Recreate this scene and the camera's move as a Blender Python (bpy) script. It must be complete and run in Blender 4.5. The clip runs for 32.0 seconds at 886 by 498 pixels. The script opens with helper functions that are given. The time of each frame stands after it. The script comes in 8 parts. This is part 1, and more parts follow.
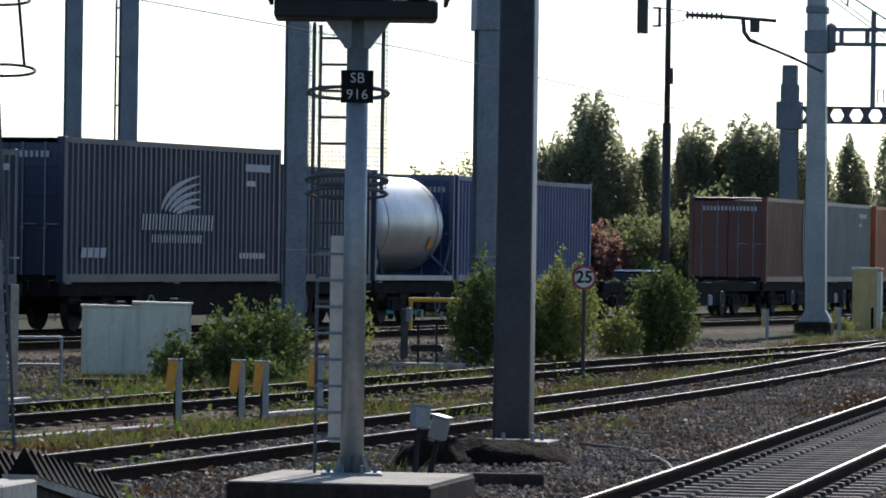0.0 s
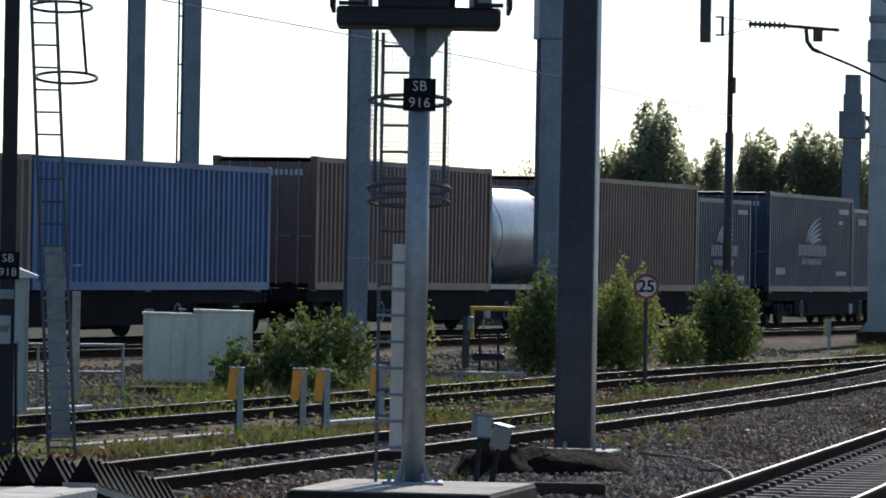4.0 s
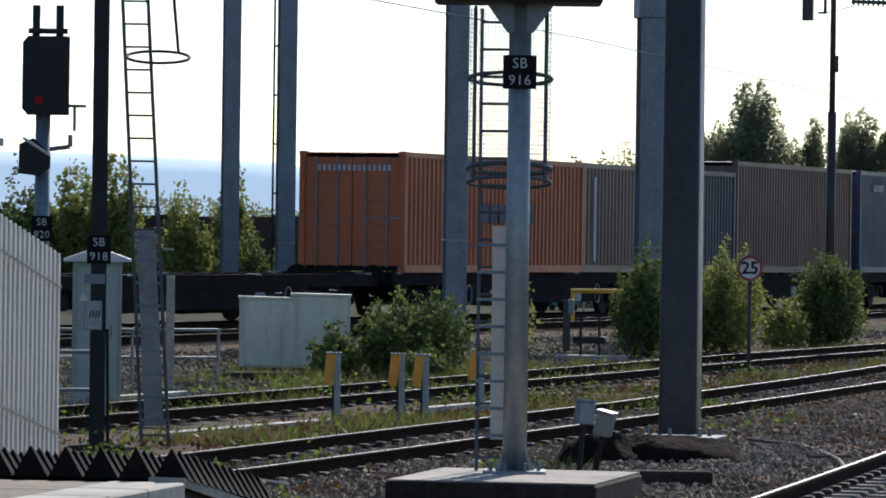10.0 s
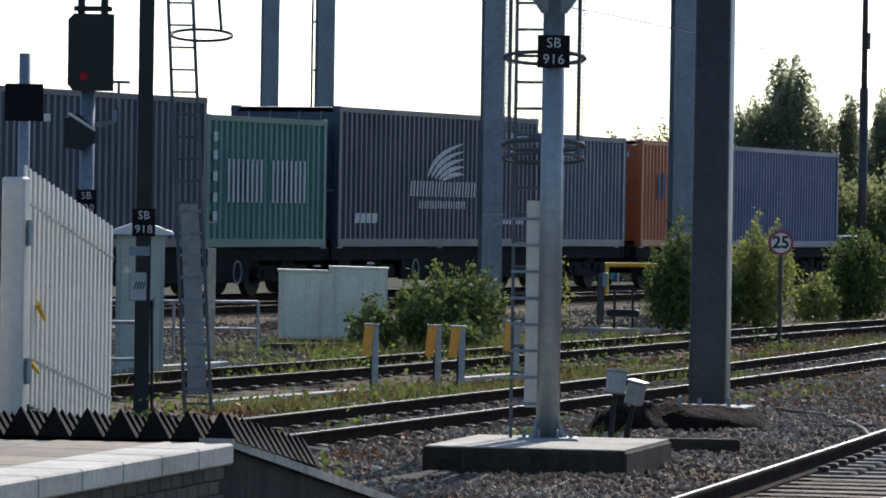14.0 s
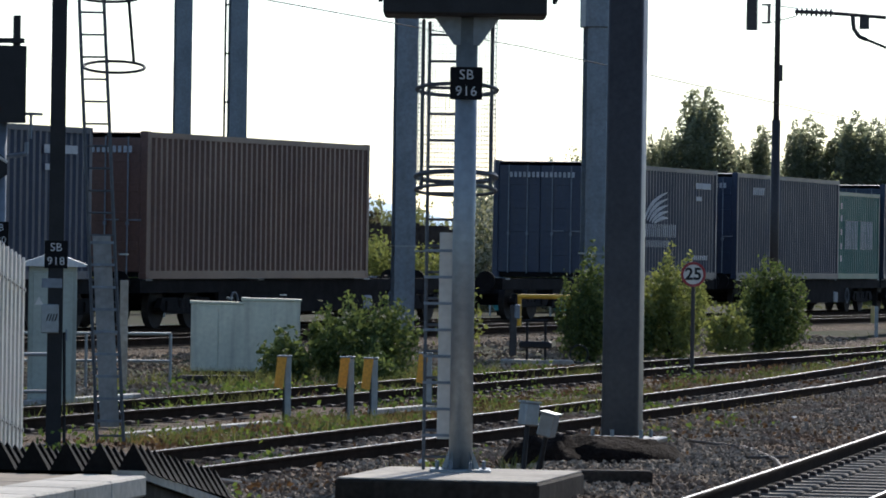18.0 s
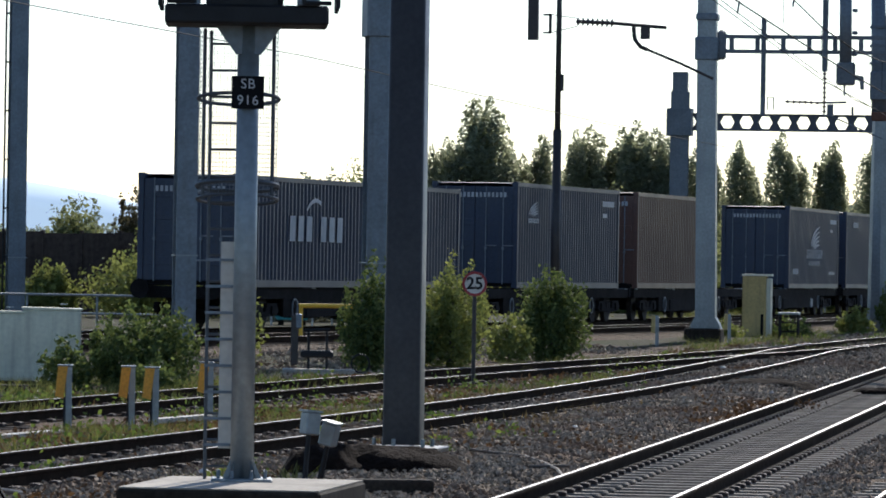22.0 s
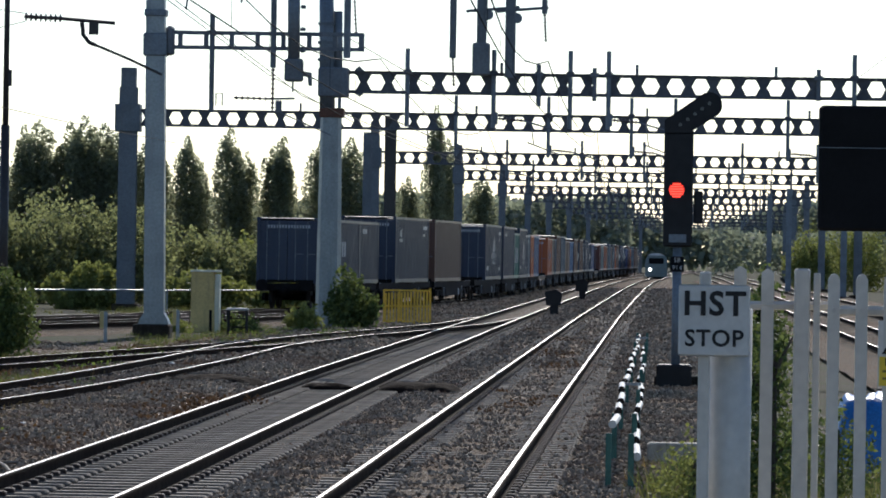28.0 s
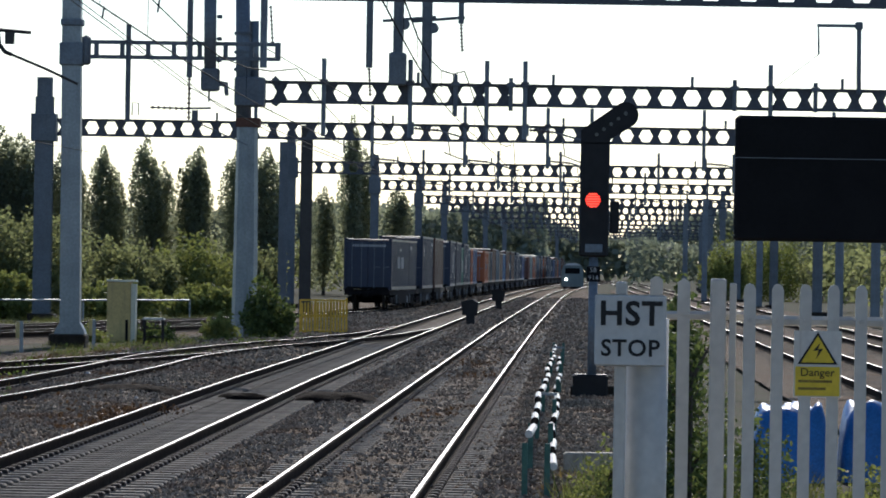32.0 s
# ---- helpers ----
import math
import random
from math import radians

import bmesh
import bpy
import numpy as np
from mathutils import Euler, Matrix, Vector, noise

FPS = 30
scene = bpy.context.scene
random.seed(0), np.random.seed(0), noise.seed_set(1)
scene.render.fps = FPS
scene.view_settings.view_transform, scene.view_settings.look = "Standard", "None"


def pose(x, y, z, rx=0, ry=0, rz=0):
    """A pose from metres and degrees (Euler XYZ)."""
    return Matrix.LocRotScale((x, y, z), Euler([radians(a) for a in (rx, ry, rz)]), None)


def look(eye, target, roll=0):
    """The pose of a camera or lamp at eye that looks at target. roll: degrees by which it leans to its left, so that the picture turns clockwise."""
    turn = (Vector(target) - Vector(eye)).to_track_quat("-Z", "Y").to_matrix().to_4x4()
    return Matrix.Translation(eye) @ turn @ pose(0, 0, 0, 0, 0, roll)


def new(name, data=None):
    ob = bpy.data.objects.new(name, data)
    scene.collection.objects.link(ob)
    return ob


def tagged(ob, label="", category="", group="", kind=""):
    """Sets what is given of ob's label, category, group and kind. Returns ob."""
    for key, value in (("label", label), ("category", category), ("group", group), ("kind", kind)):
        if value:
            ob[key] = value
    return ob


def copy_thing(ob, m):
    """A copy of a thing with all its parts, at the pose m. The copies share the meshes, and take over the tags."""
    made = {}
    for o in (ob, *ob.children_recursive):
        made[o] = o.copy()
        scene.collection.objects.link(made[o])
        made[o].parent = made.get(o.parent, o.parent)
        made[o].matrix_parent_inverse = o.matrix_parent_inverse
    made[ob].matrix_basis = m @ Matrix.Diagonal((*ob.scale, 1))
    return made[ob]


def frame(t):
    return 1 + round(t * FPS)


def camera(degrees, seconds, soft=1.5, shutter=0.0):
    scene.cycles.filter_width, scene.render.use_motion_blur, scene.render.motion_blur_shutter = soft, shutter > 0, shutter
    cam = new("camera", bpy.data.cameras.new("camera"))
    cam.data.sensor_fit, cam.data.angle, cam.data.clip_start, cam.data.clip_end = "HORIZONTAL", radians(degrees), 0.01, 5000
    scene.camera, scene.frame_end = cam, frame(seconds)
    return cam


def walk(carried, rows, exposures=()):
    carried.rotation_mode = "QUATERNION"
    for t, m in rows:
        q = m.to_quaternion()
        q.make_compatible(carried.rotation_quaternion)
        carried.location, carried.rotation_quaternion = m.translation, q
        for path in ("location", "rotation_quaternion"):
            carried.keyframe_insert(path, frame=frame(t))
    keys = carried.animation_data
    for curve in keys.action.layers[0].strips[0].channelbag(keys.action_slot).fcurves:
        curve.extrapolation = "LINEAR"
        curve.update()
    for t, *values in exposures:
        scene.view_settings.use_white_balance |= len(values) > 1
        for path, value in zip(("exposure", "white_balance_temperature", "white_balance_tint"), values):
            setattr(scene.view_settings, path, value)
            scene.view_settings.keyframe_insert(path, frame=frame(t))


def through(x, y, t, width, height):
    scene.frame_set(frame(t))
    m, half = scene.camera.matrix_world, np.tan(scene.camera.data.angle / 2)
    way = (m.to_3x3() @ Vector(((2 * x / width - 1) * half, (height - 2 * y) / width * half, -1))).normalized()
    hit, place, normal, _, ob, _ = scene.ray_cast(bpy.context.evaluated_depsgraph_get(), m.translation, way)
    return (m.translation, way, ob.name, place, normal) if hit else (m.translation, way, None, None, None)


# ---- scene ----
cam = camera(9.742, 32.0, 1.8)
# seconds, place, tilt, lean and turn of the camera
PATH = [
    (0, 0, 0, 2.17, 89.9456, -0.8426, 9.6566), (0.5, 0, 0, 2.17, 89.9126, -0.8964, 9.8469),
    (1, 0, 0, 2.17, 89.8698, -0.9398, 10.0454), (1.5, 0, 0, 2.17, 89.8417, -0.9509, 10.2147),
    (2, 0, 0, 2.17, 89.8626, -1.0081, 10.3148), (2.5, 0, 0, 2.17, 89.9174, -0.9981, 10.3308),
    (3, 0, 0, 2.17, 89.9684, -1.0066, 10.323), (3.5, 0, 0, 2.17, 90.0039, -1.022, 10.3163),
    (5.5, -0.196, 1.049, 2.17, 90.0694, -0.9082, 10.5741), (6, -0.259, 1.374, 2.17, 90.0365, -0.9006, 10.6868),
    (6.5, -0.308, 1.616, 2.17, 89.9806, -0.8402, 10.7884), (7, -0.28, 1.456, 2.17, 89.9066, -0.777, 10.8948),
    (7.5, -0.311, 1.601, 2.17, 89.85, -0.7383, 10.9909), (8, -0.335, 1.71, 2.17, 89.8401, -0.7206, 11.0875),
    (8.5, -0.382, 1.932, 2.17, 89.8515, -0.7235, 11.1738), (9, -0.407, 2.042, 2.17, 89.8662, -0.7246, 11.2667),
    (9.5, -0.423, 2.108, 2.17, 89.8697, -0.758, 11.3467), (10, -0.287, 1.419, 2.17, 89.8167, -0.7732, 11.4236),
    (10.5, -0.138, 0.674, 2.17, 89.7009, -0.8828, 11.5849), (11, 0, 0, 2.17, 89.575, -0.9096, 11.7689),
    (11.5, 0, 0, 2.17, 89.4903, -0.9009, 11.9749), (12, 0, 0, 2.17, 89.4257, -0.9261, 12.1108),
    (12.5, 0, 0, 2.17, 89.4149, -0.9177, 12.1509), (13, 0, 0, 2.17, 89.4492, -0.9303, 12.0959),
    (13.5, 0, 0, 2.17, 89.4895, -0.9367, 11.9689), (14, 0, 0, 2.17, 89.5264, -0.9071, 11.8198),
    (14.5, 0, 0, 2.17, 89.5484, -0.8968, 11.6793), (16.5, 0, 0, 2.17, 89.594, -0.8886, 11.3239),
    (17, 0, 0, 2.17, 89.6626, -0.8856, 11.1933), (17.5, 0, 0, 2.17, 89.7651, -0.9177, 11.0429),
    (18, 0, 0, 2.17, 89.8919, -0.8848, 10.857), (18.5, 0, 0, 2.17, 90.0032, -0.8594, 10.6586),
    (19, 0, 0, 2.17, 90.0641, -0.8719, 10.419), (19.5, 0, 0, 2.17, 90.0663, -0.8777, 10.1712),
    (20, 0, 0, 2.17, 90.0602, -0.8792, 9.8801), (20.5, 0, 0, 2.17, 90.0553, -0.8585, 9.5821),
    (21, 0, 0, 2.17, 90.0491, -0.8895, 9.2328), (21.5, 0, 0, 2.17, 90.0424, -0.9227, 8.8758),
    (22, 0, 0, 2.17, 90.0324, -0.9284, 8.4489), (22.5, 0, 0, 2.17, 90.0016, -0.9068, 7.9409),
    (23, 0, 0, 2.17, 89.9566, -0.9307, 7.2781), (23.5, 0, 0, 2.17, 89.9265, -0.9376, 6.6388),
    (24, 0, 0, 2.17, 89.909, -0.9257, 5.9541), (24.5, 0, 0, 2.17, 90.003, -0.9504, 5.3465),
    (25, 0, 0, 2.17, 90.191, -0.9656, 4.7426), (25.5, 0, 0, 2.17, 90.2995, -0.9208, 4.24),
    (26, 0, 0, 2.17, 90.2179, -0.9008, 3.7479), (26.5, 0, 0, 2.17, 90.0633, -0.8823, 3.3418),
    (28.5, 0, 0, 2.17, 90.1045, -0.9016, 2.1163), (29, 0, 0, 2.17, 90.1559, -0.8759, 1.8932),
    (29.5, 0, 0, 2.17, 90.1729, -0.9079, 1.7294), (30, 0, 0, 2.17, 90.182, -0.9244, 1.5961),
    (30.5, 0, 0, 2.17, 90.186, -0.9113, 1.5105), (31, 0, 0, 2.17, 90.1954, -0.9297, 1.4629),
    (31.5, 0, 0, 2.17, 90.2049, -0.9319, 1.4532), (32, 0, 0, 2.17, 90.2067, -0.9299, 1.4542),
]
# seconds and stops
EXPOSURE = [(0.0, 0.05), (1.0, 0.22), (2.0, 0.36), (3.0, 0.06), (6.0, 0.0), (7.0, 0.16), (8.0, 0.42), (9.0, 0.0), (10.0, 0.0), (11.0, 0.18), (12.0, 0.38), (13.0, 0.40), (14.0, 0.28), (17.0, 0.31), (18.0, 0.05), (19.0, 0.0), (21.0, 0.0), (23.0, 0.14), (24.0, 0.16), (25.0, 0.02), (26.0, -0.1), (31.0, -0.09), (32.0, -0.16)]
walk(cam, [(r[0], pose(*r[1:])) for r in PATH], [(s, e, 5720.0, 10.0) for s, e in EXPOSURE])

# ---------- light ----------
SUN_AZ, SUN_EL = 3.0, 34.0  # degrees right of the tracks' direction (+y), and above the horizon
world = bpy.data.worlds.new("sky")
scene.world = world
world.use_nodes = True
wn = world.node_tree
sky = wn.nodes.new("ShaderNodeTexSky")
sky.sky_type = "NISHITA"
sky.sun_disc = False
sky.sun_elevation = radians(SUN_EL)
sky.sun_rotation = radians(SUN_AZ)
sky.air_density, sky.dust_density, sky.ozone_density = 0.8, 0.35, 0.8
wn.links.new(sky.outputs[0], wn.nodes["Background"].inputs[0])
wn.nodes["Background"].inputs[1].default_value = 0.125
sun = new("sun", bpy.data.lights.new("sun", "SUN"))
sun.data.energy = 4.9
sun.data.angle = radians(0.6)
sun.data.color = (1.0, 0.88, 0.73)
sa, se = radians(SUN_AZ), radians(SUN_EL)
SUN_WAY = Vector((math.sin(sa) * math.cos(se), math.cos(sa) * math.cos(se), math.sin(se)))
sun.matrix_world = look(SUN_WAY * 300, (0, 0, 0))


# ---------- materials ----------
def mat(name, colour, rough=0.7, metal=0.0, scale=6.0, var=0.25, bump=0.0, second=None, mix=0.5, streak=0.0,
        random_hue=0.0, fine=None, spec=0.5, emit=None, power=0.0, coat=0.0):
    """A node material: base colour broken by two sizes of noise, a second colour in patches, upright streaks, bump."""
    m = bpy.data.materials.new(name)
    m.use_nodes = True
    nt = m.node_tree
    b = nt.nodes["Principled BSDF"]
    b.inputs["Roughness"].default_value = rough
    b.inputs["Metallic"].default_value = metal
    b.inputs["Specular IOR Level"].default_value = spec
    if coat:
        b.inputs["Coat Weight"].default_value = coat
    co = nt.nodes.new("ShaderNodeTexCoord")
    big = nt.nodes.new("ShaderNodeTexNoise")
    big.inputs["Scale"].default_value = scale
    big.inputs["Detail"].default_value = 4
    nt.links.new(co.outputs["Object"], big.inputs["Vector"])
    small = nt.nodes.new("ShaderNodeTexNoise")
    small.inputs["Scale"].default_value = fine or scale * 9
    small.inputs["Detail"].default_value = 3
    nt.links.new(co.outputs["Object"], small.inputs["Vector"])
    ramp = nt.nodes.new("ShaderNodeMapRange")
    ramp.inputs[1].default_value, ramp.inputs[2].default_value = 0.35, 0.65
    nt.links.new(big.outputs[0], ramp.inputs[0])
    mx = nt.nodes.new("ShaderNodeMix")
    mx.data_type = "RGBA"
    sec = second or tuple(c * (1 - var) for c in colour)
    mx.inputs[6].default_value = (*colour, 1)
    mx.inputs[7].default_value = (*sec, 1)
    ml = nt.nodes.new("ShaderNodeMath")
    ml.operation = "MULTIPLY"
    ml.inputs[1].default_value = mix if second else 1.0
    nt.links.new(ramp.outputs[0], ml.inputs[0])
    nt.links.new(ml.outputs[0], mx.inputs[0])
    out = mx.outputs[2]
    val = nt.nodes.new("ShaderNodeMapRange")
    val.inputs[1].default_value, val.inputs[2].default_value = 0.25, 0.75
    val.inputs[3].default_value, val.inputs[4].default_value = 1 - var, 1 + var
    nt.links.new(small.outputs[0], val.inputs[0])
    hs = nt.nodes.new("ShaderNodeHueSaturation")
    nt.links.new(out, hs.inputs["Color"])
    nt.links.new(val.outputs[0], hs.inputs["Value"])
    out = hs.outputs[0]
    if streak:
        mp = nt.nodes.new("ShaderNodeMapping")
        mp.inputs["Scale"].default_value = (3.0, 3.0, 0.25)
        st = nt.nodes.new("ShaderNodeTexNoise")
        st.inputs["Scale"].default_value = 2.2
        st.inputs["Detail"].default_value = 5
        nt.links.new(co.outputs["Object"], mp.inputs["Vector"])
        nt.links.new(mp.outputs[0], st.inputs["Vector"])
        sr = nt.nodes.new("ShaderNodeMapRange")
        sr.inputs[1].default_value, sr.inputs[2].default_value = 0.5, 0.72
        sr.inputs[4].default_value = streak
        nt.links.new(st.outputs[0], sr.inputs[0])
        m3 = nt.nodes.new("ShaderNodeMix")
        m3.data_type = "RGBA"
        nt.links.new(sr.outputs[0], m3.inputs[0])
        nt.links.new(out, m3.inputs[6])
        m3.inputs[7].default_value = (0.11, 0.085, 0.065, 1)
        out = m3.outputs[2]
    if random_hue:
        oi = nt.nodes.new("ShaderNodeObjectInfo")
        rr = nt.nodes.new("ShaderNodeMapRange")
        rr.inputs[3].default_value, rr.inputs[4].default_value = 1 - random_hue, 1 + random_hue
        nt.links.new(oi.outputs["Random"], rr.inputs[0])
        h2 = nt.nodes.new("ShaderNodeHueSaturation")
        nt.links.new(out, h2.inputs["Color"])
        nt.links.new(rr.outputs[0], h2.inputs["Value"])
        out = h2.outputs[0]
    nt.links.new(out, b.inputs["Base Color"])
    rv = nt.nodes.new("ShaderNodeMapRange")
    rv.inputs[3].default_value, rv.inputs[4].default_value = max(0.03, rough - 0.12), min(1, rough + 0.12)
    nt.links.new(big.outputs[0], rv.inputs[0])
    nt.links.new(rv.outputs[0], b.inputs["Roughness"])
    if bump:
        bp = nt.nodes.new("ShaderNodeBump")
        bp.inputs["Strength"].default_value = 0.6
        bp.inputs["Distance"].default_value = bump
        nt.links.new(small.outputs[0], bp.inputs["Height"])
        nt.links.new(bp.outputs[0], b.inputs["Normal"])
    if emit:
        b.inputs["Emission Color"].default_value = (*emit, 1)
        b.inputs["Emission Strength"].default_value = power
    return m


def leaf_mat(name, dark, light, through=0.45, glow=1.15):
    """Leaves: colour changes from leaf to leaf, and light comes through them."""
    m = bpy.data.materials.new(name)
    m.use_nodes = True
    nt = m.node_tree
    b = nt.nodes["Principled BSDF"]
    b.inputs["Roughness"].default_value = 0.65
    b.inputs["Specular IOR Level"].default_value = 0.12
    g = nt.nodes.new("ShaderNodeNewGeometry")
    r = nt.nodes.new("ShaderNodeValToRGB")
    r.color_ramp.elements[0].color = (*dark, 1)
    r.color_ramp.elements[1].color = (*light, 1)
    nt.links.new(g.outputs["Random Per Island"], r.inputs[0])
    nt.links.new(r.outputs[0], b.inputs["Base Color"])
    t = nt.nodes.new("ShaderNodeBsdfTranslucent")
    tint = nt.nodes.new("ShaderNodeMix")
    tint.data_type, tint.blend_type = "RGBA", "MULTIPLY"
    tint.inputs[0].default_value = 1.0
    tint.inputs[7].default_value = (glow * 1.05, glow, glow * 0.75, 1)
    nt.links.new(r.outputs[0], tint.inputs[6])
    nt.links.new(tint.outputs[2], t.inputs[0])
    mixer = nt.nodes.new("ShaderNodeMixShader")
    mixer.inputs[0].default_value = through
    nt.links.new(b.outputs[0], mixer.inputs[1])
    nt.links.new(t.outputs[0], mixer.inputs[2])
    nt.links.new(mixer.outputs[0], nt.nodes["Material Output"].inputs[0])
    return m


def stone_mat(name, base, rust, scale=24.0, islands=False):
    """Crushed stone: cells of their own shade and height; dust and rust in large patches."""
    m = bpy.data.materials.new(name)
    m.use_nodes = True
    nt = m.node_tree
    b = nt.nodes["Principled BSDF"]
    b.inputs["Roughness"].default_value = 0.9
    b.inputs["Specular IOR Level"].default_value = 0.12
    co = nt.nodes.new("ShaderNodeTexCoord")
    vo = nt.nodes.new("ShaderNodeTexVoronoi")
    vo.inputs["Scale"].default_value = scale
    nt.links.new(co.outputs["Object"], vo.inputs["Vector"])
    ramp = nt.nodes.new("ShaderNodeValToRGB")
    ramp.color_ramp.elements[0].color = (*(c * 0.35 for c in base), 1)
    ramp.color_ramp.elements[1].color = (*(c * 1.75 for c in base), 1)
    if islands:
        g = nt.nodes.new("ShaderNodeNewGeometry")
        nt.links.new(g.outputs["Random Per Island"], ramp.inputs[0])
    else:
        sep = nt.nodes.new("ShaderNodeSeparateColor")
        nt.links.new(vo.outputs["Color"], sep.inputs[0])
        nt.links.new(sep.outputs[0], ramp.inputs[0])
    no = nt.nodes.new("ShaderNodeTexNoise")
    no.inputs["Scale"].default_value = 0.45
    no.inputs["Detail"].default_value = 6
    nt.links.new(co.outputs["Object"], no.inputs["Vector"])
    mr = nt.nodes.new("ShaderNodeMapRange")
    mr.inputs[1].default_value, mr.inputs[2].default_value, mr.inputs[4].default_value = 0.45, 0.7, 0.75
    nt.links.new(no.outputs[0], mr.inputs[0])
    mx = nt.nodes.new("ShaderNodeMix")
    mx.data_type = "RGBA"
    nt.links.new(mr.outputs[0], mx.inputs[0])
    nt.links.new(ramp.outputs[0], mx.inputs[6])
    mx.inputs[7].default_value = (*rust, 1)
    nt.links.new(mx.outputs[2], b.inputs["Base Color"])
    if not islands:
        bp = nt.nodes.new("ShaderNodeBump")
        bp.inputs["Distance"].default_value = 0.04
        bp.inputs["Strength"].default_value = 1.0
        bp.invert = True
        nt.links.new(vo.outputs["Distance"], bp.inputs["Height"])
        nt.links.new(bp.outputs[0], b.inputs["Normal"])
    return m


BALLAST = stone_mat("ballast", (0.105, 0.077, 0.049), (0.115, 0.06, 0.03))
STONES = stone_mat("loose_stone", (0.285, 0.223, 0.155), (0.2, 0.112, 0.062), islands=True)
DIRT = mat("dirt", (0.055, 0.045, 0.032), 0.95, scale=0.6, var=0.4, bump=0.03, second=(0.045, 0.055, 0.02), mix=0.9, fine=9, spec=0.05)
RAIL_TOP = mat("polished_rail_head", (0.33, 0.315, 0.30), 0.42, 1.0, 3, 0.1)
RAIL_SIDE = mat("rusty_rail_side", (0.036, 0.025, 0.018), 1.0, 0.0, 4, 0.35, spec=0.03)
LITTER = mat("dry_brown_litter", (0.17, 0.095, 0.06), 0.95, scale=2.5, var=0.45, bump=0.02, second=(0.09, 0.075, 0.035), mix=0.8, fine=14, spec=0.05)
SLEEPER = mat("concrete_sleeper", (0.20, 0.172, 0.135), 0.9, scale=3, var=0.3, bump=0.004, random_hue=0.2, spec=0.2)
SLEEPER_OLD = mat("timber_sleeper", (0.06, 0.048, 0.038), 0.95, scale=3, var=0.4, bump=0.006, random_hue=0.25, spec=0.1)
CLIP = mat("rusty_clip", (0.07, 0.05, 0.04), 0.8, 0.1, 9, 0.3)
GALV = mat("galvanised_steel", (0.29, 0.315, 0.32), 0.42, 0.4, 1.6, 0.16, streak=0.12)
GALV_D = mat("weathered_blue_grey_steel", (0.20, 0.23, 0.26), 0.55, 0.4, 1.6, 0.18, streak=0.2)
DARK_POLE = mat("dark_painted_steel", (0.05, 0.045, 0.043), 0.42, 0.0, 2, 0.2, spec=0.3)
BLACK = mat("black_paint", (0.014, 0.014, 0.015), 0.55, 0, 5, 0.2, spec=0.3)
MATT_BLACK = mat("matt_black_plate", (0.008, 0.008, 0.009), 0.75, 0, 5, 0.2, spec=0.15)
WHITE = mat("white_lettering", (0.55, 0.55, 0.54), 0.6, 0, 6, 0.08)
WHITE_PAINT = mat("white_paint", (0.66, 0.63, 0.56), 0.45, 0, 3, 0.08, streak=0.15)
FENCE_WHITE = mat("white_coated_steel", (0.58, 0.545, 0.475), 0.45, 0, 2, 0.1, streak=0.25)
CREAM = mat("cream_grey_cabinet", (0.70, 0.69, 0.53), 0.6, 0, 1.5, 0.1, streak=0.25)
PALE_ROOF = mat("pale_roof", (0.68, 0.68, 0.66), 0.5, 0, 3, 0.1)
YELLOW = mat("yellow_paint", (0.80, 0.48, 0.03), 0.5, 0, 4, 0.15, streak=0.2)
YELLOW_DULL = mat("dull_yellow_panel", (0.56, 0.43, 0.17), 0.7, 0, 2, 0.15, streak=0.3)
ORANGE = mat("orange_plate", (0.75, 0.3, 0.03), 0.5, 0, 4, 0.15)
RED = mat("red_border", (0.28, 0.02, 0.025), 0.45, 0, 4, 0.1)
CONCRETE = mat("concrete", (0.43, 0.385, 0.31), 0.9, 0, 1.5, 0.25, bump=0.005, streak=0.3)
# darkened for the signal footing's shaded sides; also serves stained concrete elsewhere
CONCRETE_D = mat("shade_dark_stained_concrete", (0.042, 0.034, 0.025), 0.9, 0, 2, 0.35, bump=0.006, streak=0.3, spec=0.15)
PAVING = mat("tarred_platform", (0.21, 0.19, 0.16), 0.9, 0, 2.5, 0.3, bump=0.004, second=(0.27, 0.22, 0.15), mix=0.6)
COPING = mat("white_edge_stone", (0.50, 0.46, 0.385), 0.8, 0, 2.2, 0.2, bump=0.003, second=(0.3, 0.27, 0.22), mix=0.5, random_hue=0.12)
RUBBER = mat("black_guard_board", (0.012, 0.011, 0.010), 0.85, 0, 5, 0.3, spec=0.08)
WIRE = mat("dark_wire", (0.02, 0.02, 0.02), 0.8, 0.0, 5, 0.1, spec=0.1)
INSUL = mat("grey_insulator", (0.10, 0.08, 0.08), 0.3, 0, 5, 0.1)
MAST_D = mat("dark_mast_steel", (0.17, 0.19, 0.21), 0.6, 0.2, 1.6, 0.18, streak=0.15, spec=0.3)
# L_HAZY has distance haze mixed into its grey-green leaf colour
L_HAZY = leaf_mat("haze_paled_leaf", (0.18, 0.21, 0.18), (0.29, 0.33, 0.28), 0.5)
L_BLOSSOM = leaf_mat("pale_blossom", (0.10, 0.12, 0.05), (0.52, 0.51, 0.42), 0.45)
L_BROWN = leaf_mat("brown_leaf", (0.06, 0.05, 0.035), (0.13, 0.12, 0.07), 0.4)
BOOM = mat("grey_boom_steel", (0.11, 0.115, 0.13), 0.6, 0.2, 1.2, 0.2, streak=0.15, spec=0.3)
STRIPE = mat("matt_black_stripe", (0.01, 0.01, 0.01), 1.0, 0, 5, 0.2, spec=0.0)
TENSION = mat("dark_tensioner_steel", (0.18, 0.20, 0.215), 0.6, 0.2, 1.6, 0.2, streak=0.15, spec=0.3)
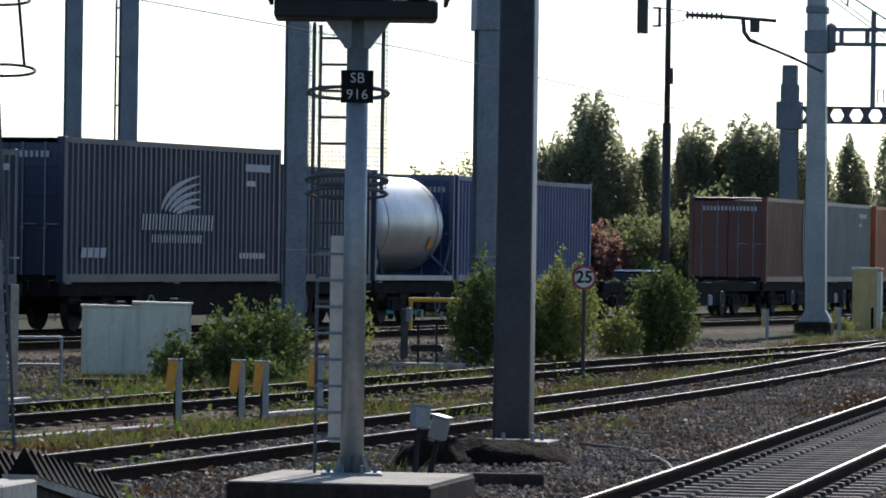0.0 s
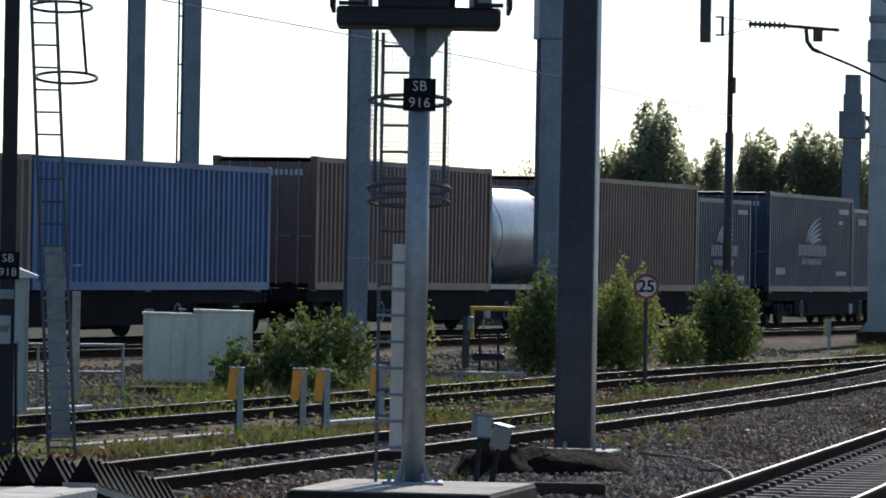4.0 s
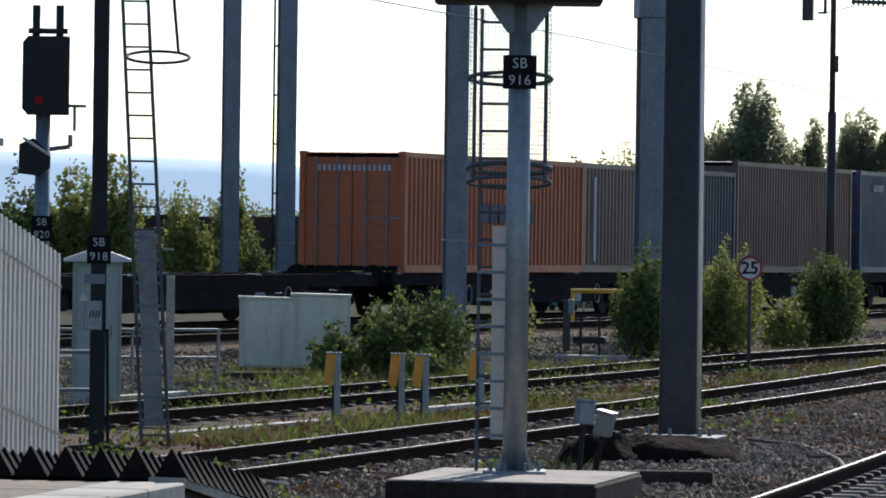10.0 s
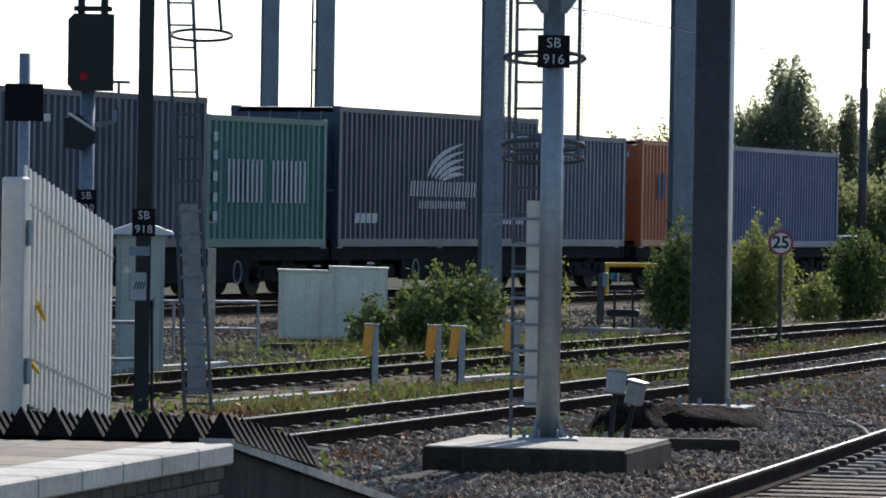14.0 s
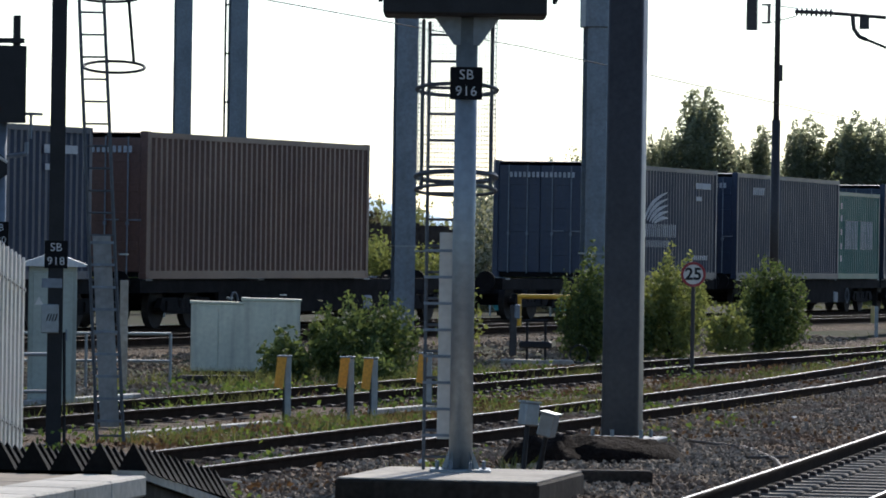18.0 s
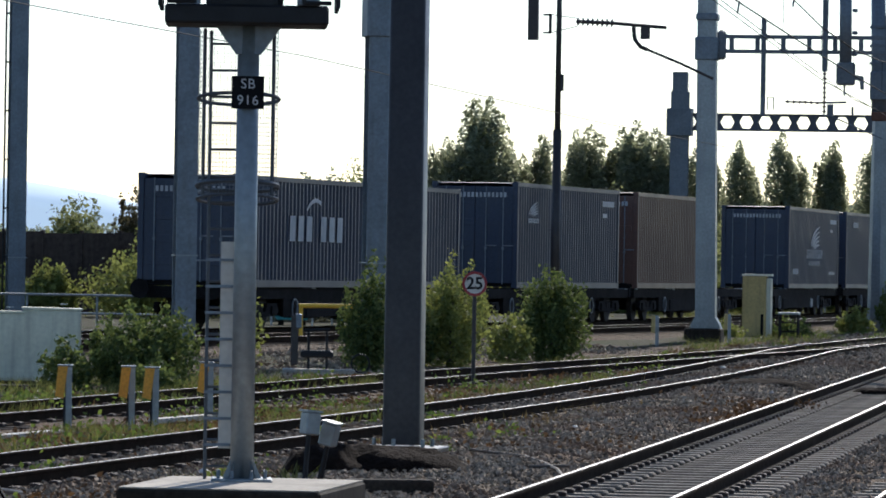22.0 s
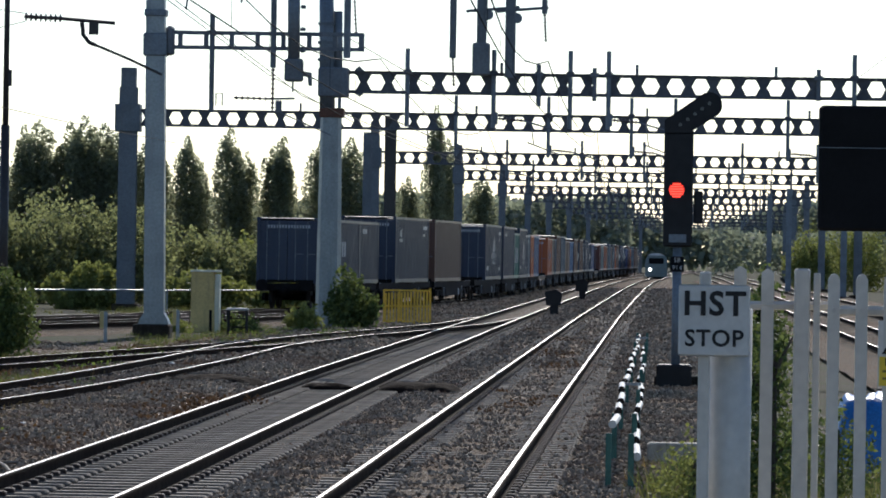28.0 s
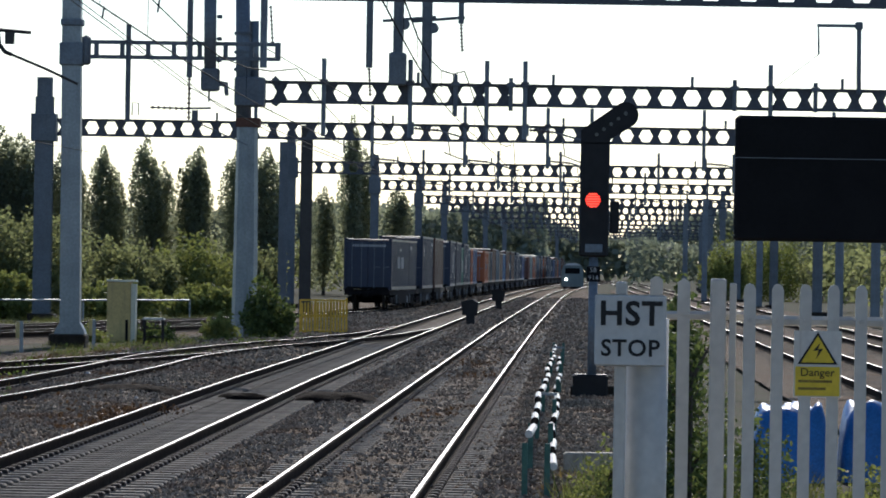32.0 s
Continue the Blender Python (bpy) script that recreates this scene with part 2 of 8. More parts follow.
UNDER = mat("wagon_underframe", (0.013, 0.012, 0.012), 0.95, 0.0, 3, 0.35, spec=0.15)
WHEEL = mat("wheel_steel", (0.022, 0.018, 0.016), 0.8, 0.1, 3, 0.3)
TYRE = mat("bright_wheel_tread", (0.5, 0.48, 0.46), 0.3, 1.0, 3, 0.1)
BLUE_TARP = mat("blue_tarpaulin", (0.03, 0.16, 0.42), 0.4, 0, 4, 0.25, bump=0.01)
RED_LAMP = mat("lit_red_lamp", (0.2, 0.01, 0.01), 0.4, emit=(1.0, 0.045, 0.022), power=3.6)
LENS_DARK = mat("unlit_lens", (0.09, 0.015, 0.012), 0.15)
HEAD_LAMP = mat("lit_head_lamp", (1, 1, 0.9), 0.3, emit=(1, 0.97, 0.85), power=14.0)
STAIN = mat("brushed_steel_tank", (0.5, 0.52, 0.52), 0.38, 0.65, 1.5, 0.12, streak=0.16)
BARK = mat("bark", (0.10, 0.08, 0.06), 0.95, 0, 8, 0.3, bump=0.01)
# poplar leaves are lighter than real foliage: distance haze put into their colour
L_POPLAR = leaf_mat("haze_paled_poplar_leaf", (0.22, 0.245, 0.20), (0.36, 0.39, 0.32), 0.85)
L_BUSH = leaf_mat("bush_leaf", (0.05, 0.08, 0.03), (0.17, 0.21, 0.075), 0.42)
L_YELLOW = leaf_mat("yellow_green_leaf", (0.15, 0.175, 0.06), (0.28, 0.31, 0.105), 0.45)
L_RED = leaf_mat("copper_leaf", (0.17, 0.095, 0.10), (0.31, 0.19, 0.18), 0.7)
L_WOOD = leaf_mat("wood_leaf", (0.135, 0.155, 0.085), (0.235, 0.26, 0.135), 0.65)
L_GRASS = leaf_mat("grass_blade", (0.06, 0.085, 0.025), (0.22, 0.22, 0.085), 0.4)
L_DRY = leaf_mat("dry_blade", (0.14, 0.10, 0.045), (0.30, 0.22, 0.10), 0.3)

# ---------- shapes ----------
class Geo:
    """Points and faces of one mesh, with a material slot for each face."""

    def __init__(self):
        self.v, self.f, self.m = [], [], []

    def add(self, verts, faces, slot=0):
        n = len(self.v)
        self.v += [tuple(p) for p in verts]
        self.f += [tuple(n + i for i in f) for f in faces]
        self.m += [slot] * len(faces)
        return self

    def box(self, x0, x1, y0, y1, z0, z1, slot=0, bevel=0.0, at=None):
        """A box; bevel cuts its upright and lying edges off."""
        if bevel:
            b = bevel
            ring = [(x0 + b, y0), (x1 - b, y0), (x1, y0 + b), (x1, y1 - b), (x1 - b, y1), (x0 + b, y1), (x0, y1 - b), (x0, y0 + b)]
            cx, cy = (x0 + x1) / 2, (y0 + y1) / 2

            def inner(p):
                return (p[0] - math.copysign(b, p[0] - cx), p[1] - math.copysign(b, p[1] - cy))
            rows = [(inner, z0), (None, z0 + b), (None, z1 - b), (inner, z1)]
            vs = [(*(fn(p) if fn else p), z) for fn, z in rows for p in ring]
            fs = [tuple(range(7, -1, -1)), tuple(range(24, 32))]
            for r in range(3):
                fs += [(r * 8 + i, r * 8 + (i + 1) % 8, r * 8 + 8 + (i + 1) % 8, r * 8 + 8 + i) for i in range(8)]
        else:
            vs = [(x, y, z) for z in (z0, z1) for x, y in ((x0, y0), (x1, y0), (x1, y1), (x0, y1))]
            fs = [(3, 2, 1, 0), (4, 5, 6, 7), (0, 1, 5, 4), (1, 2, 6, 5), (2, 3, 7, 6), (3, 0, 4, 7)]
        if at is not None:
            vs = [at @ Vector(p) for p in vs]
        return self.add(vs, fs, slot)

    def tube(self, p0, p1, r0, r1=None, n=8, slot=0, caps=True):
        """A round bar from p0 to p1."""
        r1 = r0 if r1 is None else r1
        p0, p1 = Vector(p0), Vector(p1)
        w = (p1 - p0).normalized()
        u = w.orthogonal().normalized()
        s = w.cross(u)
        vs = []
        for p, r in ((p0, r0), (p1, r1)):
            vs += [p + (u * math.cos(a) + s * math.sin(a)) * r for a in (2 * math.pi * i / n for i in range(n))]
        fs = [(i, (i + 1) % n, n + (i + 1) % n, n + i) for i in range(n)]
        if caps:
            fs += [tuple(range(n - 1, -1, -1)), tuple(range(n, 2 * n))]
        return self.add(vs, fs, slot)

    def pipe(self, pts, r, n=6, slot=0):
        """A round bar through several points, in one piece."""
        pts = [Vector(p) for p in pts]
        vs, fs = [], []
        for i, p in enumerate(pts):
            w = (pts[min(len(pts) - 1, i + 1)] - pts[max(0, i - 1)]).normalized()
            side = Vector((0, 0, 1)).cross(w) if abs(w.z) < 0.95 else Vector((1, 0, 0)).cross(w)
            side.normalize()
            up = w.cross(side)
            vs += [p + (side * math.cos(a) + up * math.sin(a)) * r for a in (2 * math.pi * k / n for k in range(n))]
        for i in range(len(pts) - 1):
            fs += [(i * n + k, i * n + (k + 1) % n, (i + 1) * n + (k + 1) % n, (i + 1) * n + k) for k in range(n)]
        fs += [tuple(range(n - 1, -1, -1)), tuple(range((len(pts) - 1) * n, len(pts) * n))]
        return self.add(vs, fs, slot)

    def ring(self, c, r, t, n=20, a0=0.0, a1=360.0, slot=0, h=None):
        """A lying hoop of flat bar."""
        h = h or t
        full = abs(a1 - a0) >= 359
        k = n if full else n + 1
        vs, fs = [], []
        for i in range(k):
            a = radians(a0 + (a1 - a0) * i / n)
            for rr, zz in ((r - t, -h), (r + t, -h), (r + t, h), (r - t, h)):
                vs.append((c[0] + math.cos(a) * rr, c[1] + math.sin(a) * rr, c[2] + zz))
        for i in range(n):
            j = (i + 1) % k
            fs += [(i * 4 + q, j * 4 + q, j * 4 + (q + 1) % 4, i * 4 + (q + 1) % 4) for q in range(4)]
        return self.add(vs, fs, slot)

    def sweep(self, profile, line, slots=None, closed=True):
        """A profile (sideways, up) drawn along a line of (x, y, z) points."""
        n, k = len(line), len(profile)
        vs, fs, ms = [], [], []
        for i, p in enumerate(line):
            a, b = line[max(0, i - 1)], line[min(n - 1, i + 1)]
            d = Vector((b[0] - a[0], b[1] - a[1], 0)).normalized()
            sx, sy = d.y, -d.x
            vs += [(p[0] + sx * u, p[1] + sy * u, p[2] + h) for u, h in profile]
        last = k if closed else k - 1
        for i in range(n - 1):
            for j in range(last):
                fs.append((i * k + j, (i + 1) * k + j, (i + 1) * k + (j + 1) % k, i * k + (j + 1) % k))
                ms.append(slots[j] if slots else 0)
        if closed:
            fs += [tuple(range(k)), tuple(range((n - 1) * k + k - 1, (n - 1) * k - 1, -1))]
            ms += [0, 0]
        base = len(self.v)
        self.v += vs
        self.f += [tuple(base + q for q in f) for f in fs]
        self.m += ms
        return self

    def extrude(self, poly, y0, y1, slot=0, at=None):
        """An outline in x and z, drawn out along y."""
        n = len(poly)
        vs = [(x, y, z) for y in (y0, y1) for x, z in poly]
        if at is not None:
            vs = [at @ Vector(p) for p in vs]
        fs = [tuple(range(n)), tuple(range(2 * n - 1, n - 1, -1))] + [(i, n + i, n + (i + 1) % n, (i + 1) % n) for i in range(n)]
        return self.add(vs, fs, slot)

    def mesh(self, name, mats, smooth=False):
        me = bpy.data.meshes.new(name)
        me.from_pydata(self.v, [], self.f)
        for m in mats if isinstance(mats, (list, tuple)) else [mats]:
            me.materials.append(m)
        if any(self.m):
            me.polygons.foreach_set("material_index", self.m)
        if smooth:
            me.polygons.foreach_set("use_smooth", [len(f) == 4 for f in self.f])
        me.update()
        return me


def thing(name, label, category, m=None, group="", kind=""):
    ob = new(name)
    if m is not None:
        ob.matrix_basis = m
    return tagged(ob, label, category, group, kind)


def part(name, geo, mats, parent=None, label="", smooth=False):
    me = geo if isinstance(geo, bpy.types.Mesh) else geo.mesh(name, mats, smooth)
    ob = new(name, me)
    if parent is not None:
        ob.parent = parent
    if label:
        ob["label"] = label
    return ob


def solo(name, geo, mats, label, category="", kind="", group="", m=None, smooth=False):
    """A thing of one mesh."""
    ob = part(name, geo, mats, None, smooth=smooth)
    if m is not None:
        ob.matrix_basis = m
    return tagged(ob, label, category, group, kind)


def lettering(name, words, size, parent, m, material, deep=0.004, spacing=1.0, bold=0.0):
    """Raised letters in the built-in font, as a mesh; they read from their +z side."""
    cu = bpy.data.curves.new(name, "FONT")
    cu.body, cu.size, cu.align_x, cu.align_y = words, size, "CENTER", "CENTER"
    cu.extrude, cu.space_character, cu.resolution_u = deep, spacing, 3
    cu.offset = bold
    tmp = bpy.data.objects.new(name, cu)
    scene.collection.objects.link(tmp)
    me = bpy.data.meshes.new_from_object(tmp)
    bpy.data.objects.remove(tmp)
    me.materials.clear()
    me.materials.append(material)
    ob = new(name, me)
    ob.parent = parent
    ob.matrix_basis = m
    return ob


def spline(points, step=1.0):
    """A smooth line through (y, x) knots, as (x, y) pairs at even steps of y."""
    ys = np.array([p[0] for p in points], float)
    xs = np.array([p[1] for p in points], float)
    yy = np.arange(ys[0], ys[-1] + 1e-6, step)
    xx = np.interp(yy, ys, xs)
    k = np.hanning(int(15 / step) | 1)
    k /= k.sum()
    h = len(k) // 2
    pad = np.concatenate([xx[0] + np.arange(-h, 0) * (xx[1] - xx[0]), xx, xx[-1] + np.arange(1, h + 1) * (xx[-1] - xx[-2])])
    return np.stack([np.convolve(pad, k, "valid"), yy], 1)


def offset_line(line, d):
    t = np.gradient(line, axis=0)
    t /= np.linalg.norm(t, axis=1)[:, None]
    return line + np.stack([t[:, 1], -t[:, 0]], 1) * d


rng = np.random.default_rng(7)


def leaf_cloud(centres, size, seed, flat=0.0, slim=0.6):
    """Many four-sided leaves, each turned its own way, as points and faces."""
    r = np.random.default_rng(seed)
    n = len(centres)
    a = r.normal(size=(n, 3))
    a /= np.linalg.norm(a, axis=1)[:, None]
    b = r.normal(size=(n, 3))
    b[:, 2] *= 1 - flat
    b -= a * (a * b).sum(1)[:, None]
    b /= np.linalg.norm(b, axis=1)[:, None]
    s = (size * r.uniform(0.6, 1.4, n))[:, None]
    v = np.stack([centres - a * s * 0.5, centres + b * s * 0.5 * slim, centres + a * s * 0.5, centres - b * s * 0.5 * slim], 1).reshape(-1, 3)
    return v, np.arange(n * 4).reshape(n, 4)


def cloud_mesh(name, v, f, material):
    me = bpy.data.meshes.new(name)
    me.from_pydata(v.tolist(), [], f.tolist())
    me.materials.append(material)
    me.update()
    return me


# ---------- the freight line's course ----------
EDGE = [(-260, -85.0), (-60, -51.8), (40, -34.8), (70, -29.9), (98, -25.1), (110, -23.1), (125, -20.9), (140, -18.95), (151, -17.6), (163, -16.5),
        (176, -15.4), (200, -13.7), (218, -12.3), (250, -9.9), (280, -8.6), (310, -8.0), (350, -7.85), (400, -7.6), (500, -6.7),
        (600, -5.4), (700, -3.7), (800, -1.5), (1200, 10.0)]
EDGE_LINE = spline(EDGE, 1.0)
FREIGHT = offset_line(EDGE_LINE, -1.22)
EDGE_S = np.concatenate([[0], np.cumsum(np.hypot(*np.diff(EDGE_LINE, axis=0).T))])
EDGE_S -= np.interp(40.0, EDGE_LINE[:, 1], EDGE_S)


def level(y):
    """The freight rails' height."""
    return float(np.interp(y, [60, 115, 145, 180, 210], [0.3, 0.3, 0.2, 0.1, 0.0]))


def freight_x(y):
    return float(np.interp(y, FREIGHT[:, 1], FREIGHT[:, 0]))


def step01(a, b, v):
    u = min(1.0, max(0.0, (v - a) / (b - a)))
    return u * u * (3 - 2 * u)


def ground_z(x, y):
    near = 1 - step01(4.5, 9.0, x - freight_x(min(max(y, -250), 1190))) if y < 230 else 0.0
    return -0.24 + level(y) * near


# ---------- ground ----------
def build_ground():
    xs = [-2500, -1200, -600, -300, -160, -100, -70] + list(np.arange(-55, 24, 1.5)) + [30, 45, 70, 120, 250, 600, 1300, 2600]
    ys = [-400, -150, -60, -20] + list(np.arange(0, 300, 3.0)) + [310, 330, 360, 400, 460, 550, 700, 900, 1300, 2000, 3200, 4800]
    v = [(x, y, ground_z(x, y) + (noise.noise((x * 0.35, y * 0.35, 0)) * 0.05 if abs(x) < 60 and y < 300 else 0)) for y in ys for x in xs]
    n = len(xs)
    f = [(j * n + i, j * n + i + 1, (j + 1) * n + i + 1, (j + 1) * n + i) for j in range(len(ys) - 1) for i in range(n - 1)]
    return solo("ground", Geo().add(v, f), DIRT, "brown earth and rough grass beside the railway", "ground", "structure", smooth=True)


build_ground()

A_LINE = spline([(-40, -2.25), (60, -2.25), (200, -2.2), (300, -2.0), (400, -1.75), (508, -1.2), (650, 0.2), (800, 2.4), (1200, 12)], 1.0)
B_LINE = spline([(-40, -5.5), (48, -5.53), (100, -5.75), (160, -5.75), (300, -5.45), (400, -5.2), (508, -4.65), (650, -3.25), (800, -1.0), (1200, 8.5)], 1.0)
C_LINE = spline([(-40, -18.0), (30, -13.6), (49, -12.0), (57, -11.45), (64, -10.95), (72, -10.45), (82, -9.95), (95, -9.6), (110, -9.5), (124, -9.6), (139, -8.9),
                 (153, -7.6), (168, -6.45), (186, -5.85), (200, -5.75)], 1.0)
D_LINE = spline([(-40, -29.0), (40, -19.2), (60, -16.85), (66, -16.1), (75, -15.25), (82, -14.6), (94, -13.5), (103, -12.5), (112, -11.4), (125, -9.9), (139, -8.9)], 1.0)
E_LINE = offset_line(spline([(p[0], p[1]) for p in EDGE if p[0] <= 200], 1.0), 2.5)
F_LINE = spline([(-40, 6.4), (1000, 6.9)], 4.0)
G_LINE = spline([(-40, 9.9), (1000, 10.4)], 4.0)


def ballast_z(x, y, a, b):
    """How high the crushed stone lies, beside tracks at a and b."""
    u = min(abs(x - b), 9)
    low = -0.045 * (1 - step01(1.25, 1.6, u)) - 0.02 * (1 - step01(1.25, 1.6, abs(x - a)))
    heap = 0.05 * step01(1.5, 1.9, u) * (1 - step01(2.6, 4.2, u)) if x < b else 0.0
    rough = 1 if u > 1.4 else 0.25
    return -0.17 + low + heap + rough * (0.035 * noise.noise((x * 0.9, y * 0.7, 3)) + 0.035 * noise.noise((x * 2.2, y * 1.1, 8)))


def ballast_sheet(name, x0, x1, y0, y1, step, label):
    """Crushed stone between and beside the tracks, uneven on top."""
    xs = np.arange(x0, x1 + 1e-6, step)
    ys = np.arange(y0, y1 + 1e-6, step)
    v = []
    for y in ys:
        a, b = float(np.interp(y, A_LINE[:, 1], A_LINE[:, 0])), float(np.interp(y, B_LINE[:, 1], B_LINE[:, 0]))
        v += [(x, y, ballast_z(x, y, a, b)) for x in xs]
    n = len(xs)
    f = [(j * n + i, j * n + i + 1, (j + 1) * n + i + 1, (j + 1) * n + i) for j in range(len(ys) - 1) for i in range(n - 1)]
    return solo(name, Geo().add(v, f), BALLAST, label, "ballast", "structure", smooth=True)


ballast_sheet("ballast_near", -16.0, 1.5, 30, 150, 0.28, "grey crushed stone with rusty patches between the rails")
ballast_sheet("ballast_far", -15.0, 2.0, 150.3, 900, 1.5, "grey crushed stone under the far tracks")
ballast_sheet("ballast_side", 4.0, 13.0, 30, 600, 1.5, "grey crushed stone under the side tracks")
fz = Geo()
fz.sweep([(-2.2, -0.42), (-1.6, -0.19), (1.6, -0.19), (2.2, -0.42)], [(x, y, level(y)) for x, y in FREIGHT[(FREIGHT[:, 1] > -200) & (FREIGHT[:, 1] < 260)]], closed=False)
solo("ballast_freight", fz, BALLAST, "stone bed of the curving freight line", "ballast", "structure")
fz = Geo()
fz.sweep([(-2.2, -0.42), (-1.6, -0.19), (1.6, -0.19), (2.2, -0.42)], [(x, y, level(y)) for x, y in E_LINE[(E_LINE[:, 1] > -100)]], closed=False)
solo("ballast_loop", fz, BALLAST, "stone bed of the loop line", "ballast", "structure")

# ---------- tracks ----------
RAIL = [(-0.07, -0.159), (0.07, -0.159), (0.07, -0.148), (0.012, -0.125), (0.012, -0.04), (0.035, -0.03), (0.035, -0.008), (0.018, 0.0),
        (-0.018, 0.0), (-0.035, -0.008), (-0.035, -0.03), (-0.012, -0.04), (-0.012, -0.125), (-0.07, -0.148)]
RAIL_SLOTS = [0, 0, 0, 0, 0, 0, 0, 1, 0, 0, 0, 0, 0, 0]
sleeper_mesh = {}
for nm, mm, hw, hh in (("new", SLEEPER, 1.25, 0.13), ("old", SLEEPER_OLD, 1.3, 0.125)):
    g = Geo()
    top = -0.16
    for sx in (-1, 1):
        x0, x1 = (sx * 0.35, sx * hw)
        g.box(min(x0, x1), max(x0, x1), -hh, hh, top - 0.14, top, bevel=0.02)
    g.box(-0.36, 0.36, -hh + 0.01, hh - 0.01, top - 0.15, top - (0.03 if nm == "new" else 0.0), bevel=0.015)
    sleeper_mesh[nm] = g.mesh("sleeper", mm)
SLEEPERS = []  # (line, from, to, kind, single, level) built at the end of the file


def build_track(name, line, y0, y1, label, zf=None, kind="new", single=None, step=0.65):
    sel = line[(line[:, 1] >= y0) & (line[:, 1] <= y1)]
    ob = thing(name, label, "track", kind="structure")
    for sx in (-1, 1):
        rl = offset_line(sel, sx * 0.7525)
        part("rail", Geo().sweep(RAIL, [(x, y, zf(y) if zf else 0.0) for x, y in rl], RAIL_SLOTS), [RAIL_SIDE, RAIL_TOP], ob, "steel rail with a polished head")
    SLEEPERS.append((ob, sel, kind, single, step, zf))
    return ob


build_track("track_1", A_LINE, -40, 1150, "straight main line on concrete sleepers", single=(46, 190))
build_track("track_2", B_LINE, -40, 1150, "main line on pale concrete sleepers", single=(46, 190))
build_track("track_3", C_LINE, -38, 190, "siding that bends into the main line at points", kind="old", single=(44, 140))
build_track("track_4", D_LINE, -38, 132, "weedy siding with rusty rail sides", kind="old", single=(54, 125))
build_track("track_5", FREIGHT, -220, 1150, "curving freight line", zf=level, kind="old", single=None)
build_track("track_6", E_LINE, -100, 195, "loop line beside the freight line", zf=level, kind="old", single=None)
build_track("track_7", F_LINE, -40, 900, "side line beyond the fence", kind="old")
build_track("track_8", G_LINE, -40, 900, "farther side line beyond the fence", kind="old")

# ---------- freight train ----------
def corrugated(length, z0, z1, x, flip, pitch=0.278, deep=0.046):
    """A pressed side wall: flat ribs proud and sunk in turn."""
    g = Geo()
    n = int(round(length / pitch))
    p = length / n
    prof = []
    for i in range(n):
        y = -length / 2 + i * p
        prof += [(y, 0.0), (y + p * 0.26, 0.0), (y + p * 0.5, -deep), (y + p * 0.76, -deep)]
    prof.append((length / 2, 0.0))
    v = []
    for y, d in prof:
        v += [(x + d * flip, y, z0), (x + d * flip, y, z1)]
    f = []
    for i in range(len(prof) - 1):
        q = (2 * i, 2 * i + 2, 2 * i + 3, 2 * i + 1)
        f.append(q if flip > 0 else q[::-1])
    return g.add(v, f)


def paint(name, colour, rough=0.42, streak=0.14):
    return mat(name, colour, rough, 0.0, 0.7, 0.16, streak=streak, fine=14, spec=0.38)


NAVY = paint("navy_paint", (0.03, 0.042, 0.075))
SLATE = paint("slate_blue_paint", (0.062, 0.09, 0.135))
BLUE = paint("blue_paint", (0.036, 0.068, 0.19))
SKY_BLUE = paint("bright_blue_paint", (0.026, 0.10, 0.25))
BROWN = paint("brown_paint", (0.13, 0.07, 0.052))
OX = paint("ox_red_paint", (0.13, 0.042, 0.03))
RUSTO = paint("orange_paint", (0.40, 0.10, 0.03))
GREEN = paint("sea_green_paint", (0.03, 0.14, 0.12))
GREY = paint("grey_paint", (0.16, 0.19, 0.20))
TAN = paint("tan_paint", (0.18, 0.125, 0.095))
MARKING = mat("faded_white_marking", (0.45, 0.47, 0.49), 0.6, 0, 3, 0.15, streak=0.25)
MARK_BLUE = mat("dark_blue_marking", (0.02, 0.035, 0.10), 0.6, 0, 3, 0.2)


def wing(g, x, y, z, k):
    """A wing made of slanting bars, as painted on some boxes."""
    for i in range(5):
        a, c = (-1.15 + 0.22 * i, -0.06 * i), (1.0 + 0.02 * i, 2.1 - 0.48 * i)
        b = (-0.75 + 0.3 * i, 0.2 + c[1] * 0.62)
        n, v = 7, []
        for q in range(n + 1):
            u = q / n
            yy, zz = [(1 - u) ** 2 * a[m] + 2 * u * (1 - u) * b[m] + u * u * c[m] for m in (0, 1)]
            wd = 0.16 * math.sin(math.pi * (0.12 + 0.83 * u))
            v += [(x, y + (yy * 1.6 - wd * 0.7) * k, z + (zz * 0.56 + wd * 0.45) * k), (x, y + (yy * 1.6 + wd * 0.7) * k, z + (zz * 0.56 - wd * 0.45) * k)]
        g.add(v, [(2 * q, 2 * q + 1, 2 * q + 3, 2 * q + 2) for q in range(n)])


def bars(g, x, y, z, count, w, h, gap, tilt=0.0):
    for i in range(count):
        a = y + i * (w + gap)
        g.add([(x, a, z), (x, a + w, z), (x, a + w + tilt, z + h), (x, a + tilt, z + h)], [(0, 1, 2, 3)])


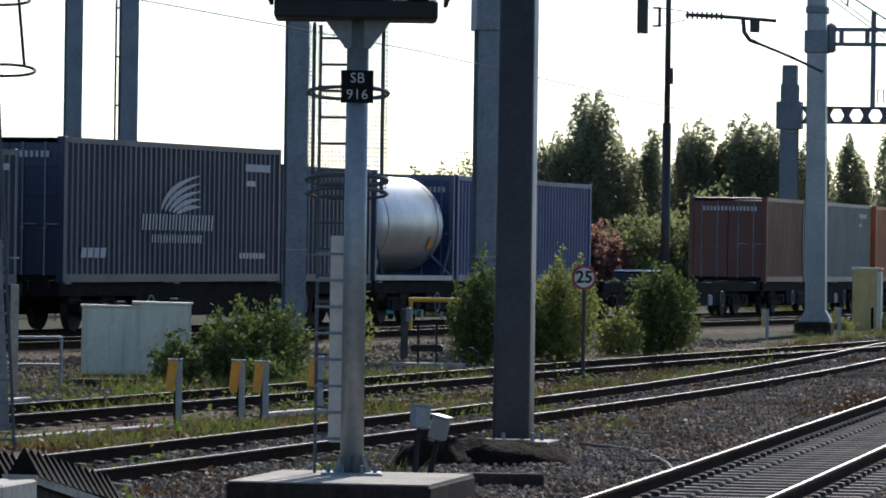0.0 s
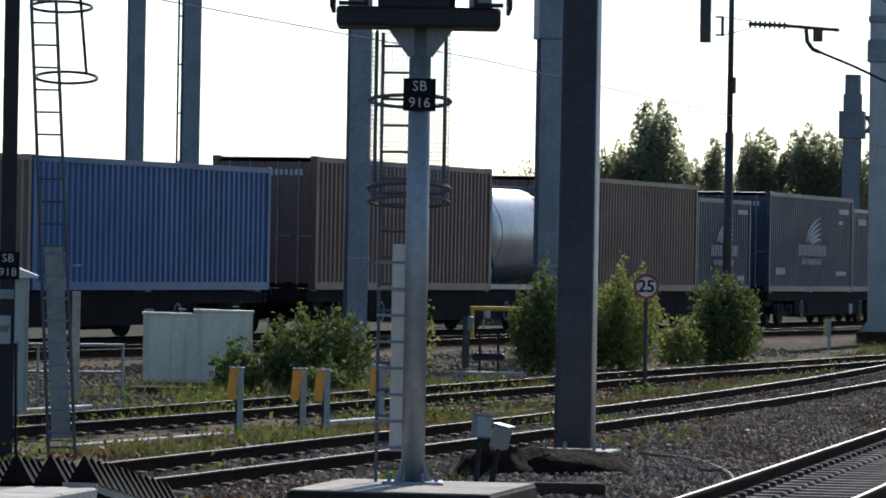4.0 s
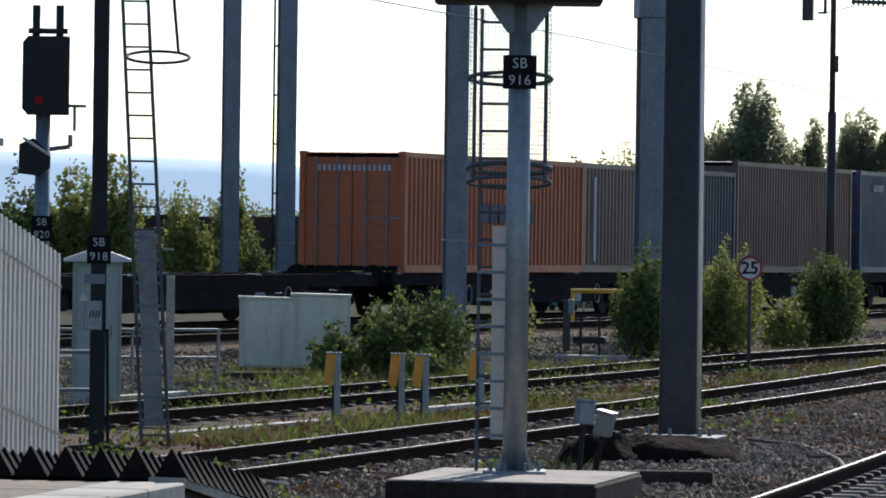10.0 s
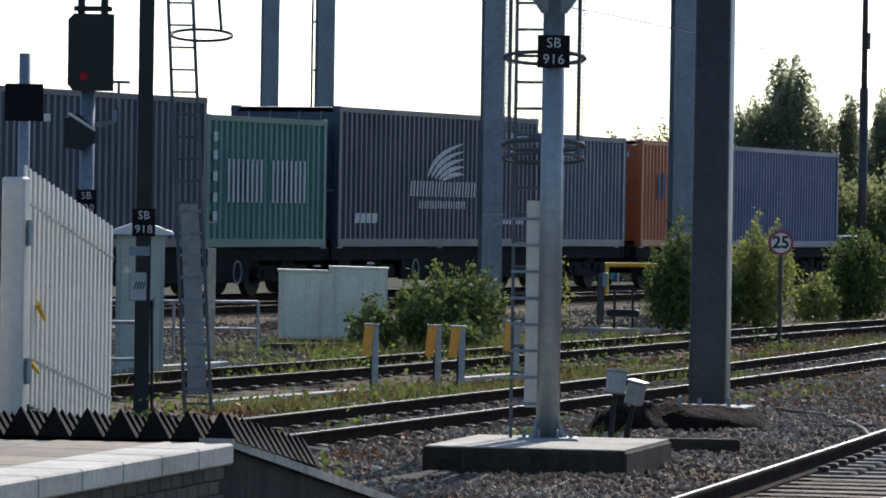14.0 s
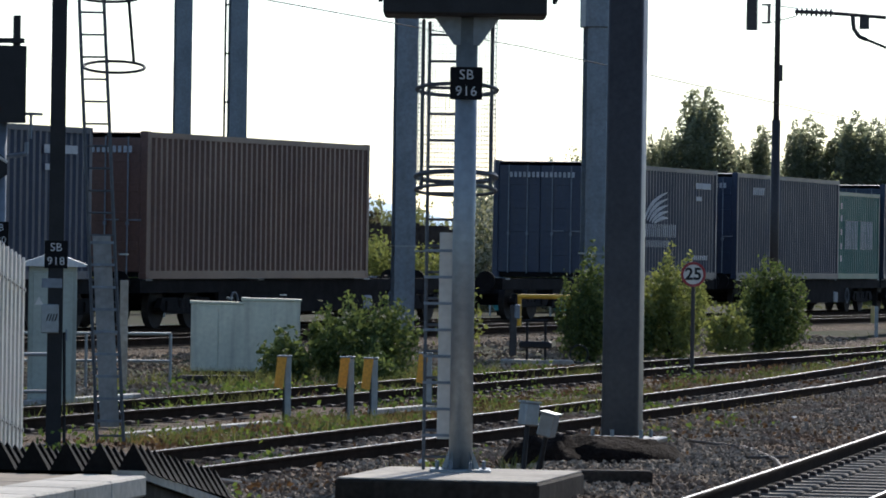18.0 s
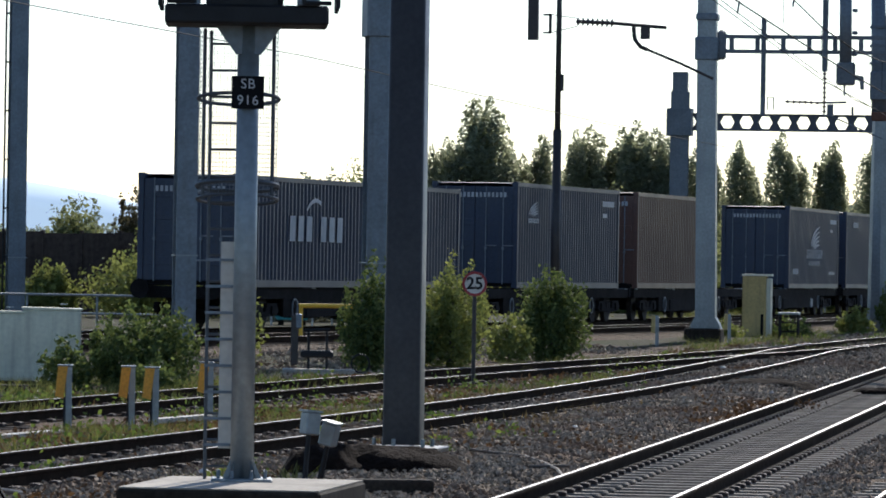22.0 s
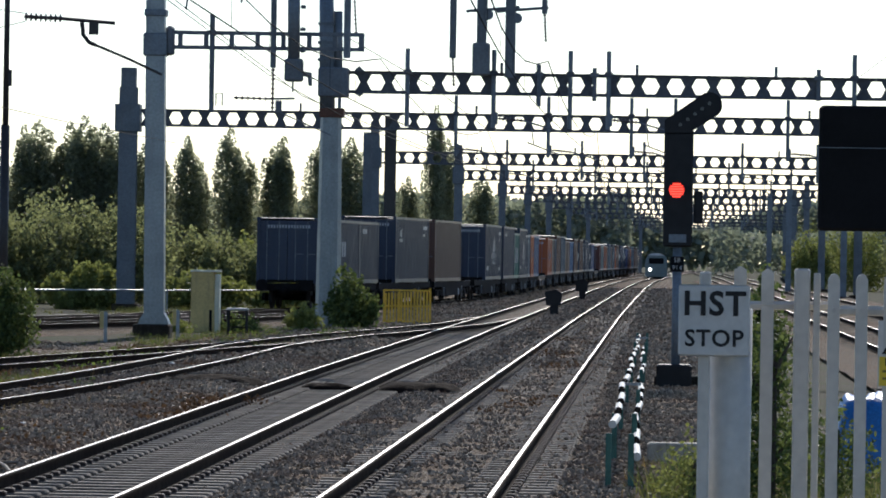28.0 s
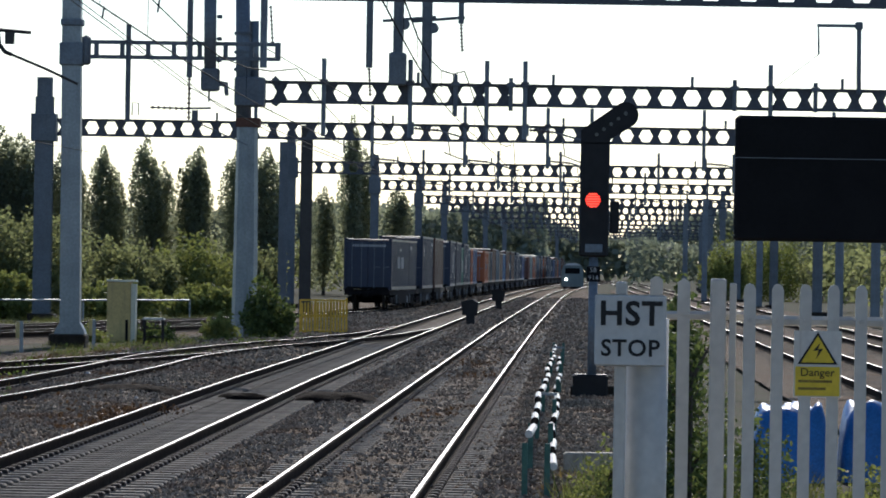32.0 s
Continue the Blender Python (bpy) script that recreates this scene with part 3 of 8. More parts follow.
def container(length, height, material, kind, label, mark=None):
    """A steel freight box: frame, corner castings, pressed walls, roof, doors with locking bars."""
    ob = thing("shipping_container", label, "container", group="boxes on the freight train")
    w, L = 1.219, length / 2
    for sx in (-1, 1):
        part("side_wall", corrugated(length - 0.3, 0.16, height - 0.12, sx * (w - 0.02), sx), material, ob)
    for sx in (-1, 1):
        a, b = sorted((sx * w, sx * (w - 0.07)))
        part("bottom_rail", Geo().box(a, b, -L + 0.1, L - 0.1, 0.0, 0.16), material, ob)
        part("top_rail", Geo().box(a, b, -L + 0.1, L - 0.1, height - 0.12, height - 0.01), material, ob)
    for sx in (-1, 1):
        for sy in (-1, 1):
            part("corner_post", Geo().box(min(sx * w, sx * (w - 0.14)), max(sx * w, sx * (w - 0.14)), min(sy * L, sy * (L - 0.16)), max(sy * L, sy * (L - 0.16)), 0.0, height, bevel=0.012), material, ob)
    for sx in (-1, 1):
        for sy in (-1, 1):
            for z in (0.0, height - 0.118):
                a, b = sx * (w + 0.004), sx * (w - 0.16)
                c, d = sy * (L + 0.004), sy * (L - 0.178)
                part("corner_casting", Geo().box(min(a, b), max(a, b), min(c, d), max(c, d), z - 0.003, z + 0.118 + 0.003, bevel=0.01), material, ob)
    n = 2 * int(length / 0.6)
    roof = Geo().add([(sx * (w - 0.05), -L + 0.16 + i * (length - 0.32) / n, height - (0.012 if i % 2 else 0.03)) for i in range(n + 1) for sx in (-1, 1)],
                     [(2 * i, 2 * i + 1, 2 * i + 3, 2 * i + 2) for i in range(n)])
    part("roof", roof, material, ob)
    part("floor", Geo().box(-w + 0.06, w - 0.06, -L + 0.1, L - 0.1, 0.03, 0.15), UNDER, ob)
    # front end: upright pressing
    g = Geo()
    m = 9
    for i in range(m):
        x0 = -w + 0.14 + i * (2 * w - 0.28) / m
        x1 = x0 + (2 * w - 0.28) / m
        q = (x1 - x0) / 4
        xs = [(x0, 0.0), (x0 + q, 0.0), (x0 + 2 * q, -0.04), (x0 + 3 * q, -0.04), (x1, 0.0)]
        for (xa, da), (xb, db) in zip(xs, xs[1:]):
            g.add([(xa, L - 0.05 + da, 0.1), (xb, L - 0.05 + db, 0.1), (xb, L - 0.05 + db, height - 0.1), (xa, L - 0.05 + da, height - 0.1)], [(3, 2, 1, 0)])
    part("front_wall", g, material, ob)
    # rear doors
    for sx in (-1, 1):
        a, b = sorted((sx * 0.008, sx * (w - 0.14)))
        dr = part("door", Geo().box(a, b, -L + 0.03, -L + 0.085, 0.13, height - 0.13, bevel=0.012), material, ob)
        lines = Geo()
        for zf in (0.22, 0.42, 0.62, 0.82):
            lines.box(a + 0.06, b - 0.06, -L + 0.014, -L + 0.032, height * zf - 0.09, height * zf + 0.09, bevel=0.006)
        part("door_panel", lines, material, dr)
        for fx in (0.3, 0.75):
            x = sx * (w - 0.14) * fx
            bar = Geo().tube((x, -L - 0.012, 0.1), (x, -L - 0.012, height - 0.1), 0.017, n=6)
            bar.box(x - 0.03, x + 0.03, -L - 0.03, -L + 0.02, 1.05, 1.12)
            bar.box(x, x + 0.3 * sx if sx > 0 else x + 0.02, -L - 0.028, -L - 0.012, 1.14, 1.17)
            part("locking_bar", bar, GALV_D, dr)
    # painted marks, lying on the ribs
    x = w + 0.003

    def mark_part(name, fill, material=MARKING, label="faded white painted marking"):
        g = Geo()
        fill(g)
        part(name, g, material, ob, label)

    def patch(y0, y1, z0, z1, material=MARKING, label="faded white painted marking"):
        mark_part("painted_patch", lambda g: g.box(x - 0.002, x, y0, y1, height * z0, height * z1), material, label)

    if mark == "wing":
        mark_part("painted_wing", lambda g: wing(g, x, 0.2, height * 0.52, 0.62))
        mark_part("lettering", lambda g: bars(g, x, -2.0, height * 0.37, 22, 0.085, 0.33, 0.1, 0.05))
        mark_part("lettering", lambda g: bars(g, x, -1.45, height * 0.28, 18, 0.07, 0.17, 0.09, 0.02))
        mark_part("lettering", lambda g: bars(g, x, -5.2, height * 0.17, 4, 0.28, 0.2, 0.05, 0.05))
        mark_part("lettering", lambda g: bars(g, x, 3.6, height * 0.17, 8, 0.15, 0.12, 0.05))
    if mark in ("wing", "small_wing", "codes"):
        patch(3.9, 5.4, 0.82, 0.875)
        patch(3.95, 4.5, 0.71, 0.75)
    if mark == "small_wing":
        mark_part("painted_wing", lambda g: wing(g, x, -4.3, height * 0.7, 0.3))
        mark_part("lettering", lambda g: bars(g, x, -4.9, height * 0.62, 8, 0.11, 0.13, 0.04, 0.02))
    if mark == "word":
        mark_part("lettering", lambda g: bars(g, x, -length * 0.36, height * 0.80, 6, 0.17, 0.2, 0.05, 0.05))
    if mark == "big_word":
        mark_part("lettering", lambda g: bars(g, x, -2.3, height * 0.42, 3, 0.42, 0.6, 0.22, 0.03))
        mark_part("lettering", lambda g: bars(g, x, 0.1, height * 0.42, 3, 0.42, 0.6, 0.22, 0.03))
        mark_part("painted_arc", lambda g: [g.add([(x, q, height * 0.66 + 0.34 * math.sin(radians(20 + 22 * i)) - 0.02), (x, q + 0.22, height * 0.66 + 0.34 * math.sin(radians(42 + 22 * i)) - 0.02), (x, q + 0.22, height * 0.69 + 0.36 * math.sin(radians(42 + 22 * i))), (x, q, height * 0.68 + 0.36 * math.sin(radians(20 + 22 * i)))], [(0, 1, 2, 3)]) for i, q in enumerate((-1.0, -0.78, -0.56, -0.34, -0.12))])
    if mark == "green_word":
        mark_part("lettering", lambda g: bars(g, x, -2.0, height * 0.34, 8, 0.11, 0.85, 0.12, 0.0))
        mark_part("lettering", lambda g: bars(g, x, 0.2, height * 0.34, 8, 0.11, 0.85, 0.12, 0.0))
        mark_part("lettering", lambda g: [g.box(x - 0.002, x, -2.7, -2.5, height * q, height * q + 0.18) for q in (0.2, 0.34, 0.5, 0.66, 0.8)])
    if mark == "short_wing":
        mark_part("painted_wing", lambda g: wing(g, x, 0.1, height * 0.54, 0.52))
        mark_part("lettering", lambda g: bars(g, x, -1.5, height * 0.38, 17, 0.08, 0.3, 0.1, 0.05))
        mark_part("lettering", lambda g: bars(g, x, -1.2, height * 0.28, 15, 0.065, 0.15, 0.09, 0.02))
        patch(1.5, 2.6, 0.84, 0.89)
        patch(1.5, 2.3, 0.12, 0.17)
    if mark == "short_blue_word":
        patch(-1.75, -1.45, 0.44, 0.68, MARK_BLUE, "dark blue painted marking")
        patch(-1.35, -1.1, 0.46, 0.70, MARK_BLUE, "dark blue painted marking")
        mark_part("lettering", lambda g: bars(g, x, -0.6, height * 0.47, 9, 0.2, 0.34, 0.1), MARK_BLUE, "dark blue painted marking")
    if mark == "plate":
        patch(-length * 0.5 + 0.75, -length * 0.5 + 0.98, 0.1, 0.87)
    if mark == "blue_word":
        patch(-3.3, -2.9, 0.38, 0.68, MARK_BLUE, "dark blue painted marking")
        patch(-2.75, -2.35, 0.40, 0.70, MARK_BLUE, "dark blue painted marking")
        mark_part("lettering", lambda g: bars(g, x, -1.2, height * 0.43, 6, 0.5, 0.42, 0.12), MARK_BLUE, "dark blue painted marking")
    g = Geo()
    if kind != "plain":
        for i in range(15):
            a = -0.78 + i * 0.115
            g.add([(a, -L - 0.034, height - 0.42), (a + 0.07, -L - 0.034, height - 0.42), (a + 0.07, -L - 0.034, height - 0.29), (a, -L - 0.034, height - 0.29)], [(0, 1, 2, 3)])
        part("end_marking", g, MARKING, ob, "row of white code marks")
    return ob


def tank_container(label):
    """A steel tank lying in a box-sized frame."""
    ob = thing("tank_container", label, "tank container", group="boxes on the freight train")
    L, w, h = 3.03, 1.219, 2.59
    g = Geo()
    n, prof = 28, [(-2.75, 0.0), (-2.72, 0.55), (-2.6, 0.95), (-2.42, 1.12), (-2.2, 1.17), (2.2, 1.17), (2.42, 1.12), (2.6, 0.95), (2.72, 0.55), (2.75, 0.0)]
    v = [(math.cos(2 * math.pi * i / n) * r, y, 1.36 + math.sin(2 * math.pi * i / n) * r) for y, r in prof for i in range(n)]
    f = [(j * n + i, (j + 1) * n + i, (j + 1) * n + (i + 1) % n, j * n + (i + 1) % n) for j in range(len(prof) - 1) for i in range(n)]
    part("barrel", g.add(v, f), STAIN, ob, "brushed steel barrel", smooth=True)
    for y in (-1.9, 1.9):
        r = Geo()
        k = 28
        v = []
        for i in range(k):
            a = 2 * math.pi * i / k
            for rr, dy in ((1.172, -0.03), (1.18, -0.03), (1.18, 0.03), (1.172, 0.03)):
                v.append((math.cos(a) * rr, y + dy, 1.36 + math.sin(a) * rr))
        f = [(i * 4 + q, ((i + 1) % k) * 4 + q, ((i + 1) % k) * 4 + (q + 1) % 4, i * 4 + (q + 1) % 4) for i in range(k) for q in range(4)]
        part("band", r.add(v, f), GALV, ob)
    for sy in (-1, 1):
        fr = Geo()
        y0, y1 = sorted((sy * (L - 0.12), sy * L))
        for sx in (-1, 1):
            fr.box(min(sx * w, sx * (w - 0.12)), max(sx * w, sx * (w - 0.12)), y0, y1, 0, h, bevel=0.01)
        fr.box(-w + 0.12, w - 0.12, y0, y1, 0.0, 0.14)
        fr.box(-w + 0.12, w - 0.12, y0, y1, h - 0.14, h)
        part("end_frame", fr, SLATE, ob)
    for sx in (-1, 1):
        part("bottom_beam", Geo().box(min(sx * w, sx * (w - 0.1)), max(sx * w, sx * (w - 0.1)), -L + 0.12, L - 0.12, 0.02, 0.14), GALV, ob)
        st = Geo()
        for sy in (-1, 1):
            st.tube((sx * (w - 0.06), sy * (L - 0.1), 0.12), (sx * (w - 0.3), sy * (L - 1.0), 0.62), 0.045, n=6)
            st.tube((sx * (w - 0.06), sy * (L - 0.1), 1.0), (sx * (w - 0.06), sy * (L - 0.75), 0.12), 0.04, n=6)
        part("stay", st, SLATE, ob)
    part("walkway", Geo().box(-0.3, 0.3, -2.4, 2.4, 2.535, 2.56), GALV, ob)
    g = Geo()
    g.add([(1.196 * math.cos(a), 1.3 + 0.32 * (i % 2), 1.36 + 1.196 * math.sin(a)) for i, a in enumerate((-0.5, -0.5, -0.25, -0.25))], [(0, 1, 3, 2)])
    part("placard", g, ORANGE, ob, "orange warning placard")
    return ob


def flat_wagon():
    """A sixty-foot flat wagon: two long sills, deck beams, two bogies."""
    ob = thing("flat_wagon", "dark grey container flat wagon on two bogies", "wagon", group="wagons of the freight train")
    L = 9.35
    for sx in (-1, 1):
        a, b = sorted((sx * 1.12, sx * 1.0))
        g = Geo().box(a, b, -L, L, 0.72, 0.98)
        g.box(a + 0.02, b - 0.02, -5.3, 5.3, 0.3, 0.72)
        part("side_sill", g, UNDER, ob)
    part("centre_sill", Geo().box(-0.25, 0.25, -L, L, 0.6, 0.93), UNDER, ob)
    for i in range(11):
        y = -L + 0.35 + i * (2 * L - 0.7) / 10
        part("deck_beam", Geo().box(-1.0, 1.0, y - 0.09, y + 0.09, 0.78, 0.96), UNDER, ob)
    for sy in (-1, 1):
        y0, y1 = sorted((sy * L, sy * (L + 0.12)))
        part("headstock", Geo().box(-1.15, 1.15, y0, y1, 0.72, 1.0), UNDER, ob)
        for sx in (-1, 1):
            g = Geo().tube((sx * 0.87, sy * (L + 0.1), 0.93), (sx * 0.87, sy * (L + 0.5), 0.93), 0.09, n=10)
            g.tube((sx * 0.87, sy * (L + 0.5), 0.93), (sx * 0.87, sy * (L + 0.55), 0.93), 0.23, n=14)
            part("buffer", g, UNDER, ob)
        part("coupling", Geo().box(-0.06, 0.06, *sorted((sy * (L + 0.1), sy * (L + 0.62))), 0.68, 0.8), UNDER, ob)
        bg = part("bogie", Geo().box(-0.9, 0.9, sy * 7.0 - 0.2, sy * 7.0 + 0.2, 0.45, 0.62), UNDER, ob)
        for sx in (-1, 1):
            a, b = sorted((sx * 0.98, sx * 1.1))
            fr = Geo().extrude([(-1.35, 0.42), (-1.2, 0.62), (-0.5, 0.62), (-0.35, 0.42), (0.35, 0.42), (0.5, 0.62), (1.2, 0.62), (1.35, 0.42), (1.2, 0.34), (0.45, 0.3), (-0.45, 0.3), (-1.2, 0.34)],
                               a, b, at=Matrix(((0, 1, 0, 0), (1, 0, 0, sy * 7.0), (0, 0, 1, 0), (0, 0, 0, 1))))
            for s2 in (-1, 1):
                fr.box(a - 0.02, b + 0.04 * sx if sx > 0 else b, sy * 7.0 + s2 * 0.9 - 0.16, sy * 7.0 + s2 * 0.9 + 0.16, 0.36, 0.56)
            part("bogie_frame", fr, UNDER, bg)
            sp = Geo()
            for q in (-0.12, 0.12):
                sp.tube(((a + b) / 2, sy * 7.0 + q, 0.34), ((a + b) / 2, sy * 7.0 + q, 0.6), 0.07, n=8)
            part("spring", sp, WHEEL, bg)
            for s2 in (-1, 1):
                y = sy * 7.0 + s2 * 0.9
                wl = Geo().tube((sx * 0.68, y, 0.42), (sx * 0.82, y, 0.42), 0.42, n=22)
                wl.tube((sx * 0.82, y, 0.42), (sx * 0.9, y, 0.42), 0.12, n=10)
                part("wheel", wl, WHEEL, bg, smooth=False)
    for sy in (-1, 1):
        g = Geo()
        n = 18
        v = []
        for i in range(n):
            a = 2 * math.pi * i / n
            for rr, dx in ((0.18, 0), (0.205, 0), (0.205, 0.03), (0.18, 0.03)):
                v.append((1.14 + dx, sy * 4.6 + math.cos(a) * rr, 0.5 + math.sin(a) * rr * 1.15))
        g.add(v, [(i * 4 + q, ((i + 1) % n) * 4 + q, ((i + 1) % n) * 4 + (q + 1) % 4, i * 4 + (q + 1) % 4) for i in range(n) for q in range(4)])
        part("brake_wheel", g, GALV_D, ob, "pale handbrake wheel")
    part("brake_gear", Geo().box(-0.9, 0.9, -1.6, -0.6, 0.28, 0.7, bevel=0.04), UNDER, ob)
    part("air_tank", Geo().tube((0.6, 0.4, 0.42), (0.6, 2.4, 0.42), 0.22, n=12), UNDER, ob)
    part("battery_box", Geo().box(0.5, 1.13, -3.6, -2.5, 0.26, 0.66, bevel=0.03), UNDER, ob)
    part("distributor", Geo().box(0.55, 1.13, 3.0, 3.5, 0.3, 0.62, bevel=0.03), GALV_D, ob, "grey valve box")
    for sx in (-1, 1):
        for y in (-9.0, -3.1, 3.1, 9.0):
            part("box_support", Geo().box(min(sx * 1.14, sx * 0.9), max(sx * 1.14, sx * 0.9), y - 0.16, y + 0.16, 0.96, 0.995), GALV_D, ob)
    return ob


KINDS = {
    "wing40": lambda: container(12.19, 2.9, NAVY, "code", "long navy blue steel container with a white wing and lettering", "wing"),
    "swing40": lambda: container(12.19, 2.9, NAVY, "code", "long navy blue steel container with a small white wing", "small_wing"),
    "slate40": lambda: container(12.19, 2.9, SLATE, "code", "long slate blue ribbed steel container", "word"),
    "navy40": lambda: container(12.19, 2.9, NAVY, "code", "long dark blue ribbed steel container", "word"),
    "navy40low": lambda: container(12.19, 2.59, NAVY, "code", "long dark blue container with big white bars of lettering", "big_word"),
    "blue40": lambda: container(12.19, 2.59, BLUE, "code", "long deep blue ribbed steel container"),
    "brown40": lambda: container(12.19, 2.9, BROWN, "code", "long brown ribbed steel container"),
    "orange40": lambda: container(12.19, 2.59, RUSTO, "code", "long orange steel container with dark blue lettering", "blue_word"),
    "brown20": lambda: container(6.06, 2.59, TAN, "code", "short brown steel container with a pale upright plate", "plate"),
    "ox20": lambda: container(6.06, 2.59, OX, "code", "short ox-red steel container"),
    "orange20": lambda: container(6.06, 2.59, RUSTO, "code", "short orange steel container with dark blue lettering", "short_blue_word"),
    "slate20": lambda: container(6.06, 2.59, SLATE, "code", "short slate blue steel container", "word"),
    "navy20": lambda: container(6.06, 2.59, NAVY, "code", "short navy blue steel container", "word"),
    "wing20": lambda: container(6.06, 2.59, NAVY, "code", "short navy blue container with a white wing and lettering", "short_wing"),
    "sky40": lambda: container(12.19, 2.59, SKY_BLUE, "code", "long bright blue ribbed steel container"),
    "green20": lambda: container(6.06, 2.59, GREEN, "code", "short sea-green container with large white lettering", "green_word"),
    "grey40": lambda: container(12.19, 2.59, GREY, "code", "long pale grey steel container", "codes"),
    "tank20": lambda: tank_container("dull grey steel tank in a blue frame"),
}
LEN = {k: (12.19 if "40" in k else 6.06) for k in KINDS}
# (rear end along the train in metres, kind of box)
LOAD = [(-217.85, "navy40low"), (-205.6, "navy20"), (-193.7, "swing40"), (-178.9, "brown40"), (-151.0, "wing40"), (-136.7, "navy40"), (-124.5, "green20"),
        (-117.8, "wing40"), (-105.25, "slate20"), (-97.85, "orange20"), (-91.7, "blue40"), (-57.5, "orange40"), (-45.25, "brown20"), (-38.3, "navy20"), (-32.1, "brown40"),
        (-18.85, "slate40"), (-6.5, "brown20"), (0.75, "brown20"), (6.9, "sky40"), (21.8, "brown40"), (34.0, "tank20"), (40.8, "brown40"), (53.1, "wing20"),
        (61.4, "wing40"), (73.7, "navy20"), (80.1, "tank20"), (86.3, "blue40"), (120.0, "ox20"), (126.2, "grey40"), (139.6, "orange40"), (151.9, "brown20"),
        (159.4, "slate40"), (171.7, "brown20"), (179.2, "wing40"), (191.5, "orange20"), (199.0, "brown40"), (211.3, "tank20"), (219.0, "navy40"), (231.3, "slate20"),
        (238.8, "tank20"), (245.0, "blue40"), (258.6, "brown40"), (270.9, "orange20"), (278.4, "slate40"), (290.7, "ox20"), (298.2, "brown40"), (310.5, "navy20")]
WAGONS = [-208.8, -189.3, -169.6, -148.0, -127.4, -108.6, -88.7, -68.4, -48.6, -29.1, -9.6, 9.6, 30.9, 50.1, 70.8, 89.6, 109.4, 129.2, 148.9, 168.6, 188.4, 208.2, 228.0, 247.8, 267.6, 287.4, 307.2]


def run(t):
    """How far the train has gone after t seconds."""
    return (((1.4875e-5 * t - 1.25414e-3) * t + 7.54204e-2) * t + 12.2396) * t


def on_line(s, half, z):
    """The pose on the freight line of a thing whose middle is at s, carried at two points half a length away."""
    ends = []
    for q in (s - half, s + half):
        y = float(np.interp(q, EDGE_S, EDGE_LINE[:, 1]))
        ends.append(Vector((freight_x(y), y, level(y))))
    mid = (ends[0] + ends[1]) / 2
    d = ends[1] - ends[0]
    return Matrix.Translation((mid.x, mid.y, mid.z + z)) @ Euler((math.atan2(d.z, d.xy.length), 0, -math.atan2(d.x, d.y))).to_matrix().to_4x4()


MOVING = []
first = {}
for rear, kind in LOAD:
    if kind in first:
        ob = copy_thing(first[kind], Matrix.Identity(4))
    else:
        ob = first[kind] = KINDS[kind]()
    MOVING.append((ob, rear + LEN[kind] / 2, 7.0, 1.0))
wg = flat_wagon()
for i, s in enumerate(WAGONS):
    MOVING.append((wg if i == 0 else copy_thing(wg, Matrix.Identity(4)), s, 7.0, 0.0))


def motions():
    times = [0.5 * i for i in range(65)]
    for ob, s, half, z in MOVING:
        walk(ob, [(t, on_line(s + run(t), half, z)) for t in times])


# ---------- helpers for posts ----------
def h_column(w, d, h, t=0.03):
    """An H-section column, standing on its own foot, flanges facing y."""
    a, b, q = w / 2, d / 2, t / 2
    ring = [(-a, -b), (a, -b), (a, t - b), (q, t - b), (q, b - t), (a, b - t), (a, b), (-a, b), (-a, b - t), (-q, b - t), (-q, t - b), (-a, t - b)]
    n = len(ring)
    fs = [(i, (i + 1) % n, n + (i + 1) % n, n + i) for i in range(n)]
    for k in (0, n):
        fs += [(k, k + 1, k + 2, k + 3, k + 10, k + 11), (k + 10, k + 3, k + 4, k + 9), (k + 9, k + 4, k + 5, k + 6, k + 7, k + 8)]
    return Geo().add([(x, y, z) for z in (0, h) for x, y in ring], fs)


def plate_sign(parent, lines, size, w, h, z, y, x=0.0):
    pl = part("id_plate", Geo().box(x - w / 2, x + w / 2, y - 0.012, y, z - h / 2, z + h / 2), MATT_BLACK, parent, "black plate with white characters")
    n = len(lines)
    for i, s in enumerate(lines):
        zz = z + (n / 2 - 0.5 - i) * h / n
        lettering("character_row", s, size, pl, Matrix.Translation((x, y - 0.015, zz)) @ Euler((radians(90), 0, 0)).to_matrix().to_4x4(), WHITE, 0.002, bold=-0.0005, spacing=1.06)
    return pl


def faced(x, y, z=0.0, extra=0.0):
    """Upright at a place, its -y side turned to the eye at the origin."""
    return pose(x, y, z, 0, 0, math.degrees(math.atan2(-x, y)) + extra)


# ---------- signal on the slab ----------
# ladder and cage steel, with the shade on it put into a darker colour
CAGE = mat("shade_darkened_ladder_steel", (0.085, 0.095, 0.105), 0.55, 0.2, 2, 0.2)


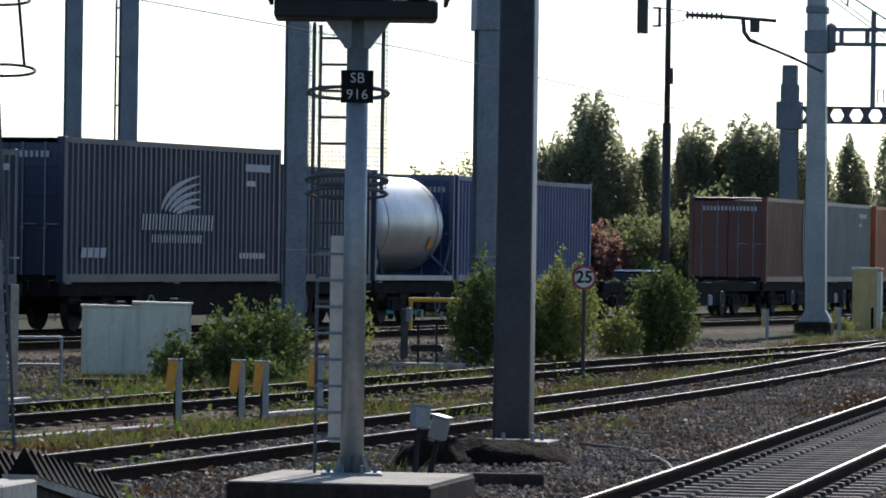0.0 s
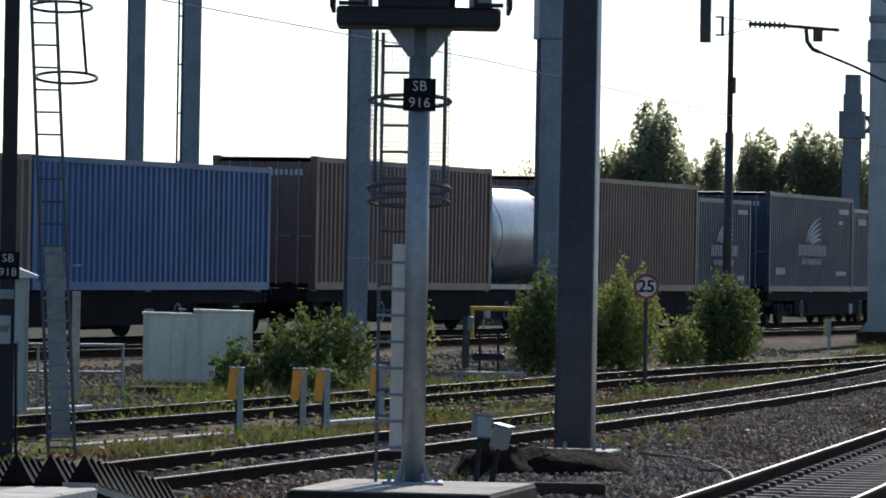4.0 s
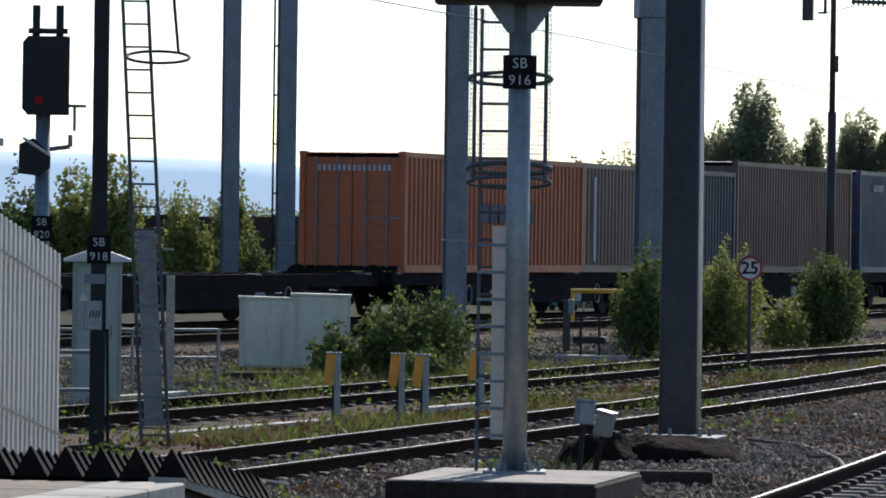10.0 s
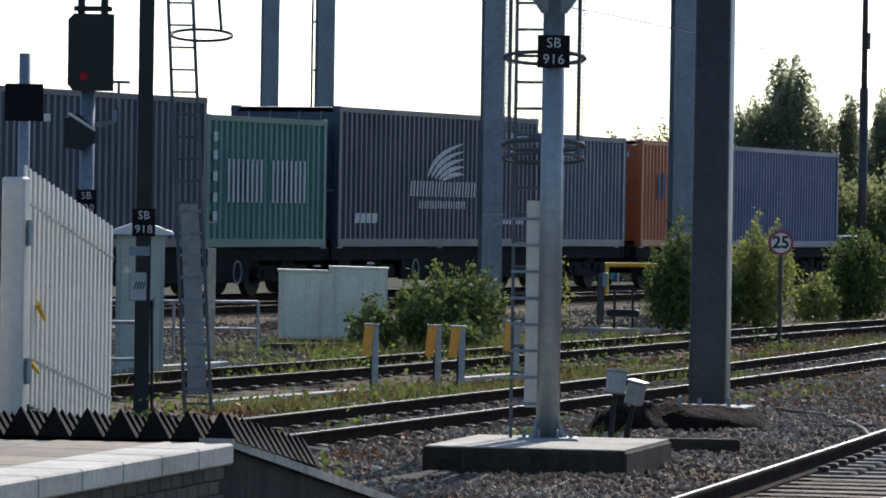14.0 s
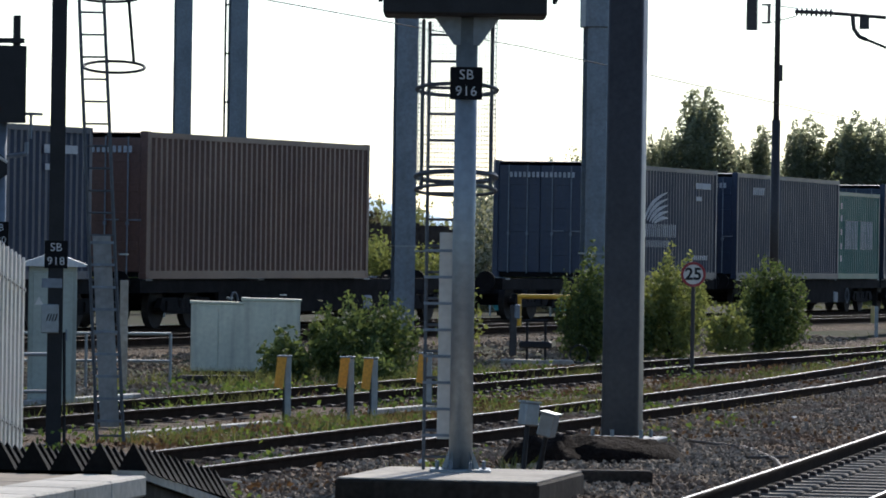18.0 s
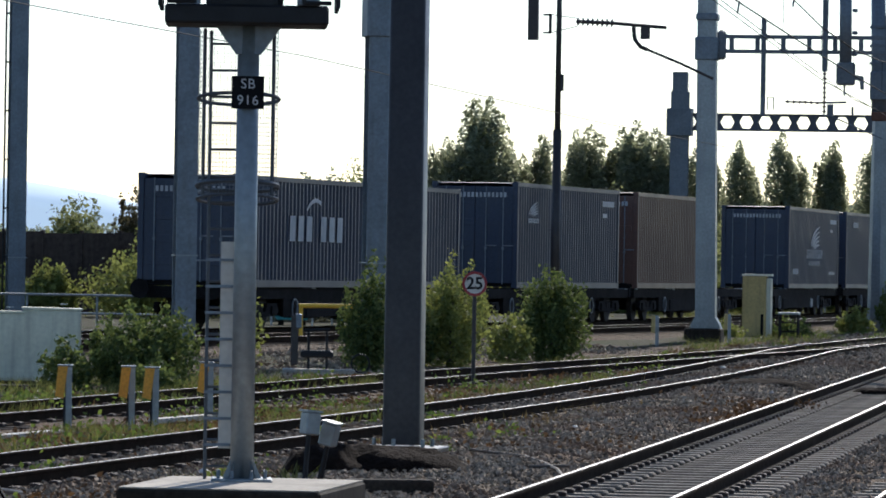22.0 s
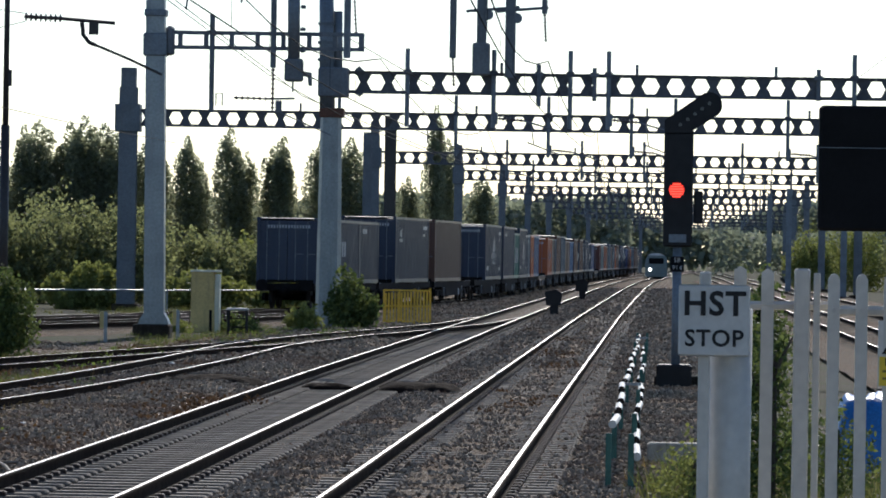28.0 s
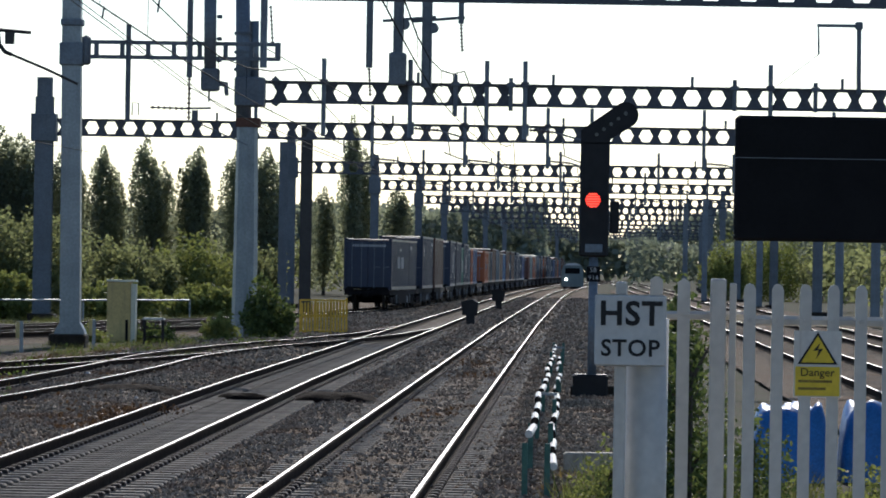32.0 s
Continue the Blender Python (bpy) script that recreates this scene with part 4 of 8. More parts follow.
def signal_on_slab():
    ob = thing("railway_signal", "galvanised signal post with caged ladder and black head", "signal", faced(-8.49, 45.25, 0.11))
    g = Geo().tube((0, 0, 0), (0, 0, 4.05), 0.105, 0.098, n=20)
    part("post", g, GALV, ob, smooth=True)
    g = Geo().box(-0.27, 0.27, -0.24, 0.24, 0.0, 0.03, bevel=0.008)
    part("base_plate", g, GALV, ob)
    for a in range(8):
        q = radians(22.5 + 45 * a)
        part("bolt", Geo().tube((math.cos(q) * 0.28 * 0.8, math.sin(q) * 0.28 * 0.8, 0.03), (math.cos(q) * 0.28 * 0.8, math.sin(q) * 0.28 * 0.8, 0.1), 0.018, n=6), GALV_D, ob)
    for a in range(8):
        q = radians(45 * a)
        g = Geo()
        c, s = math.cos(q), math.sin(q)
        g.add([(c * 0.1, s * 0.1, 0.03), (c * 0.17, s * 0.17, 0.03), (c * 0.1, s * 0.1, 0.2)], [(0, 1, 2)])
        g.add([(c * 0.1 - s * 0.008, s * 0.1 + c * 0.008, 0.03), (c * 0.17 - s * 0.008, s * 0.17 + c * 0.008, 0.03), (c * 0.1 - s * 0.008, s * 0.1 + c * 0.008, 0.2)], [(2, 1, 0)])
        part("gusset", g, GALV, ob)
    # funnel under the head
    part("bracket", Geo().extrude([(-0.11, 3.78), (0.11, 3.78), (0.3, 4.04), (-0.3, 4.04)], -0.08, 0.08), GALV_D, ob)
    plate_sign(ob, ["SB", "916"], 0.125, 0.285, 0.29, 3.44, -0.115)
    # platform and head
    part("platform", Geo().box(-0.74, 0.7, -0.45, 0.5, 4.03, 4.2, bevel=0.02), BLACK, ob)
    for sx in (-1, 1):
        x = sx * 0.78
        for y in (-0.5, 0.05, 0.55):
            part("guard_post", Geo().tube((x, y, 4.18), (x, y, 5.25), 0.02, n=6), BLACK, ob)
        for z in (4.22, 4.7, 5.22):
            part("guard_rail", Geo().tube((x, -0.5, z), (x, 0.55, z), 0.02, n=6), BLACK, ob)
        part("guard_rail", Geo().tube((x - 0.06 * sx, -0.5, 4.22), (x - 0.3 * sx, -0.5, 4.22), 0.02, n=6), BLACK, ob)
        part("guard_post", Geo().tube((x - 0.3 * sx, -0.5, 4.2), (x - 0.3 * sx, -0.5, 5.2), 0.02, n=6), BLACK, ob)
    part("side_box", Geo().box(0.42, 0.62, -0.48, -0.2, 4.2, 4.45, bevel=0.01), GALV_D, ob)
    hd = part("signal_head", Geo().box(-0.38, 0.3, -0.42, -0.1, 4.15, 5.6, bevel=0.05), BLACK, ob)
    for z, m in ((4.38, LENS_DARK), (4.75, MATT_BLACK), (5.1, MATT_BLACK)):
        part("lens", Geo().tube((-0.03, -0.45, z), (-0.03, -0.4, z), 0.11, n=18), m, hd)
        hood = Geo()
        k = 12
        v = []
        for i in range(k + 1):
            a = radians(-20 + 220 * i / k)
            for r, y0, y1 in ((0.13, -0.42, -0.68), (0.14, -0.42, -0.68)):
                v += [(-0.03 + math.cos(a) * r, y0, z + math.sin(a) * r), (-0.03 + math.cos(a) * r, y1, z + math.sin(a) * r)]
        f = []
        for i in range(k):
            a, b = i * 4, (i + 1) * 4
            f += [(a, a + 1, b + 1, b), (a + 3, a + 2, b + 2, b + 3), (a + 1, a + 3, b + 3, b + 1)]
        part("hood", hood.add(v, f), BLACK, hd)
    # ladder behind the post
    ld = part("ladder", Geo().tube((-0.33, 0.3, -0.05), (-0.33, 0.3, 4.0), 0.016, n=6).tube((0.02, 0.3, -0.05), (0.02, 0.3, 4.0), 0.018, n=6), CAGE, ob)
    for i in range(17):
        z = 0.12 + i * 0.235
        part("rung", Geo().tube((-0.33, 0.3, z), (0.02, 0.3, z), 0.013, n=6), CAGE, ld)
    brd = part("climb_guard", Geo().box(-0.215, -0.075, 0.262, 0.275, 0.28, 2.12), FENCE_WHITE, ob, "pale board over the rungs")
    for i in range(8):
        part("strap", Geo().box(-0.35, -0.06, 0.245, 0.26, 0.3 + i * 0.235, 0.325 + i * 0.235), GALV_D, brd)
    part("hook", Geo().ring((-0.36, 0.3, 1.95), 0.07, 0.008, 12, 0, 240), GALV_D, ob)
    for z, h in ((3.4, 0.024), (2.62, 0.03), (2.5, 0.02)):
        part("cage_hoop", Geo().pipe([(-0.08 + 0.36 * math.cos(a), 0.5 + 0.36 * math.sin(a), z - 0.045 * math.sin(a)) for a in (2 * math.pi * q / 28 for q in range(29))], h * 0.8), CAGE, ob)
    for i in range(5):
        a = radians(-32 + i * 61)
        c, s = math.cos(a), math.sin(a)
        part("cage_strap", Geo().tube((-0.08 + 0.36 * c, 0.5 + 0.36 * s, 2.5), (-0.08 + 0.36 * c, 0.5 + 0.36 * s, 4.02), 0.014, n=5), CAGE, ob)
    msh = Geo()
    for i in range(37):
        z = 2.55 + i * 0.04
        msh.ring((-0.08, 0.5, z), 0.352, 0.0015, 20, h=0.0018)
    for i in range(64):
        a = 2 * math.pi * i / 64
        msh.tube((-0.08 + 0.352 * math.cos(a), 0.5 + 0.352 * math.sin(a), 2.55), (-0.08 + 0.352 * math.cos(a), 0.5 + 0.352 * math.sin(a), 4.02), 0.0012, n=3, caps=False)
    m = part("cage_mesh", msh, GALV_D, ob, "fine wire mesh round the cage")
    tagged(m, kind="stuff")
    return ob


signal_on_slab()
# shade is painted on the footing's sides; a pale sheet gives its lit top
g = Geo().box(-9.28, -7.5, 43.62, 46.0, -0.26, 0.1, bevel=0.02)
solo("concrete_slab", g, [CONCRETE_D], "square concrete footing, its sides coloured near black for shade", "footing", m=pose(0, 0, 0))
solo("slab_top", Geo().box(-9.26, -7.52, 43.64, 45.98, 0.1035, 0.115), CONCRETE, "thin pale sheet for the lit top of the signal footing", "footing cap")

# ---------- big dark column with its mound ----------
ob = thing("dark_column", "tall dark steel column with a bolted foot", "column", faced(-8.91, 57.2, 0.0, -9))
g = Geo()
ring = [(sx * 0.15 + 0.06 * math.cos(radians(a)), sy * 0.15 + 0.06 * math.sin(radians(a))) for sx, sy, a0 in ((1, 1, 0), (-1, 1, 90), (-1, -1, 180), (1, -1, 270)) for a in range(a0, a0 + 91, 18)]
k = len(ring)
g.add([(px * (1 - 0.09 * z / 9.5), py * (1 - 0.09 * z / 9.5), z) for z in (0.02, 9.5) for px, py in ring], [(i, (i + 1) % k, k + (i + 1) % k, k + i) for i in range(k)] + [tuple(range(k, 2 * k))])
part("shaft", g, DARK_POLE, ob, smooth=True)
part("foot_plate", Geo().box(-0.46, 0.46, -0.42, 0.42, -0.06, 0.0, bevel=0.012), DARK_POLE, ob)
for a in range(6):
    q = radians(60 * a + 20)
    part("bolt", Geo().tube((0.33 * math.cos(q), 0.33 * math.sin(q), 0.0), (0.33 * math.cos(q), 0.33 * math.sin(q), 0.09), 0.025, n=6), GALV, ob)


def mound(name, x, y, rx, ry, h, material, label):
    """A low uneven heap."""
    v, f, n, m = [], [], 40, 12
    for j in range(m + 1):
        r = (j / m) ** 0.6
        for i in range(n):
            a = 2 * math.pi * i / n
            k = 1 + 0.25 * noise.noise((math.cos(a) * 1.3 + x, math.sin(a) * 1.3, r * 2))
            z = h * (1 - r ** 5) * (1 + 0.35 * noise.noise((math.cos(a) * r * 3, math.sin(a) * r * 3, 5 + x)) + 0.2 * noise.noise((math.cos(a) * r * 9, math.sin(a) * r * 9, x))) - 0.16 * r ** 3
            v.append((x + math.cos(a) * r * rx * k, y + math.sin(a) * r * ry * k, z - 0.15))
    for j in range(m):
        f += [(j * n + i, (j + 1) * n + i, (j + 1) * n + (i + 1) % n, j * n + (i + 1) % n) for i in range(n)]
    return solo(name, Geo().add(v, f), material, label, "mound", "structure", smooth=True)


SOIL = mat("dark_soil", (0.022, 0.015, 0.011), 0.95, 0, 3, 0.4, bump=0.05, fine=22, spec=0.04)
mound("mound_1", -8.45, 53.7, 0.95, 0.75, 0.25, SOIL, "heap of dark soil round the column's foot")
mound("mound_2", -9.15, 53.4, 0.55, 0.7, 0.26, SOIL, "low heap of dark soil")


# ---------- small grey boxes on stakes ----------
for x, y, z, lean, turn in ((-8.69, 49.6, 0.58, 5, 25), (-8.63, 49.9, 0.48, 13, -20)):
    ob = thing("trackside_box", "small grey steel box on a leaning dark stake", "box", faced(x, y, -0.2, turn) @ Matrix.Rotation(radians(lean), 4, "Y"), group="boxes beside the slab")
    part("stake", Geo().tube((0, 0.02, 0), (0, 0.02, z + 0.1), 0.025, n=6), BLACK, ob)
    part("case", Geo().box(-0.075, 0.075, -0.07, 0.09, z, z + 0.22, bevel=0.012), GALV, ob)
    part("lid", Geo().box(-0.085, 0.085, -0.08, 0.1, z + 0.22, z + 0.24), GALV, ob)
    part("cable", Geo().tube((0.03, 0.03, 0), (0.01, 0.03, z), 0.012, n=5), BLACK, ob)

# ---------- tall blue-grey columns ----------
def tall_column(x, y, w, d, h, label, z=-0.2, cable=False, head=None):
    ob = thing("steel_column", label, "column", faced(x, y, z, 12), group="tall steel columns")
    part("shaft", h_column(w, d, h), GALV_D, ob)
    part("foot_plate", Geo().box(-w * 0.8, w * 0.8, -d * 0.8, d * 0.8, 0, 0.05), GALV_D, ob)
    part("ledge", Geo().box(-w * 0.55, w * 0.55, -d * 0.6, d * 0.6, 2.0, 2.03), GALV, ob)
    if cable:
        g = Geo()
        for i in range(6):
            g.box(-w / 2 - 0.13, -w / 2, -0.03, 0.0, 2 + i * 1.4, 2.05 + i * 1.4)
        g.tube((-w / 2 - 0.13, -0.02, 0), (-w / 2 - 0.13, -0.02, h), 0.03, n=6)
        part("cable", g, BLACK, ob, "black cable held off the column")
    if head:
        part("head_bracket", Geo().box(-w * 0.62, w * 0.62, -d * 0.6, d * 0.6, head, h, bevel=0.02), GALV_D, ob)
    return ob


tall_column(-20.95, 104.9, 0.43, 0.36, 11, "tall blue-grey H-section steel column beside the freight line", z=0.0)
tall_column(-17.38, 107.6, 0.56, 0.5, 8.6, "blue-grey H-section column with a wide head", z=-0.1, head=6.75)
tall_column(-35.66, 145.7, 0.46, 0.4, 13, "tall blue-grey column behind the freight line")
tall_column(-34.12, 146.07, 0.5, 0.4, 13, "tall blue-grey column with a black cable", cable=True)
ob = thing("lighting_pole", "slim dark steel pole with a thicker foot", "pole", faced(-15.94, 126.0, -0.2))
part("shaft", Geo().tube((0, 0, 5.4), (0, 0, 11), 0.075, 0.06, n=10), DARK_POLE, ob, smooth=True)
part("lower_shaft", Geo().tube((0, 0, 0), (0, 0, 5.4), 0.115, 0.11, n=12), DARK_POLE, ob, smooth=True)
part("bracket", Geo().box(0.05, 0.14, -0.05, 0.05, 6.35, 6.75), DARK_POLE, ob)

# ---------- speed sign ----------
ob = thing("speed_sign", "round white speed board with red rim on a slim post", "speed sign", faced(-12.6, 88.6, -0.2))
part("post", Geo().tube((0, 0.03, 0), (0, 0.03, 1.95), 0.036, n=10), DARK_POLE, ob)
dsc = part("board", Geo().tube((0, 0, 1.83), (0, -0.01, 1.83), 0.205, n=36), WHITE_PAINT, ob)
rim = Geo()
k = 40
v = []
for i in range(k):
    a = 2 * math.pi * i / k
    for r, y in ((0.17, -0.011), (0.214, -0.011), (0.214, -0.018), (0.17, -0.018)):
        v.append((math.cos(a) * r, y, 1.83 + math.sin(a) * r))
part("rim", rim.add(v, [(i * 4 + q, ((i + 1) % k) * 4 + q, ((i + 1) % k) * 4 + (q + 1) % 4, i * 4 + (q + 1) % 4) for i in range(k) for q in range(4)]), RED, ob, "red rim")
lettering("character_row", "25", 0.29, dsc, Matrix.Translation((0, -0.014, 1.83)) @ Euler((radians(90), 0, 0)).to_matrix().to_4x4(), BLACK, 0.002, bold=0.008)

# ---------- cabinets ----------
def cabinet(x, y, w, d, h, label, turn=0):
    ob = thing("equipment_cabinet", label, "cabinet", faced(x, y, -0.22, turn), group="cream cabinets")
    part("plinth", Geo().box(-w / 2 + 0.02, w / 2 - 0.02, 0.02, d - 0.02, 0, 0.1), CONCRETE_D, ob)
    part("body", Geo().box(-w / 2, w / 2, 0, d, 0.1, h, bevel=0.015), CREAM, ob)
    part("roof", Geo().extrude([(-w / 2 - 0.02, h), (w / 2 + 0.02, h), (w / 2 + 0.02, h + 0.03), (-w / 2 - 0.02, h + 0.045)], -0.02, d + 0.02), CREAM, ob)
    for sx in (-1, 1):
        a, b = sorted((sx * 0.006, sx * (w / 2 - 0.02)))
        dr = part("door", Geo().box(a, b, -0.014, -0.002, 0.14, h - 0.05, bevel=0.004), CREAM, ob)
        part("handle", Geo().box(sx * 0.05 - 0.012, sx * 0.05 + 0.012, -0.03, -0.014, h * 0.5, h * 0.5 + 0.12), CREAM, dr)
    part("lifting_eye", Geo().ring((w * 0.2, d / 2, h + 0.1), 0.05, 0.01, 12), GALV, ob)
    return ob


cabinet(-20.27, 85.64, 0.93, 0.55, 1.24, "cream grey steel trackside cabinet with double doors")
cabinet(-19.4, 85.84, 0.98, 0.75, 1.3, "taller cream grey cabinet beside its neighbour")
solo("stone_block", Geo().box(-0.7, 0.7, -0.25, 0.25, 0, 0.16, bevel=0.05), CONCRETE_D, "long dark stained concrete block in the grass", "concrete block", m=faced(-19.3, 81.6, -0.24, 20))

# ---------- yellow-topped marker posts ----------
AMBER = mat("amber_paint", (0.80, 0.37, 0.03), 0.5, 0, 4, 0.2, streak=0.25)
def marker(x, y, h, bend, label):
    ob = thing("marker_post", label, "marker post", faced(x, y, -0.22), group="yellow marker posts")
    part("stem", Geo().box(0.0, 0.085, -0.03, 0.06, 0, h, bevel=0.01), GALV, ob)
    part("face", Geo().extrude([(-0.125, h - 0.37), (-0.02, h - 0.4), (0.03, h), (-0.09, h)], -0.065, 0.055), AMBER, ob, "amber yellow painted face")
    part("cap", Geo().box(-0.1, 0.095, -0.06, 0.065, h, h + 0.02, bevel=0.006), GALV, ob)
    part("back_strip", Geo().box(-0.02, 0.0, -0.04, 0.04, 0.0 if not bend else 0.14, h - 0.38), BLACK, ob)
    if bend:
        g = Geo()
        pts = [(-0.01, 0.18), (-0.03, 0.1), (-0.08, 0.04), (-0.16, 0.0), (-0.26, -0.01)]
        part("cable", g.pipe([(a, 0, b) for a, b in pts], 0.022), BLACK, ob)


marker(-14.06, 63.0, 0.9, False, "grey post with a yellow face beside the siding")
marker(-13.65, 64.85, 0.86, True, "grey post with a yellow face and bent black cable")
marker(-13.27, 64.5, 0.86, True, "grey post with a yellow face and bent black cable")
marker(-13.21, 67.8, 0.86, False, "grey post with a yellow face beside the siding")


# ---------- dark signal post with hooped ladder ----------
GUARD = mat("dull_grey_board", (0.27, 0.275, 0.265), 0.6, 0.2, 2, 0.2, streak=0.3)

def tilted_hoop(x, y, z, r, slope):
    """A round hoop of bar that rises towards its far side."""
    return Geo().pipe([(x + r * math.cos(a), y + r * math.sin(a), z + slope * r * math.sin(a)) for a in (2 * math.pi * i / 30 for i in range(31))], 0.018)


def old_signal():
    ob = thing("signal_post", "dark rusted steel signal post with a number plate", "signal post", faced(-14.73, 54.55, -0.2))
    part("post", h_column(0.165, 0.17, 8.0, 0.02), BLACK, ob)
    plate_sign(ob, ["SB", "918"], 0.125, 0.25, 0.3, 2.14, -0.09)
    part("clamp", Geo().box(-0.15, 0.07, -0.12, -0.085, 1.78, 1.88), GALV_D, ob)
    bx = part("lock_box", Geo().box(-0.15, 0.04, -0.16, -0.087, 1.29, 1.6, bevel=0.01), GALV, ob, "small grey box with a hatched label")
    g = Geo()
    for i in range(4):
        g.add([(-0.1 + i * 0.03, -0.162, 1.42), (-0.085 + i * 0.03, -0.162, 1.42), (-0.06 + i * 0.03, -0.162, 1.5), (-0.075 + i * 0.03, -0.162, 1.5)], [(0, 1, 2, 3)])
    part("hatching", g, BLACK, bx)
    part("foot", Geo().box(-0.3, 0.3, -0.3, 0.3, -0.05, 0.08, bevel=0.02), CONCRETE_D, ob)
    part("cable", Geo().tube((0.12, -0.03, 0.0), (0.1, -0.03, 1.3), 0.018, n=6), BLACK, ob)
    lad = thing("signal_ladder", "grey steel ladder with a top hoop and board over its rungs", "ladder", faced(-14.49, 55.45, -0.2))
    part("stile", Geo().tube((0.02, 0, 0), (-0.27, 0, 5.2), 0.02, n=6), CAGE, lad)
    part("stile", Geo().tube((0.31, 0, 0), (0.0, 0, 5.2), 0.02, n=6), CAGE, lad)
    for i in range(21):
        z = 0.15 + i * 0.245
        k = z / 5.2
        part("rung", Geo().tube((0.02 - 0.29 * k, 0, z), (0.31 - 0.31 * k, 0, z), 0.012, n=6), CAGE, lad)
    v = []
    for z in (0.25, 2.35):
        k = z / 5.2
        v += [(0.06 - 0.29 * k, -0.03, z), (0.27 - 0.31 * k, -0.03, z), (0.27 - 0.31 * k, -0.018, z), (0.06 - 0.29 * k, -0.018, z)]
    bd = part("climb_guard", Geo().add(v, [(0, 1, 5, 4), (1, 2, 6, 5), (2, 3, 7, 6), (3, 0, 4, 7), (3, 2, 1, 0), (4, 5, 6, 7)]), GUARD, lad, "dull grey board over the rungs")
    for i in range(9):
        z = 0.3 + i * 0.245
        k = z / 5.2
        part("strap", Geo().box(0.03 - 0.29 * k, 0.3 - 0.31 * k, -0.045, -0.03, z, z + 0.03), GALV_D, bd)
    part("hook", Geo().ring((0.26, 0.0, 2.15), 0.06, 0.01, 12, -120, 120), GALV, lad)
    for x, z in ((0.14, 4.22), (0.07, 5.0)):
        part("hoop", tilted_hoop(x, 0.34, z, 0.34, 0.22), BLACK, lad)
    part("hoop_strap", Geo().tube((0.36, 0.6, 4.27), (0.27, 0.6, 5.2), 0.018, n=6), BLACK, lad)
    return ob


old_signal()


def second_signal():
    ob = thing("railway_signal", "dark signal with a dim red light on a grey post", "signal", faced(-18.45, 65.44, -0.2))
    part("post", Geo().tube((0, 0, 0), (0, 0, 3.8), 0.095, n=14), GALV_D, ob, smooth=True)
    hd = part("signal_head", Geo().extrude([(-0.27, 3.88), (-0.2, 3.8), (0.33, 3.8), (0.33, 4.8), (-0.2, 4.8), (-0.27, 4.72)], -0.2, 0.1), BLACK, ob)
    part("lens", Geo().tube((-0.06, -0.24, 3.98), (-0.06, -0.2, 3.98), 0.055, n=16), mat("dim_red_lens", (0.12, 0.012, 0.012), 0.5, emit=(1, 0.03, 0.02), power=0.03, spec=0.1), hd, "dim red lamp")
    part("top_bracket", Geo().box(-0.2, 0.3, -0.15, 0.1, 4.84, 4.9).tube((-0.1, 0, 4.8), (-0.1, 0, 5.2), 0.05, n=8).tube((0.2, 0, 4.8), (0.2, 0, 5.2), 0.05, n=8), BLACK, ob)
    lo = part("repeater", Geo().extrude([(-0.3, 3.05), (-0.3, 3.42), (-0.12, 3.5), (0.1, 3.3), (0.1, 3.12), (-0.05, 3.02)], -0.3, -0.05), BLACK, ob)
    part("repeater_rim", Geo().tube((-0.25, -0.31, 3.5), (0.1, -0.31, 3.28), 0.02, n=6), WHITE_PAINT, lo)
    part("bracket", Geo().tube((0, 0, 3.35), (0.35, 0, 3.4), 0.03, n=6).tube((0.35, 0, 3.4), (0.35, 0, 3.55), 0.03, n=6), GALV_D, ob)
    part("side_arm", Geo().tube((0.4, 0, 3.6), (0.4, 0, 3.92), 0.02, n=6).tube((0.3, 0, 3.92), (0.55, 0, 3.92), 0.02, n=6), GALV_D, ob)
    plate_sign(ob, ["SB", "920"], 0.13, 0.26, 0.32, 2.35, -0.1)
    ob = thing("marker_board", "square black board on a grey tube", "board", faced(-16.98, 57.55, -0.2))
    part("tube", Geo().tube((0, 0, 0), (0, 0, 4.05), 0.07, n=12), GALV, ob, smooth=True)
    part("board", Geo().box(-0.225, 0.215, -0.1, -0.07, 3.27, 3.7, bevel=0.008), MATT_BLACK, ob)
    part("tag", Geo().box(0.225, 0.3, -0.1, -0.08, 3.27, 3.36), WHITE_PAINT, ob)


second_signal()

# ---------- cabin behind the fence ----------
ob = thing("relay_cabin", "narrow pale green relay cabin with a white gabled roof", "cabin", faced(-18.0, 66.6, -0.2))
part("body", Geo().box(-0.34, 0.3, 0, 1.4, 0.05, 1.95, bevel=0.012), mat("pale_green_sheet", (0.37, 0.40, 0.34), 0.55, 0, 2, 0.1, streak=0.3), ob)
part("plinth", Geo().box(-0.38, 0.34, -0.04, 1.44, 0, 0.06), CONCRETE_D, ob)
part("roof", Geo().extrude([(-0.46, 1.93), (0.42, 1.93), (0.42, 1.96), (-0.02, 2.12), (-0.46, 1.96)], -0.12, 1.52), PALE_ROOF, ob)
dr = part("door", Geo().box(-0.28, 0.24, -0.016, -0.002, 0.12, 1.86, bevel=0.004), mat("pale_green_door", (0.39, 0.42, 0.36), 0.5, 0, 2, 0.1), ob)
part("warning_triangle", Geo().add([(-0.26, -0.02, 1.42), (-0.14, -0.02, 1.42), (-0.2, -0.02, 1.53)], [(0, 1, 2)]), WHITE_PAINT, dr)
part("handle", Geo().box(0.15, 0.18, -0.04, -0.016, 0.95, 1.1), GALV_D, dr)


